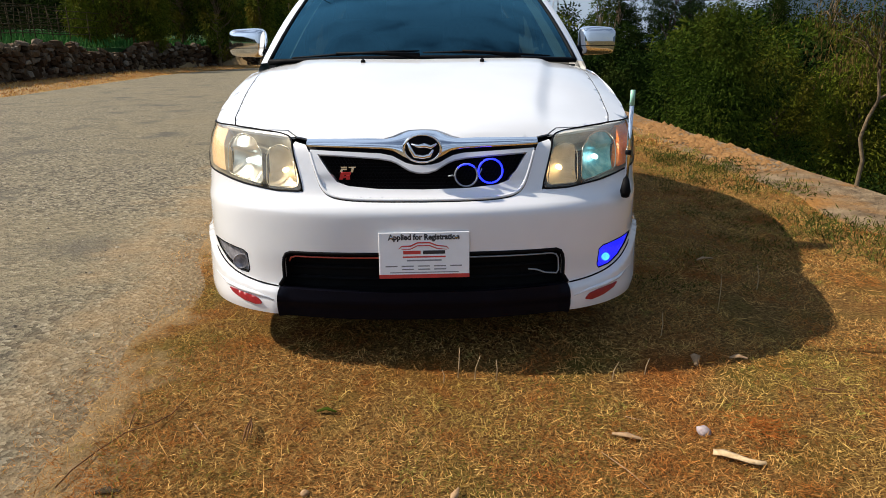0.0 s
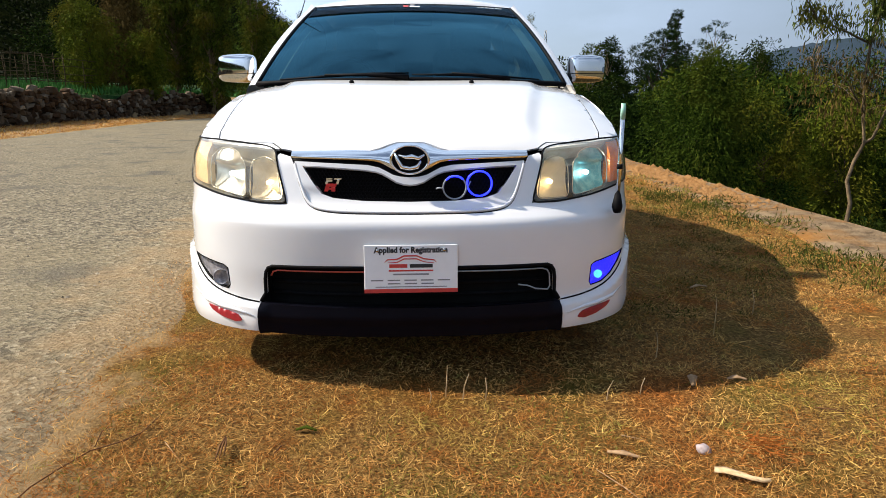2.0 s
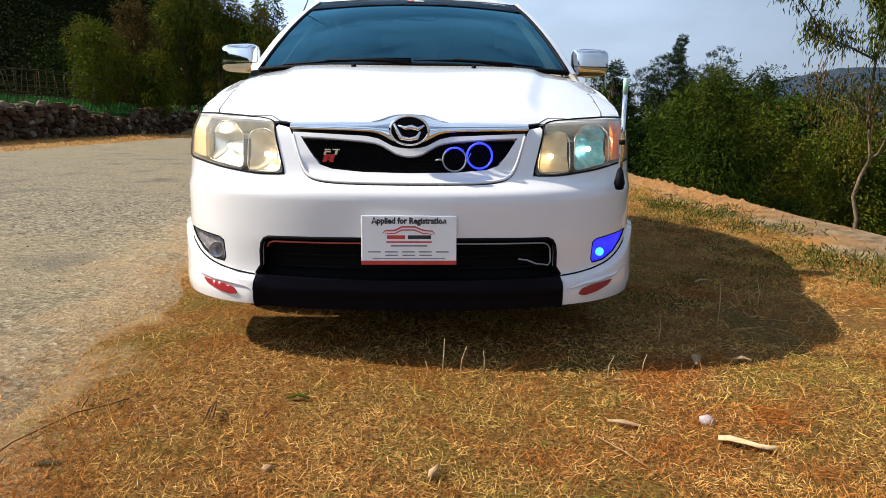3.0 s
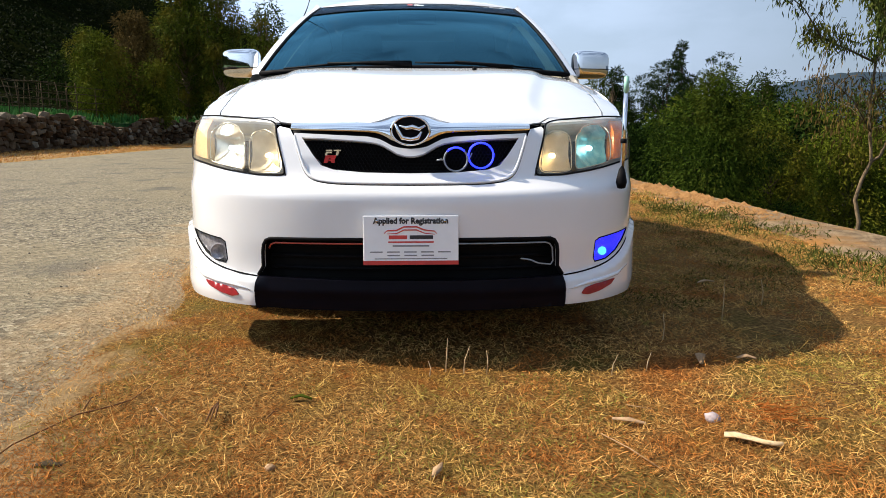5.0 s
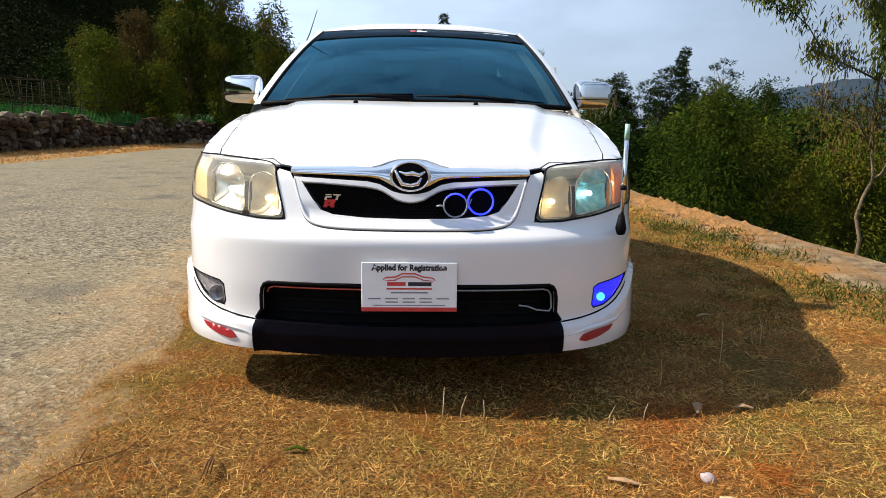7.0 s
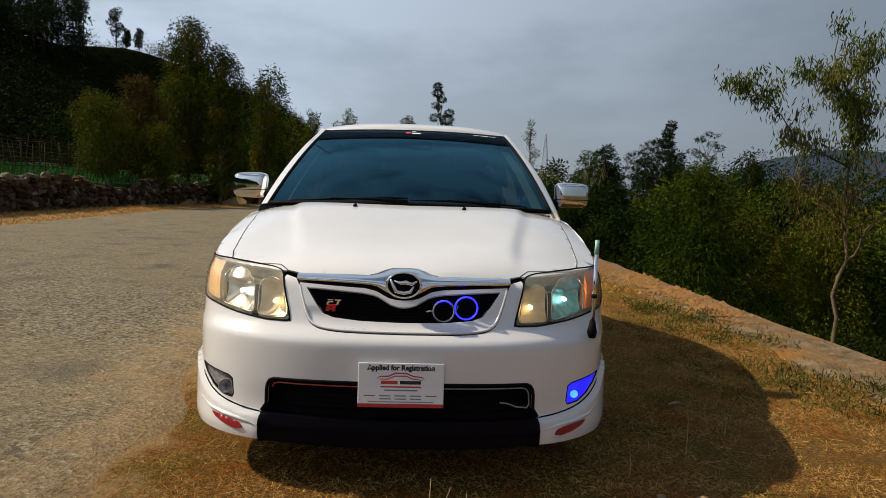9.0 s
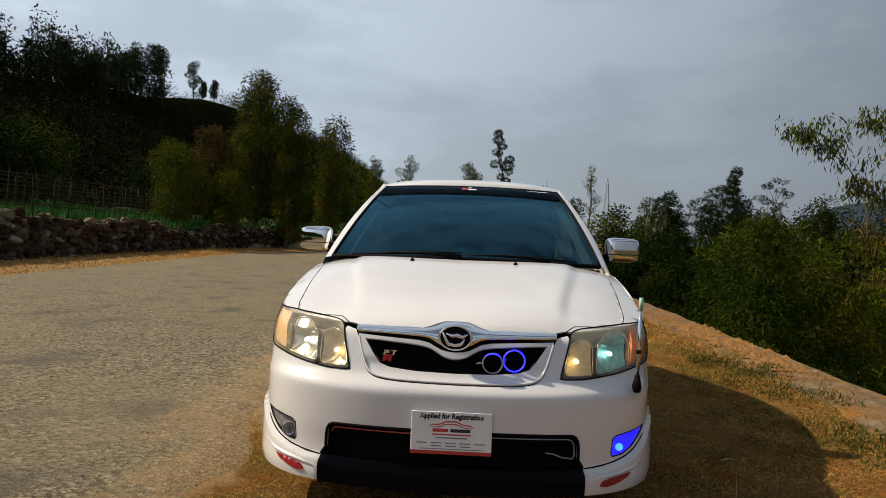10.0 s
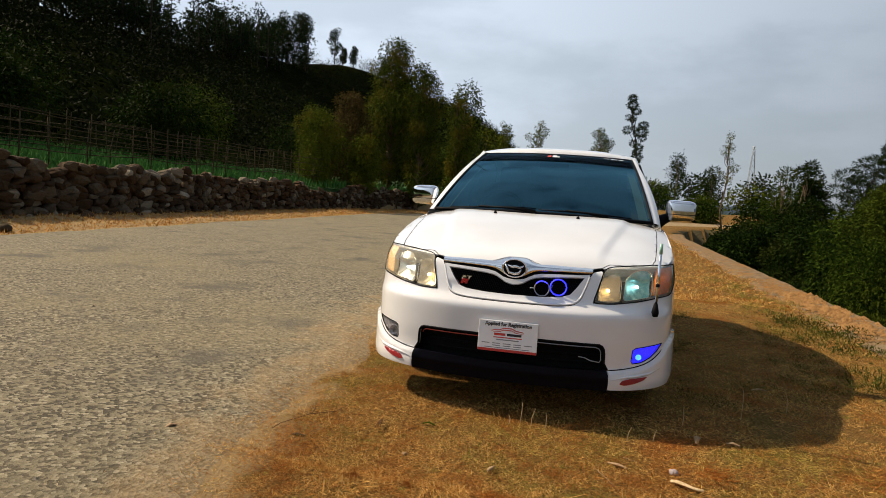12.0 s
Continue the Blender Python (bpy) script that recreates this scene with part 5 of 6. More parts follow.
def stone_mesh(k):
    bm = bmesh.new()
    bmesh.ops.create_icosphere(bm, subdivisions=2 if k < 6 else 1, radius=0.5)
    for v in bm.verts:
        p = v.co.copy()
        q = Vector([math.copysign(abs(c) ** 0.72, c) for c in p])
        v.co = q * (1 + 0.5 * noise.noise(p * 2.0 + Vector((k * 7.3, 0, 0))))
    me = bpy.data.meshes.new("stone")
    bm.to_mesh(me)
    bm.free()
    me.materials.append(STONE)
    return me


STONES = [stone_mesh(k) for k in range(6)]
FAR_STONES = [stone_mesh(k) for k in range(6, 12)]
wall_y = span(-14, 62, 100)


def wall_top(y):
    return 1.16 + 0.20 * noise.noise((5, y * 0.45, 1)) + 0.10 * noise.noise((5, y * 1.9, 3)) - 0.35 * smooth01((noise.noise((9, y * 0.16, 4)) - 0.12) / 0.2) - 0.25 * smooth01((y - 34) / 12)


def wall_section(y):
    b, h = bend(y) + drift(y) - 11.2, wall_top(y)
    return [(b + 0.30, y, -0.1), (b + 0.24, y, h * 0.55), (b + 0.12, y, h - 0.08), (b - 0.15, y, h - 0.02), (b - 0.5, y, h - 0.12), (b - 0.9, y, 0.9)]


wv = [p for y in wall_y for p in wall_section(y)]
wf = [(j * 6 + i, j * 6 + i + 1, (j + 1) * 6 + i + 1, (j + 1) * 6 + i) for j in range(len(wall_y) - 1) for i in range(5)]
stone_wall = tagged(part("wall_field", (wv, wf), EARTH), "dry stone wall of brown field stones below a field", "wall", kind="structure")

far_v, far_f = [], []
laid = 0
y = -13.5
while y < 61:
    near = 4.0 < y < 17.2
    h = wall_top(y)
    z = 0.04
    step = rng.uniform(0.20, 0.46)
    while z < h + 0.02:
        sz = rng.uniform(0.11, 0.30)
        wd = step * rng.uniform(0.9, 1.35)
        m = Matrix.Translation((bend(y) + drift(y) - 11.2 + 0.30 - 0.13 * z / h + rng.uniform(-0.07, 0.05), y + rng.uniform(-0.09, 0.09), z + sz * 0.45)) @ pose(0, 0, 0, rng.uniform(-18, 18), rng.uniform(-15, 15), rng.uniform(-25, 25)) @ Matrix.Diagonal((rng.uniform(0.22, 0.36), wd * rng.uniform(0.72, 0.98), sz * rng.uniform(0.78, 1.0), 1))
        pick = rng.randrange(6)
        src = STONES[pick]
        if near and laid < 300:
            s = new("stone", src)
            s.parent = stone_wall
            s.matrix_basis = m
            laid += 1
        else:
            src = FAR_STONES[pick]
            o = len(far_v)
            far_v += [m @ v.co for v in src.vertices]
            far_f += [tuple(o + i for i in p.vertices) for p in src.polygons]
        z += sz * rng.uniform(0.8, 0.98)
    # loose stones at the foot
    if rng.random() < 0.5:
        src = rng.choice(FAR_STONES)
        s_ = rng.uniform(0.08, 0.24)
        m = Matrix.Translation((bend(y) + drift(y) - 10.8 + abs(rng.gauss(0, 0.25)), y, 0.05 + s_ * 0.2)) @ pose(0, 0, 0, rng.uniform(0, 90), 0, rng.uniform(0, 360)) @ Matrix.Diagonal((s_, s_ * 1.3, s_ * 0.7, 1))
        o = len(far_v)
        far_v += [m @ v.co for v in src.vertices]
        far_f += [tuple(o + i for i in p.vertices) for p in src.polygons]
    y += step * 0.92
part("stone_rest", (far_v, far_f), STONE_REST, stone_wall, smooth=False)["kind"] = "stuff"


# stick fences in the crop field
def fence(x0, y0, y1, h, seed):
    r = random.Random(seed)
    f = thing("stick_fence", "rough fence of thin dry sticks in a green field", "fence", (x0, (y0 + y1) / 2, ground_z(x0, y0)), "field fences")
    yy = y0
    while yy < y1:
        x = x0 + r.uniform(-0.12, 0.12) + bend(yy)
        g = ground_z(x, yy)
        hh = h * r.uniform(0.85, 1.15)
        part("post", tube([(x, yy, g - 0.1), (x + r.uniform(-0.05, 0.05), yy + r.uniform(-0.06, 0.06), g + hh * 0.5), (x + r.uniform(-0.1, 0.1), yy + r.uniform(-0.1, 0.1), g + hh)], [0.024, 0.02, 0.013], 5), STICK, f)
        yy += r.uniform(0.7, 1.5)
    for k in range(4):
        pts = [(x0 + bend(t) + r.uniform(-0.06, 0.06), t, ground_z(x0 + bend(t), t) + h * (0.35 + 0.2 * k) + r.uniform(-0.05, 0.05)) for t in span(y0, y1, 16)]
        part("rail", tube(pts, 0.016, 5), STICK, f)
    return f


fence(-14.6, 4, 30, 1.5, 1)
fence(-17.5, 6, 36, 1.7, 2)
fence(-21.0, 8, 42, 1.8, 3)
CROP = leaf_mat("crop_leaves", (0.022, 0.085, 0.020), (0.06, 0.16, 0.04))
n_ = 16000
bx = np.column_stack([np.random.uniform(-27, -13.8, n_), np.random.uniform(2, 46, n_), np.zeros(n_)])
bx[:, 0] += [bend(v) for v in bx[:, 1]]
bx[:, 2] = [ground_z(a, b) for a, b in bx[:, :2]]
wy = np.random.normal(size=(n_, 3)) * (0.35, 0.35, 0.1) + (0, 0, 1)
leaves("crop_plants", bx, wy / np.linalg.norm(wy, axis=1)[:, None], np.random.uniform(0.2, 0.55, n_), 0.07, CROP, None, "green crop plants in the walled field", "stuff")["category"] = "plants"

# ---- trees and bushes ----
L_WILLOW = leaf_mat("willow_leaves", (0.004, 0.011, 0.0015), (0.046, 0.078, 0.009), (0.056, 0.07, 0.008))
L_DARK = leaf_mat("dark_leaves", (0.0025, 0.008, 0.0015), (0.02, 0.038, 0.006), (0.024, 0.033, 0.0055))
L_YELLOW = leaf_mat("yellow_green_leaves", (0.018, 0.03, 0.003), (0.1, 0.125, 0.011), (0.09, 0.085, 0.009))
L_PALE = leaf_mat("pale_leaves", (0.035, 0.055, 0.012), (0.10, 0.125, 0.028), (0.12, 0.115, 0.025))
L_PINE = leaf_mat("pine_needles", (0.006, 0.015, 0.005), (0.022, 0.036, 0.012))
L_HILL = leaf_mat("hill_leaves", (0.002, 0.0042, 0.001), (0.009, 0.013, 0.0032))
L_TREE = leaf_mat("olive_leaves", (0.010, 0.020, 0.003), (0.095, 0.122, 0.014), (0.12, 0.10, 0.013))
L_POD = leaf_mat("dry_pods", (0.03, 0.022, 0.006), (0.125, 0.085, 0.027))


def unit(v):
    return v / (np.linalg.norm(v, axis=1)[:, None] + 1e-9)


def clump_points(r, lumps, n, hollow=0.55):
    """n points and outward ways on the outer part of many uneven lumps."""
    idx = r.choice(len(lumps), n, p=np.array([l_[3] ** 2 for l_ in lumps]) / sum(l_[3] ** 2 for l_ in lumps))
    d = unit(r.normal(size=(n, 3)))
    c = np.array([l_[:3] for l_ in lumps])[idx]
    rad = np.array([l_[3] for l_ in lumps])[idx]
    tall = np.array([l_[4] for l_ in lumps])[idx]
    k = rad * (hollow + (1 - hollow) * r.random(n)) * (1 + 0.10 * r.normal(size=n))
    p = c + d * k[:, None] * np.column_stack([np.ones(n), np.ones(n), tall])
    return p, d


def tree(name, label, at, h, w, n, leaf, material, seed, trunk=0.08, clear=0.25, droop=0.3, tall=1.0, lumps=14, bark=BARK, width=0.28, category="tree", lean=(0, 0), spread=0.5, lump_size=0.30, group=""):
    """A trunk that forks into limbs, each ending in an uneven clump of leaves. at: foot; h: height; w: width of the crown; clear: bare share of the height."""
    r = np.random.default_rng(seed)
    t = thing(name, label, category, at, group)
    base = np.array(at, float)
    z0 = h * clear
    top = base + (lean[0], lean[1], h * 0.86)
    fork = base + np.array((lean[0] * clear, lean[1] * clear, z0))
    pieces = [tube([base - (0, 0, 0.15), base + (r.normal(0, 0.02 * h), r.normal(0, 0.02 * h), z0 * 0.5), fork, (fork + top) / 2 + r.normal(0, 0.03 * h, 3), top], [trunk, trunk * 0.85, trunk * 0.75, trunk * 0.45, trunk * 0.12], 7)]
    lump = []
    for i in range(lumps):
        f = (i + r.random()) / lumps
        zz = z0 + (h - z0) * (0.06 + 0.88 * f)
        prof = math.sin(math.pi * min(1.0, 0.14 + 0.80 * f)) ** 0.7
        a = r.random() * 2 * math.pi
        rad = w * 0.5 * prof * math.sqrt(r.random()) * 0.66
        ls = w * lump_size * (0.55 + 0.6 * r.random()) * (0.6 + 0.5 * prof)
        tl = tall * (0.75 + 0.5 * r.random())
        zz = max(min(zz, h - 0.85 * ls * tl), z0 * 0.8)
        mid = base + np.array(lean + (0,)) * (zz / h)
        c = mid + np.array((rad * math.cos(a), rad * math.sin(a), zz))
        lump.append((*c, ls, tl))
        s = fork + (top - fork) * max(0.0, min(1.0, f * 0.8))
        pieces.append(tube([s, (s + c) / 2 + r.normal(0, 0.05 * w, 3), c + r.normal(0, 0.1 * ls, 3)], [trunk * 0.38, trunk * 0.24, trunk * 0.07], 5, cap=False))
    part("trunk", joined(*pieces), bark, t)
    p, d = clump_points(r, lump, n)
    way = unit(d * (1 - droop) + r.normal(size=(n, 3)) * 0.45 + np.array((0, 0, -1.6 * droop)))
    np.random.seed(seed)
    leaves("crown", p, way, leaf * r.uniform(0.6, 1.3, n), leaf * width * r.uniform(0.7, 1.2, n), material, t)
    return t


def bush(label, at, h, w, n, leaf, material, seed, droop=0.25, tall=1.1, lumps=16, width=0.26, group="", clear=0.04, lump_size=0.27):
    return tree("bush", label, at, h * 0.88, w * 1.15, int(n * 2.1), leaf * 1.05, material, seed, 0.035, clear, droop, tall, lumps, BARK_DARK, width, "bush", (0, 0), 0.5, lump_size, group)


def foot(x, y, sink=0.0):
    return (x, y, ground_z(x, y) - sink)


# beside the retaining wall
bush("tall willowy green bush with drooping leaves below the wall", foot(4.95, 9.7), 3.9, 2.45, 26000, 0.076, L_WILLOW, 11, 0.32, 1.5, 34, 0.24, lump_size=0.185)
bush("yellow-green leafy bush below the retaining wall", foot(6.9, 11.4), 3.7, 2.0, 14000, 0.075, L_YELLOW, 12, 0.3, 1.1, 40, 0.28, lump_size=0.18)
bush("ochre-green bush behind the slender pod tree", foot(8.6, 11.6), 3.9, 2.7, 11000, 0.085, L_YELLOW, 18, 0.3, 1.1, 40, 0.28, lump_size=0.18)
bush("dark green bush beside the far end of the wall", foot(5.0, 14.2), 3.0, 2.6, 13000, 0.082, L_DARK, 13, 0.25, 0.8, 44, 0.42, lump_size=0.17)
bush("dark broad-leaved bush leaning over the wall", foot(4.75, 18.0), 2.6, 2.4, 9500, 0.10, L_DARK, 14, 0.2, 0.7, 36, 0.5, lump_size=0.18)
bush("dense dark bush beside the bend", foot(5.2, 22.5), 2.9, 3.0, 8000, 0.125, L_DARK, 15, 0.2, 0.75, 34, 0.45, lump_size=0.18)
bush("tall dark bush in the hollow", foot(7.2, 17.0), 4.0, 3.2, 10000, 0.11, L_WILLOW, 16, 0.25, 0.9, 44, 0.35, lump_size=0.17)
bush("dark bush in the hollow beside the bend", foot(7.0, 25.0), 3.8, 3.4, 7000, 0.15, L_DARK, 17, 0.3, 1.1, 36, 0.3, lump_size=0.18)
for k, (x, y_, h, w) in enumerate(((4.6, 7.3, 1.25, 1.2), (6.9, 5.2, 1.3, 1.5), (4.5, 4.2, 0.9, 1.1), (5.5, 3.0, 0.8, 1.3), (6.8, 7.4, 1.5, 1.8), (7.8, 5.8, 1.6, 2.0), (4.35, 8.4, 1.5, 1.2), (7.4, 3.4, 1.3, 1.8), (5.4, 8.2, 1.3, 1.3), (6.0, 9.2, 1.7, 1.5), (4.3, 12.0, 1.5, 1.4))):
    bush("low dark green shrub in the hollow below the wall", foot(x, y_), h, w, 3100, 0.075, (L_WILLOW, L_DARK, L_DARK)[k % 3], 30 + k, 0.2, 0.8, 26, 0.3, "low shrubs", lump_size=0.2)
for k, (x, y_, h, w) in enumerate(((9.8, 13, 4.0, 3.0), (11.5, 9.0, 3.2, 3.2), (10.0, 16, 4.6, 3.5), (13.5, 13, 4.0, 3.6), (16.0, 20, 4.9, 4.5), (20.0, 15, 4.2, 4.5), (24, 24, 5.0, 5.5), (13, 24, 5.0, 4.0), (30, 18, 4.6, 6.0), (19, 32, 5.6, 5.0), (34, 34, 5.6, 7.0), (27, 42, 6.0, 6.5), (8.6, 21, 5.3, 3.4), (10.8, 23.5, 5.6, 3.8), (8.2, 27, 5.4, 3.6), (13.0, 28, 6.0, 4.2), (16.5, 26, 5.7, 4.4), (19.5, 25, 5.6, 4.4), (11.5, 19.5, 5.2, 3.4), (14.0, 17, 4.9, 3.6))):
    bush("green thicket bush in the valley", foot(x, y_), h * 0.90, w, 2900, 0.17 + 0.004 * y_, (L_WILLOW, L_YELLOW, L_DARK)[k % 3], 50 + k, 0.3, 1.1, 34, 0.28, "thicket bushes", lump_size=0.18)


for k, (x, y_, h, w) in enumerate(((22.5, 44, 7.4, 6.0), (27, 40, 7.2, 6.5), (32, 43, 7.8, 7.0), (26, 52, 8.4, 7.0), (38, 46, 8.2, 8.0), (44, 40, 8.0, 8.0), (33, 56, 8.6, 8.0), (50, 52, 8.8, 9.0), (20, 53, 8.0, 6.0))):
    tree("tree", "dark green tree down in the valley", foot(x, y_), h, w, 4200, 0.26, (L_DARK, L_WILLOW, L_DARK)[k % 3], 250 + k, 0.12, 0.08, 0.25, 1.0, 30, BARK_DARK, 0.34, "tree", (0, 0), 0.5, 0.18, "valley trees")


# the slender tree with hanging leaves and pods
def pod_tree(x, y):
    r = np.random.default_rng(70)
    z0 = ground_z(x, y)
    t = thing("pod_tree", "slender grey tree with feathery leaves and dry brown pods", "tree", (x, y, z0))
    o = np.array((x, y, 0.0))
    stems = [
        ([(0.03, 0, z0 - 0.15), (-0.06, 0, -0.95), (-0.02, 0, -0.45), (-0.09, 0.02, -0.15), (-0.04, 0.0, 0.12), (0.05, -0.02, 0.36), (0.03, 0, 0.6), (-0.02, 0.03, 1.12), (0.02, 0.05, 1.64), (0.07, 0.0, 2.05), (-0.02, -0.05, 2.46), (-0.21, -0.1, 2.70), (-0.42, -0.15, 3.10), (-0.39, -0.2, 3.50)], 0.032),
        ([(0.05, -0.02, 0.37), (0.14, -0.05, 0.43), (0.24, -0.1, 0.80), (0.55, -0.2, 1.18), (0.95, -0.3, 1.75), (1.10, -0.35, 2.5)], 0.024),
        ([(0.02, 0.05, 1.64), (-0.30, 0.1, 1.80), (-0.67, 0.15, 1.96), (-0.90, 0.2, 2.33), (-1.34, 0.25, 2.70), (-1.46, 0.25, 2.76)], 0.016),
        ([(0.07, 0.0, 2.05), (0.22, 0.1, 2.55), (0.20, 0.2, 3.05), (0.28, 0.2, 3.30)], 0.016),
        ([(-0.02, -0.05, 2.46), (-0.50, -0.25, 2.70), (-0.95, -0.3, 2.88)], 0.012),
        ([(0.55, -0.2, 1.18), (0.50, -0.4, 2.0), (0.62, -0.5, 2.75), (0.80, -0.5, 3.20)], 0.014),
        ([(0.02, 0.0, 0.75), (-0.35, -0.15, 1.15), (-0.75, -0.2, 1.45), (-1.0, -0.2, 1.42)], 0.012),
        ([(-0.02, 0.03, 1.12), (0.2, -0.3, 1.5), (0.35, -0.45, 1.75)], 0.010),
        ([(0.02, 0.05, 1.64), (0.3, 0.4, 2.1), (0.45, 0.7, 2.7)], 0.012),
    ]
    wood_ = []
    tips = []
    for pts, rad in stems:
        P = [o + np.array(p) for p in pts]
        k = len(P)
        wood_.append(tube([Vector(p) for p in P], [rad * (1 - 0.82 * i / (k - 1)) for i in range(k)], 7))
        for i in range(max(1, k // 2 - 1), k - 1 if len(pts) > 10 else k):
            for _ in range(4):
                a = P[i - 1] + (P[i] - P[i - 1]) * r.random()
                if a[2] < 0.75:
                    continue
                b = a + r.normal(0, 0.17, 3) * (1, 1, 0.7) + (0, 0, 0.06)
                wood_.append(tube([Vector(a), Vector((a + b) / 2 + (0, 0, 0.05)), Vector(b)], [0.006, 0.005, 0.003], 4, cap=False))
                tips += [a, (a + b) / 2, b]
        tips += [P[-1]] * 3
    part("trunk", joined(*wood_), BARK, t)
    tips = np.array(tips)
    high = tips[tips[:, 2] > 1.75]
    # feathery sprays that hang from the twigs
    n = 7600
    c = high[r.integers(0, len(high), n)]
    p = c + r.normal(0, 0.075, (n, 3))
    leaves("crown", p, unit(r.normal(size=(n, 3)) * (0.40, 0.40, 0.35) + np.array((0, 0, -1.0))), r.uniform(0.06, 0.125, n), r.uniform(0.014, 0.026, n), L_PALE, t)
    n = 1500
    low_ = np.array([v for v in tips if 0.7 < v[2] <= 1.75])
    c = np.concatenate([low_[r.integers(0, len(low_), n // 2)], o + r.normal(0, 1, (n - n // 2, 3)) * (0.34, 0.3, 0.24) + (-0.35, -0.1, 0.98)])
    p = c + r.normal(0, 0.09, (n, 3))
    leaves("seed_foliage", p, unit(r.normal(size=(n, 3)) * (0.22, 0.22, 0.15) + np.array((0, 0, -1.0))), r.uniform(0.05, 0.12, n), r.uniform(0.010, 0.019, n), L_POD, t, "dry hanging brown pods")


pod_tree(5.9, 6.85)

# trees along the right
tree("tree", "pointed dark green tree beyond the bushes", foot(6.9, 26.5), 5.4, 1.7, 5200, 0.13, L_WILLOW, 80, 0.07, 0.2, 0.2, 1.2, 26, lump_size=0.2)
tree("tree", "round-topped dark tree beyond the bushes", foot(8.3, 29), 6.1, 2.2, 7000, 0.14, L_DARK, 81, 0.07, 0.45, 0.15, 0.9, 18, lump_size=0.2)
tree("pine_tree", "dark pine with flat layered branches", foot(11.2, 32), 6.8, 3.6, 9000, 0.17, L_PINE, 82, 0.09, 0.4, 0.05, 0.35, 22, BARK_DARK, 0.2, "tree", (0.5, 0), 0.5, 0.19)
tree("pine_tree", "tall thin dark pine with tufted branches", foot(13.75, 35.5), 8.4, 1.9, 6500, 0.17, L_PINE, 83, 0.08, 0.45, 0.05, 0.6, 15, BARK_DARK, 0.2, "tree", (0.0, 0), 0.5, 0.2)
tree("tree", "pale thin tree with a flat open top", foot(17.4, 39.5), 8.2, 2.7, 1500, 0.16, L_DARK, 84, 0.06, 0.66, 0.1, 0.3, 16, BARK, 0.25, lump_size=0.13)
tree("tree", "small dark tree in the valley", foot(19.4, 38), 6.8, 1.9, 3800, 0.17, L_DARK, 85, 0.07, 0.4, 0.1, 0.8, 14, lump_size=0.2)
tree("tree", "slender pale tree at the bend", foot(7.8, 48), 6.9, 1.8, 1500, 0.13, L_PALE, 86, 0.07, 0.42, 0.2, 0.9, 18, BARK, 0.25, lump_size=0.17)
tree("pine_tree", "tall leaning pine with a broken uneven crown", foot(2.6, 66), 11.4, 2.7, 5000, 0.24, L_PINE, 87, 0.14, 0.30, 0.05, 0.7, 16, BARK_DARK, 0.22, "tree", (-1.3, 0), 0.6, 0.2)
tree("tree", "small bushy tree behind the road", foot(8.3, 97), 8.0, 4.6, 2400, 0.32, L_DARK, 89, 0.12, 0.3, 0.2, 1.1, 16, lump_size=0.22)
tree("tree", "small far tree beside the bend", foot(11.6, 86), 5.8, 4.0, 2200, 0.3, L_DARK, 90, 0.1, 0.25, 0.2, 0.9, 16, lump_size=0.22)
tree("tree", "round green tree beyond the road", foot(-1.3, 66), 7.6, 3.2, 7000, 0.2, L_YELLOW, 91, 0.1, 0.3, 0.2, 1.0, 20, lump_size=0.22)
for k in range(16):
    x, y_ = -4 + k * 4.6 + rng.uniform(-1, 1), 112 + rng.uniform(-8, 14)
    tree("tree", "far green tree on the plain", foot(x, y_), rng.uniform(4.5, 7.5), rng.uniform(5, 8), 900, 0.6, (L_DARK, L_WILLOW, L_YELLOW)[k % 3], 100 + k, 0.12, 0.12, 0.2, 0.9, 10, BARK_DARK, 0.4, "tree", (0, 0), 0.5, 0.3, "far trees")

for k, (x, y_, h, w) in enumerate(((9.0, 70, 3.0, 5.0), (14.0, 66, 2.8, 5.0), (4.5, 76, 3.2, 5.0), (19.0, 62, 3.0, 5.5), (0.5, 80, 3.4, 5.5), (25, 66, 3.2, 6.0))):
    bush("dark hedge beyond the bend of the road", foot(x, y_), h, w, 1500, 0.34, L_DARK if k % 2 else L_WILLOW, 170 + k, 0.2, 0.8, 12, 0.4, "hedge beyond the bend")

# trees along the left
tree("tree", "large leafy tree with a tall dark green crown", foot(-13.6, 38.5), 9.9, 5.4, 26000, 0.22, L_TREE, 120, 0.18, 0.05, 0.35, 1.3, 70, BARK, 0.24, "tree", (0, 0), 0.55, 0.15)
tree("tree", "leafy tree grown into the crown of the large tree", foot(-11.4, 37.6), 9.3, 3.8, 15000, 0.22, L_TREE, 129, 0.14, 0.05, 0.35, 1.3, 46, BARK, 0.24, "tree", (0, 0), 0.55, 0.17)
tree("tree", "leafy green tree with sunlit top beside the wall", foot(-10.0, 41.5), 8.1, 2.9, 9000, 0.22, L_TREE, 121, 0.14, 0.05, 0.35, 1.3, 34, BARK, 0.24, lump_size=0.18)
bush("yellowing bush behind the stone wall", foot(-14.8, 30.5), 4.6, 3.0, 4200, 0.17, L_YELLOW, 122, 0.35, 1.5, 34, 0.24, lump_size=0.15)
bush("yellow-green bush beside the large tree", foot(-13.4, 33), 3.6, 2.6, 3600, 0.17, L_YELLOW, 123, 0.35, 1.3, 30, 0.24, lump_size=0.15)
bush("reddish dry bush beside the large tree", foot(-15.2, 35), 6.6, 3.0, 5200, 0.2, L_POD, 124, 0.4, 1.5, 34, 0.2, lump_size=0.15)
bush("tall green shrub between the field and the road", foot(-16.6, 33.5), 5.2, 2.8, 4200, 0.18, L_TREE, 130, 0.35, 1.5, 32, 0.24, lump_size=0.15)
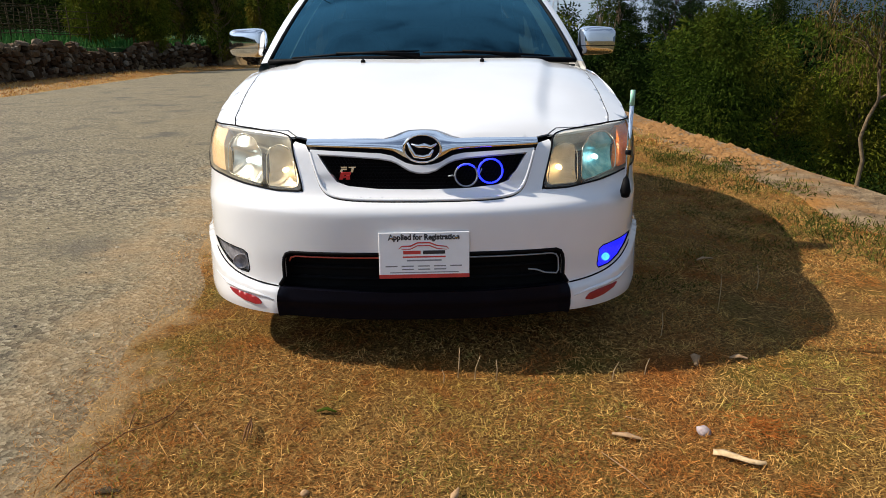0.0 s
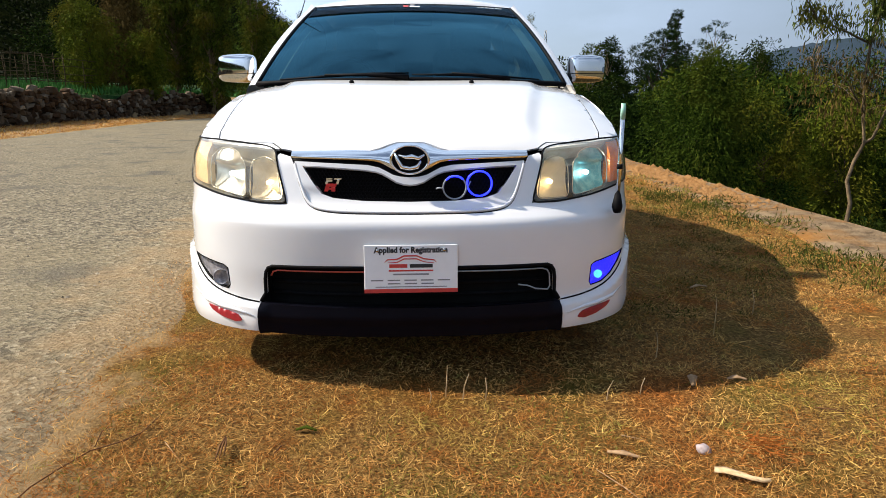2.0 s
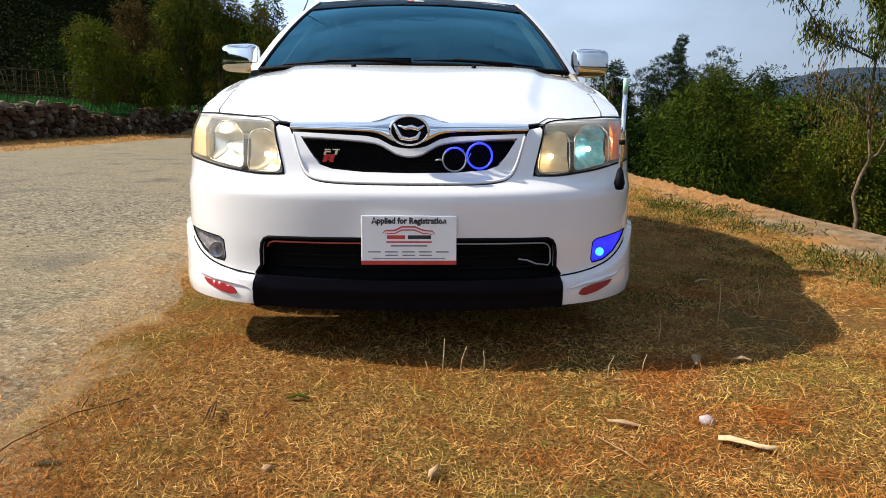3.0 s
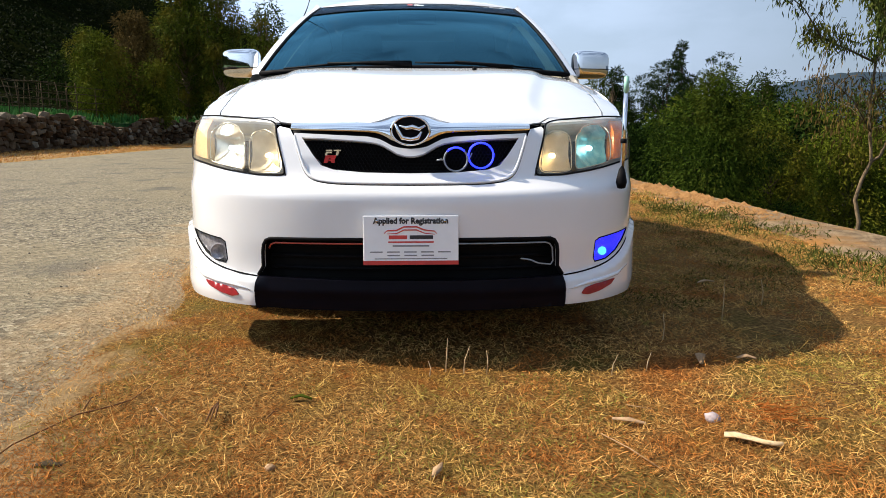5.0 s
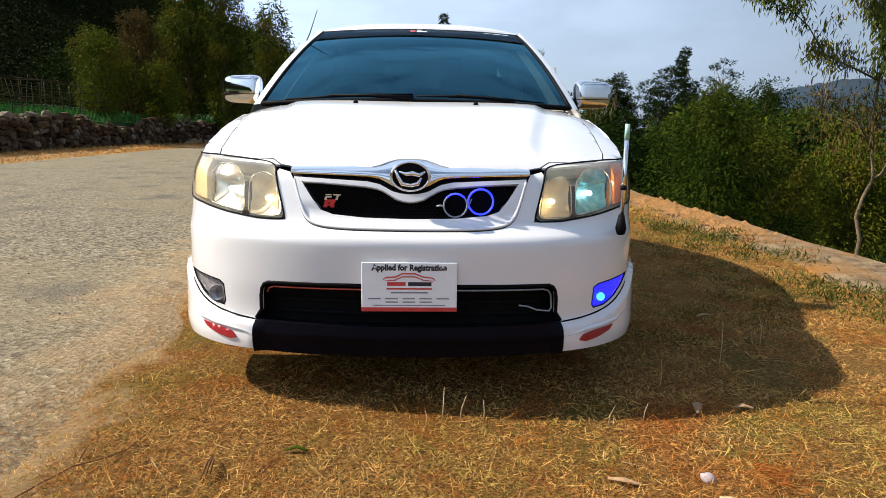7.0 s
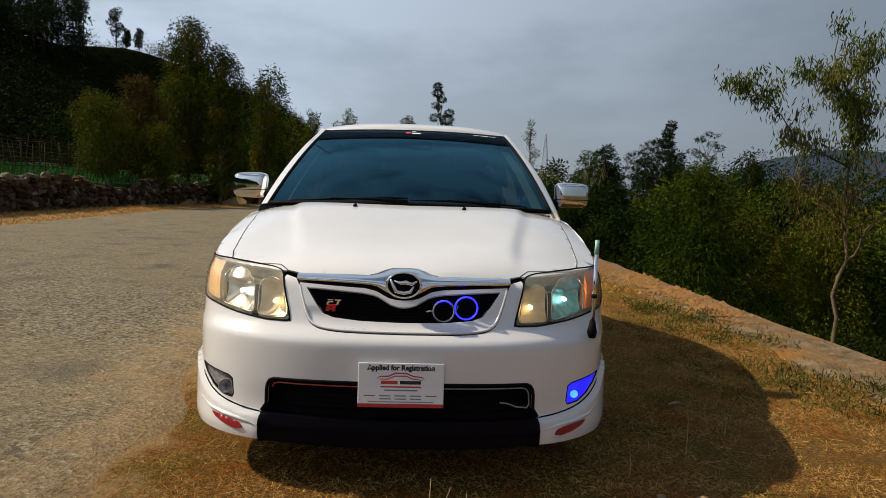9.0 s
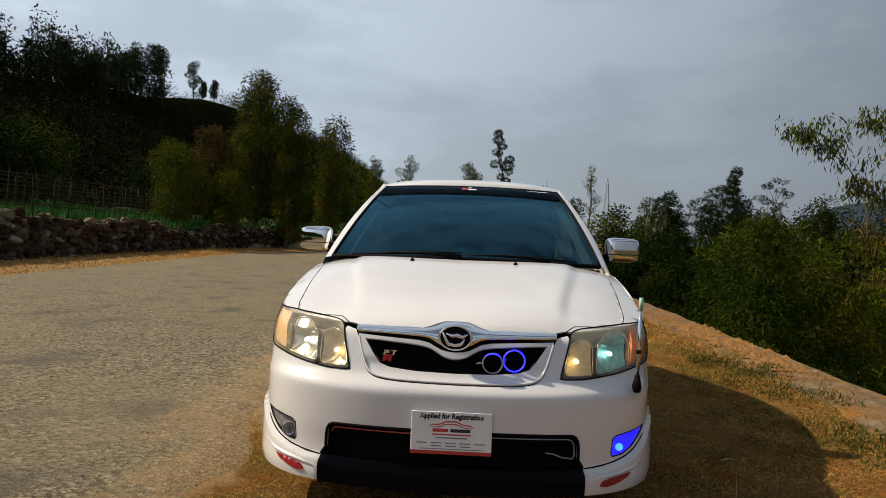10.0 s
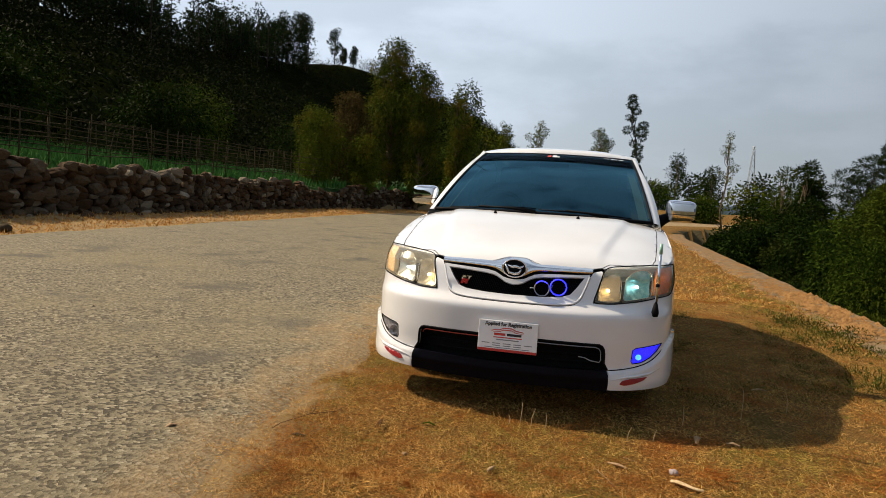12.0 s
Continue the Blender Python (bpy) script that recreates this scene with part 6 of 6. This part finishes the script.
tree("tree", "narrow leafy tree behind the wall", foot(-12.7, 55), 9.8, 4.2, 5500, 0.34, L_WILLOW, 125, 0.14, 0.05, 0.35, 1.4, 18)
tree("tree", "thin pale tree behind the wall", foot(-11.6, 71), 8.6, 3.4, 4200, 0.24, L_YELLOW, 126, 0.1, 0.2, 0.2, 1.0, 22, lump_size=0.18)
tree("tree", "thin pale tree with an open crown", foot(-8.4, 74), 9.2, 3.4, 3600, 0.24, L_PALE, 127, 0.1, 0.2, 0.2, 0.9, 22, lump_size=0.18)
tree("tree", "leafy tree at the foot of the hill", foot(-14.5, 76), 8.5, 6.0, 2600, 0.42, L_YELLOW, 128, 0.12, 0.08, 0.3, 1.1, 14)
for k, (x, y_, h, w) in enumerate(((-24, 30, 5, 5), (-27, 22, 4.5, 4.5), (-29, 40, 6.5, 6), (-26, 52, 6, 6), (-22, 62, 6, 6), (-31, 16, 5, 5), (-20, 48, 4.5, 4), (-33, 28, 6.5, 6), (-17, 62, 5, 5))):
    bush("dark bush at the foot of the hill", foot(x, y_), h, w, 3000, 0.27, (L_DARK, L_DARK, L_WILLOW)[k % 3], 140 + k, 0.3, 1.0, 22, 0.35, "foothill bushes")


# woods on the hill
def wood(name, spots, seed, size, per, material, label, tall, leaf):
    r = np.random.default_rng(seed)
    ps, ws = [], []
    trunks = []
    for x, y_ in spots:
        h = size * r.uniform(0.6, 1.25)
        g = ground_z(x, y_)
        w = h * (r.uniform(0.15, 0.24) if tall else r.uniform(0.24, 0.40))
        lump = []
        bare = 0.16 if tall else 0.1
        for i in range(7):
            f = (i + r.random()) / 7
            a = r.random() * 6.283
            q = w * (1 - 0.55 * f) * r.random()
            lump.append((x + q * math.cos(a), y_ + q * math.sin(a), g + h * (bare + (1 - bare) * f), w * (0.62 - 0.3 * f), 0.75 if not tall else 0.6))
        p, d = clump_points(r, lump, per)
        ps.append(p)
        ws.append(unit(d + r.normal(size=(per, 3)) * 0.4))
        if tall:
            trunks.append(tube([(x, y_, g - 0.5), (x, y_, g + h * 0.8)], [h * 0.014, h * 0.006], 5, cap=False))
    p, w_ = np.concatenate(ps), np.concatenate(ws)
    np.random.seed(seed)
    ob = leaves(name, p, w_, leaf * np.random.uniform(0.5, 1.4, len(p)), leaf * 0.5, material, None, label, "stuff")
    ob["category"] = "trees"
    if trunks:
        part("wood_trunks", joined(*trunks), BARK_DARK, ob)


hill_spots, ridge_spots = [], []
while len(hill_spots) < 3000:
    x, y_ = rng.uniform(-84, -29), rng.uniform(5, 450)
    if noise.noise((x * 0.03, y_ * 0.03, 2)) > -0.25:
        hill_spots.append((x, y_))
while len(ridge_spots) < 250:
    x, y_ = rng.uniform(-92, -76), rng.uniform(40, 162)
    if noise.noise((x * 0.05, y_ * 0.05, 5)) > -0.35:
        ridge_spots.append((x, y_))
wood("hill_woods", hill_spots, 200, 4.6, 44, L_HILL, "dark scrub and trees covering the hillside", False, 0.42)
wood("ridge_pines", ridge_spots, 201, 10.0, 220, L_PINE, "dark pines along the near ridge of the hill", True, 0.60)
# the pines that stand free against the sky
for k, (y_, h, w, bare) in enumerate(((126, 9.5, 4.5, 0.3), (133, 8.0, 4.0, 0.3), (141, 10.0, 4.5, 0.35), (147, 9.0, 4.5, 0.35), (152, 11.5, 5.0, 0.4), (157, 13.0, 5.5, 0.42), (161, 14.0, 6.0, 0.42), (165, 14.5, 6.0, 0.42), (169, 13.5, 5.0, 0.4), (184, 12.0, 4.4, 0.35), (197, 5.5, 3.0, 0.2), (202, 7.8, 3.0, 0.25), (230, 5, 4, 0.2), (262, 5, 4, 0.2))):
    x = -84 + 1.6 * math.sin(k * 2.3)
    tree("pine_tree", "tall dark pine on the ridge of the hill", foot(x, y_ + 4, 0.4), h, w, 2400, 0.5, L_PINE, 220 + k, 0.16, bare, 0.05, 0.75, 16, BARK_DARK, 0.3, "tree", (0, 0), 0.5, 0.24, "ridge pines")

# wooded hills far beyond the valley, with the blue of haze put into their colour
HAZE_BLUE_HILLS = mat("far_hills_haze_blue", (0.026, 0.042, 0.064), (0.020, 0.034, 0.050), 0.012, 1.0, c=(0.020, 0.032, 0.040), scale2=0.006)
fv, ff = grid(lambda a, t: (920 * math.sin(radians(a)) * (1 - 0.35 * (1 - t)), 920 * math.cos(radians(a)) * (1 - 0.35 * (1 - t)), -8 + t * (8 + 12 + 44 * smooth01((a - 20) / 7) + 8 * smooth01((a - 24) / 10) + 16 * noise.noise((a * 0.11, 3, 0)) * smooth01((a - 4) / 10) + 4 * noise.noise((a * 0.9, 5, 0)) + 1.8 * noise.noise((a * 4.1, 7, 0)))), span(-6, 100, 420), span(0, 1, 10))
tagged(part("backdrop_hills", (fv, ff), HAZE_BLUE_HILLS), "wooded hills far beyond the valley, coloured with blue haze", "hills", kind="structure")

# lattice mast far off
mast = thing("lattice_mast", "thin grey steel lattice mast far beyond the trees", "mast", foot(38, 213))
mz = ground_z(38, 213)
GREY_STEEL = mat("grey_steel", (0.35, 0.36, 0.38), (0.28, 0.29, 0.31), 3.0, 0.6, metal=0.6)
legs = [[(38 + sx * (1.5 - 0.055 * k), 213 + sy * (1.5 - 0.055 * k), mz + 0.84 * k) for k in range(0, 25, 2)] for sx in (-1, 1) for sy in (-1, 1)]
for lg in legs:
    part("mast_leg", tube(lg, 0.07, 4), GREY_STEEL, mast)
part("mast_bracing", joined(*[tube([legs[a][k], legs[b][k + 1]], 0.06, 4, cap=False) for k in range(12) for a, b in ((0, 1), (1, 3), (3, 2), (2, 0))]), GREY_STEEL, mast)

# ---- grass, stones and litter on the verge ----
def straw_mat(name):
    """Dry blades: each its own tone, in patches of straw, olive, rust and grey."""
    m = leaf_mat(name, (0.30, 0.120, 0.026), (0.86, 0.54, 0.185), through=0.12)
    n, l = m.node_tree.nodes, m.node_tree.links
    p = n["Principled BSDF"]
    col = p.inputs["Base Color"].links[0].from_socket
    pick = n.new("ShaderNodeNewGeometry").outputs["Random Per Island"]
    for scale, lo, hi, a, b in ((1.1, 0.50, 0.66, (0.24, 0.150, 0.032), (0.58, 0.40, 0.11)), (3.4, 0.48, 0.64, (0.26, 0.085, 0.017), (0.56, 0.225, 0.055)), (9.0, 0.60, 0.70, (0.17, 0.16, 0.032), (0.40, 0.36, 0.09)), (13.0, 0.55, 0.66, (0.18, 0.055, 0.013), (0.40, 0.15, 0.035))):
        fac, _ = noise_fac(n, l, scale, 4, lo, hi)
        col = mix_rgb(n, l, fac, col, mix_rgb(n, l, pick, a, b))
    for link in list(p.inputs["Base Color"].links):
        l.remove(link)
    l.new(col, p.inputs["Base Color"])
    for nd in n:
        if nd.bl_idname == "ShaderNodeBsdfTranslucent":
            l.new(col, nd.inputs["Color"])
    return m


L_STRAW = straw_mat("dry_grass")
L_RUST = leaf_mat("rust_grass", (0.22, 0.075, 0.015), (0.50, 0.21, 0.055), through=0.2)
L_GREEN = leaf_mat("green_grass", (0.10, 0.098, 0.018), (0.30, 0.275, 0.06), through=0.2)
L_WEED = leaf_mat("weed_leaves", (0.030, 0.036, 0.008), (0.10, 0.105, 0.022), through=0.15)


def grass_edge(y):
    return -0.95 - 0.14 * min(max(y, -4), 3) + 0.22 * noise.noise((0.2, y * 1.4, 7)) + 0.12 * noise.noise((0.2, y * 4.5, 3))


def grass(name, n, box, length, material, label, lift, seed, patch=None, wd=0.0035, lim=-0.2):
    """Short blades strewn over part of the verge, thicker near the camera's way."""
    r = np.random.default_rng(seed)
    pts = []
    while len(pts) < n:
        x, y = r.uniform(box[0], box[1]), (box[3] - box[2]) * r.random() ** 1.7
        y = box[2] - 0.1 * y if r.random() < 0.2 else box[2] + y
        gap = x - grass_edge(y)
        if gap < 0 and r.random() > math.exp(gap * 4.5) * 0.6:
            continue
        if x > 2.88 + 0.25 * noise.noise((1, y * 2, 2)):
            continue
        if noise.noise((x * 2.3 + seed, y * 2.3, 0.5)) + 0.5 * noise.noise((x * 7, y * 7, seed)) < (lim if patch is None else patch):
            continue
        pts.append((x, y, max(ground_z(x, y), 0.010 if gap < 0.0 else -1)))
    p = np.array(pts)
    way = unit(r.normal(size=(n, 3)) * (1, 1, 0.35) + np.array((0, 0, lift)))
    way[:, 2] = np.abs(way[:, 2])
    np.random.seed(seed)
    ob = leaves(name, p, way, length * r.uniform(0.4, 1.5, n), wd * r.uniform(0.6, 1.4, n), material, None, label, "stuff")
    ob["category"] = "grass"


grass("dry_grass", 305000, (-1.4, 2.95, -1.1, 6.5), 0.024, L_STRAW, "short dry straw-coloured grass on the verge", 0.50, 301, -0.62, wd=0.0016)
r_ = np.random.default_rng(305)
n_ = 30000
fy = 5.5 + 26 * r_.random(n_) ** 1.5
fx = np.array([-1.35 + 4.3 * t + bend(v) for t, v in zip(r_.random(n_), fy)])
fp = np.column_stack([fx, fy, [ground_z(a, b) for a, b in zip(fx, fy)]])
leaves("far_verge_grass", fp, unit(r_.normal(size=(n_, 3)) * (1, 1, 0.35) + np.array((0, 0, 0.5))), r_.uniform(0.03, 0.10, n_), 0.009, L_STRAW, None, "dry grass further along the verge", "stuff")["category"] = "grass"
n_ = 16000
fy = -1.2 - 12 * r_.random(n_) ** 1.2
fx = -0.5 + 3.2 * r_.random(n_)
fp = np.column_stack([fx, fy, [ground_z(a, b) for a, b in zip(fx, fy)]])
leaves("rear_verge_grass", fp, unit(r_.normal(size=(n_, 3)) * (1, 1, 0.35) + np.array((0, 0, 0.5))), r_.uniform(0.03, 0.08, n_), 0.007, L_STRAW, None, "dry grass behind on the verge", "stuff")["category"] = "grass"
grass("rust_grass", 20000, (-1.2, 2.6, -1.2, 1.5), 0.026, L_RUST, "rust-brown dead grass patches", 0.5, 302, 0.08, wd=0.0016)
grass("green_grass", 20000, (-0.9, 2.9, -1.2, 6.0), 0.022, L_GREEN, "sparse green grass among the dry", 0.7, 303, 0.14, wd=0.0022)
grass("long_straw", 5200, (-0.9, 2.7, -1.2, 4.0), 0.085, L_STRAW, "long loose dry straws", 0.12, 304, wd=0.0018)


# small green weeds beside the concrete edge
def weeds(n_tufts, seed, spread, size, material, label):
    r = np.random.default_rng(seed)
    ps, ls = [], []
    while len(ps) < n_tufts:
        x, y = r.uniform(*spread[0]), r.uniform(*spread[1])
        if noise.noise((x * 1.1, y * 1.1, seed)) < -0.05:
            continue
        s, n = size * r.uniform(0.35, 1.0), 60
        g = max(ground_z(x, y), -0.03)
        ps.append(np.column_stack([x + r.normal(0, 0.08 * s, n), y + r.normal(0, 0.10 * s, n), g + np.abs(r.normal(0, 0.035 * s, n))]))
        ls.append(r.uniform(0.02, 0.055, n) * s)
    p, ln = np.concatenate(ps), np.concatenate(ls)
    np.random.seed(seed)
    leaves("edge_weeds", p, unit(r.normal(size=(len(p), 3)) * 0.8 + np.array((0, 0, 0.8))), ln, ln * 0.17, material, None, label, "stuff")["category"] = "weeds"


weeds(120, 400, ((2.0, 2.9), (0.4, 8.5)), 0.8, L_GREEN, "small green weeds along the concrete edge")
weeds(110, 401, ((2.2, 3.0), (0.6, 4.8)), 1.2, L_WEED, "dark green weeds on the concrete edge")
weeds(170, 402, ((0.95, 2.3), (0.5, 4.5)), 0.62, L_WEED, "low dark green weeds beside the car")

# rank ochre grass on the far side of the road
r_ = np.random.default_rng(410)
n_ = 26000
sy = -4 + 44 * r_.random(n_)
sq = -11.0 + 2.5 * r_.random(n_) ** 0.8
sx = np.array([q + bend(v) + drift(v) for q, v in zip(sq, sy)])
sp = np.column_stack([sx, sy, [ground_z(a, b) for a, b in zip(sx, sy)]])
leaves("shoulder_grass", sp, unit(r_.normal(size=(n_, 3)) * (0.7, 0.7, 0.3) + np.array((0, 0, 0.7))), r_.uniform(0.03, 0.13, n_) * (0.4 + 0.6 * (r_.random(n_) < 0.6)), 0.016, L_STRAW, None, "rank ochre grass below the stone wall", "stuff")["category"] = "grass"

WOOD_CHIP = mat("pale_wood", (0.60, 0.44, 0.25), (0.40, 0.27, 0.13), 60.0, 0.8, bump=0.4, fine=140)
DRY_LEAF = mat("dry_leaf", (0.36, 0.23, 0.12), (0.22, 0.13, 0.06), 60.0, 0.8)
PEBBLE = mat("pale_pebble", (0.38, 0.32, 0.32), (0.24, 0.20, 0.20), 60.0, 0.85, bump=0.5, fine=200, dist=0.002)
TWIG = mat("rust_twig", (0.16, 0.08, 0.035), (0.10, 0.05, 0.025), 40.0, 0.9)

# upright dry stalks before the car
for k, (x, y, h) in enumerate(((0.11, -0.22, 0.11), (0.165, -0.24, 0.09), (0.235, -0.25, 0.08), (0.06, -0.26, 0.05), (0.62, -0.26, 0.07), (0.74, -0.22, 0.06), (1.22, 0.35, 0.16), (0.9, 0.1, 0.10), (1.5, 0.6, 0.12))):
    st = part("dry_stalk", tube([(x, y, 0.0), (x + 0.004, y + 0.002, h * 0.5), (x + rng.uniform(-0.02, 0.02), y - 0.004, h)], [0.0022, 0.0018, 0.0008], 5), WOOD_CHIP)
    tagged(st, "thin upright dry grass stalk before the car", "stalk", "dry stalks")


def chip(name, label, pts, widths, material, thick=0.006):
    """A bent flat sliver along points."""
    top, low = [], []
    P = [Vector((x, y, z - 0.022)) for x, y, z in pts]
    for i, p in enumerate(P):
        d = (P[min(i + 1, len(P) - 1)] - P[max(i - 1, 0)]).normalized()
        s = d.cross(Vector((0, 0, 1))).normalized() * widths[i] * 0.5
        top += [p + s + Vector((0, 0, thick * 0.4)), p + Vector((0, 0, thick)), p - s + Vector((0, 0, thick * 0.4))]
        low += [p + s * 0.9, p, p - s * 0.9]
    n = len(P)
    fs = [(i * 3 + k, i * 3 + k + 1, (i + 1) * 3 + k + 1, (i + 1) * 3 + k) for i in range(n - 1) for k in range(2)]
    o = 3 * n
    fs += [(o + i * 3 + k, o + (i + 1) * 3 + k, o + (i + 1) * 3 + k + 1, o + i * 3 + k + 1) for i in range(n - 1) for k in range(2)]
    fs += [(i * 3, (i + 1) * 3, o + (i + 1) * 3, o + i * 3) for i in range(n - 1)] + [(i * 3 + 2, o + i * 3 + 2, o + (i + 1) * 3 + 2, (i + 1) * 3 + 2) for i in range(n - 1)]
    return tagged(part(name, (top + low, fs), material), label, "litter")


chip("wood_chip", "curved pale sliver of wood lying on dry grass", [(0.785, -0.690, 0.022), (0.808, -0.700, 0.026), (0.838, -0.722, 0.026), (0.862, -0.738, 0.024), (0.885, -0.744, 0.022), (0.905, -0.742, 0.02)], [0.030, 0.034, 0.026, 0.022, 0.022, 0.012], WOOD_CHIP, 0.008)
chip("dry_leaf", "curled pale brown leaf on dry grass", [(0.535, -0.585, 0.02), (0.575, -0.60, 0.025), (0.615, -0.613, 0.018)], [0.008, 0.026, 0.010], DRY_LEAF)
chip("dry_leaf", "curled pale brown leaf on dry grass", [(0.94, -0.155, 0.02), (0.948, -0.12, 0.04), (0.955, -0.09, 0.03)], [0.012, 0.035, 0.010], DRY_LEAF)
chip("dry_leaf", "curled pale brown leaf on dry grass", [(0.065, -0.885, 0.02), (0.075, -0.86, 0.026), (0.085, -0.835, 0.026)], [0.008, 0.022, 0.006], DRY_LEAF)
chip("dry_leaf", "curled pale brown leaf on dry grass", [(1.08, -0.10, 0.02), (1.11, -0.105, 0.03), (1.14, -0.11, 0.02)], [0.01, 0.03, 0.010], DRY_LEAF)
chip("dry_leaf", "curled pale brown leaf on the road", [(-1.33, -1.02, 0.035), (-1.31, -0.99, 0.05), (-1.30, -0.95, 0.035)], [0.012, 0.03, 0.010], DRY_LEAF)
chip("dark_leaf", "flat dark leaf on dry grass", [(-0.83, -0.815, 0.018), (-0.80, -0.81, 0.024), (-0.765, -0.812, 0.018)], [0.012, 0.03, 0.010], STICK)
chip("dark_leaf", "small dark green leaf on dry grass", [(-0.33, -0.43, 0.02), (-0.30, -0.43, 0.03), (-0.27, -0.435, 0.02)], [0.008, 0.02, 0.006], L_WILLOW)
chip("dry_leaf", "pale leaf lying in the shade beside the car", [(1.40, 1.06, 0.02), (1.44, 1.07, 0.03), (1.49, 1.08, 0.02)], [0.012, 0.03, 0.010], DRY_LEAF)


def pebble(x, y, s, seed, material=PEBBLE, label="rounded pale pebble on the verge", z=None):
    bm = bmesh.new()
    bmesh.ops.create_icosphere(bm, subdivisions=2, radius=s)
    for v in bm.verts:
        v.co *= 1 + 0.25 * noise.noise(v.co / s * 1.3 + Vector((seed, 0, 0)))
        v.co.z *= 0.68
        v.co += Vector((x, y, (ground_z(x, y) if z is None else z) + s * 0.30))
    return tagged(part("pebble", bm, material), label, "stone")


pebble(0.807, -0.568, 0.021, 3)
pebble(-0.30, -0.83, 0.012, 4, DRY_LEAF, "brown clod on the verge")
pebble(-9.5, 6.0, 0.12, 5, STICK, "brown brick-like stone beside the road", 0.03)
twigs = [tube([(-0.507 + 0.008 * k, -0.622 + 0.014 * k, 0.012), (-0.511 + 0.009 * k, -0.56, 0.022 + 0.004 * k), (-0.512 + 0.003 * k, -0.492 - 0.01 * k, 0.016)], [0.0016, 0.0032, 0.0016], 5) for k in range(3)]
tagged(part("twig_bundle", joined(*twigs), TWIG), "small bundle of rust-brown twigs", "twigs")
for way_ in ([(-0.93, -0.80), (-0.92, -0.736), (-0.902, -0.629), (-0.862, -0.548), (-0.796, -0.509), (-0.77, -0.434), (-0.75, -0.312)], [(-0.86, -0.524), (-0.878, -0.44), (-0.884, -0.385)], [(-0.364, -0.576), (-0.353, -0.545), (-0.345, -0.515)], [(1.245, -0.345), (1.29, -0.375), (1.34, -0.387)]):
    vine = tube([(x, y, ground_z(x, y) + 0.012 + 0.006 * math.sin(k * 2.1)) for k, (x, y) in enumerate(way_)], [0.002] * (len(way_) - 1) + [0.0012], 5)
    tagged(part("dead_runner", vine, TWIG), "thin dead brown runner creeping along the verge", "twig", "dead runners")
for way_ in ([(0.481, -0.68), (0.527, -0.774), (0.572, -0.871)], [(-0.677, -0.504), (-0.604, -0.608)], [(0.60, -0.49), (0.66, -0.53)]):
    tagged(part("loose_straw", tube([(x, y, ground_z(x, y) + 0.012 + 0.004 * (k % 2)) for k, (x, y) in enumerate(way_)], [0.0013] * (len(way_) - 1) + [0.0006], 5), DRY_LEAF), "single long pale straw lying on the verge", "straw", "loose straws")
# rust-red tuft of dead grass
r_ = np.random.default_rng(306)
n_ = 300
tp = np.column_stack([0.96 + r_.normal(0, 0.045, n_), -0.60 + r_.normal(0, 0.05, n_), np.full(n_, 0.012) + r_.random(n_) * 0.02])
L_TUFT = leaf_mat("red_tuft", (0.22, 0.060, 0.012), (0.40, 0.14, 0.032), through=0.2)
leaves("dead_tuft", tp, unit(r_.normal(size=(n_, 3)) * (1, 1, 0.3) + np.array((0.5, -0.6, 0.35))), r_.uniform(0.02, 0.06, n_), 0.002, L_TUFT, None, "rust-red tuft of dead grass", "stuff")["category"] = "grass"

# gravel on the worn edge of the road
r_ = np.random.default_rng(500)
gr_v, gr_f = [], []
octa = [Vector(v) for v in ((1, 0, 0), (-1, 0, 0), (0, 1, 0), (0, -1, 0), (0, 0, 1), (0, 0, -0.3))]
oct_f = [(0, 2, 4), (2, 1, 4), (1, 3, 4), (3, 0, 4)]
for k in range(23000):
    y = -3.6 + 9.5 * r_.random() ** 1.4
    x = -0.95 - 0.14 * min(y, 3) - abs(r_.normal(0, 1.7))
    if x < -8:
        continue
    s = 0.0048 * math.exp(r_.normal(0, 0.38))
    c = Vector((x, y, road_place(min(1.0, max(0.0, (x + 8.75 - drift(y)) / 7.6)), y)[2] - s * 0.05))
    m3 = Matrix.Rotation(r_.random() * 6.28, 3, "Z") @ Matrix.Diagonal((s * r_.uniform(0.8, 1.5), s * r_.uniform(0.7, 1.2), s * r_.uniform(0.5, 0.9)))
    o = len(gr_v)
    gr_v += [c + m3 @ v for v in octa]
    gr_f += [tuple(o + i for i in f) for f in oct_f]
GRAVEL = leaf_mat("loose_gravel", (0.045, 0.040, 0.034), (0.34, 0.295, 0.225), through=0.0)
tagged(part("gravel", (gr_v, gr_f), GRAVEL, smooth=False), "loose grey and tan gravel along the road edge", "gravel", kind="stuff")

# crumbled orange soil along the concrete edge
sv, sf = [], []
for k in range(1900):
    y = 3.6 + 6.0 * r_.random()
    x = 3.02 + r_.normal(0, 0.17) + 0.12 * noise.noise((1, y, 0))
    if x > 3.36 or x < 2.4:
        continue
    s = 0.012 * math.exp(r_.normal(0, 0.5)) * (1.7 if 4.0 < y < 7.5 else 0.8)
    z = 0.0 if x > 2.85 else ground_z(x, y) + 0.006
    m3 = Matrix.Rotation(r_.random() * 6.28, 3, "Z") @ Matrix.Diagonal((s * r_.uniform(0.8, 1.5), s * r_.uniform(0.7, 1.2), s * r_.uniform(0.5, 0.9)))
    o = len(sv)
    sv += [Vector((x, y, z)) + m3 @ v for v in octa]
    sf += [tuple(o + i for i in f) for f in oct_f]
SOIL = mat("orange_soil", (0.19, 0.092, 0.032), (0.28, 0.155, 0.062), 25.0, 0.95, bump=0.6)
tagged(part("soil_clods", (sv, sf), SOIL), "crumbled orange soil clods along the concrete edge", "soil", kind="stuff")
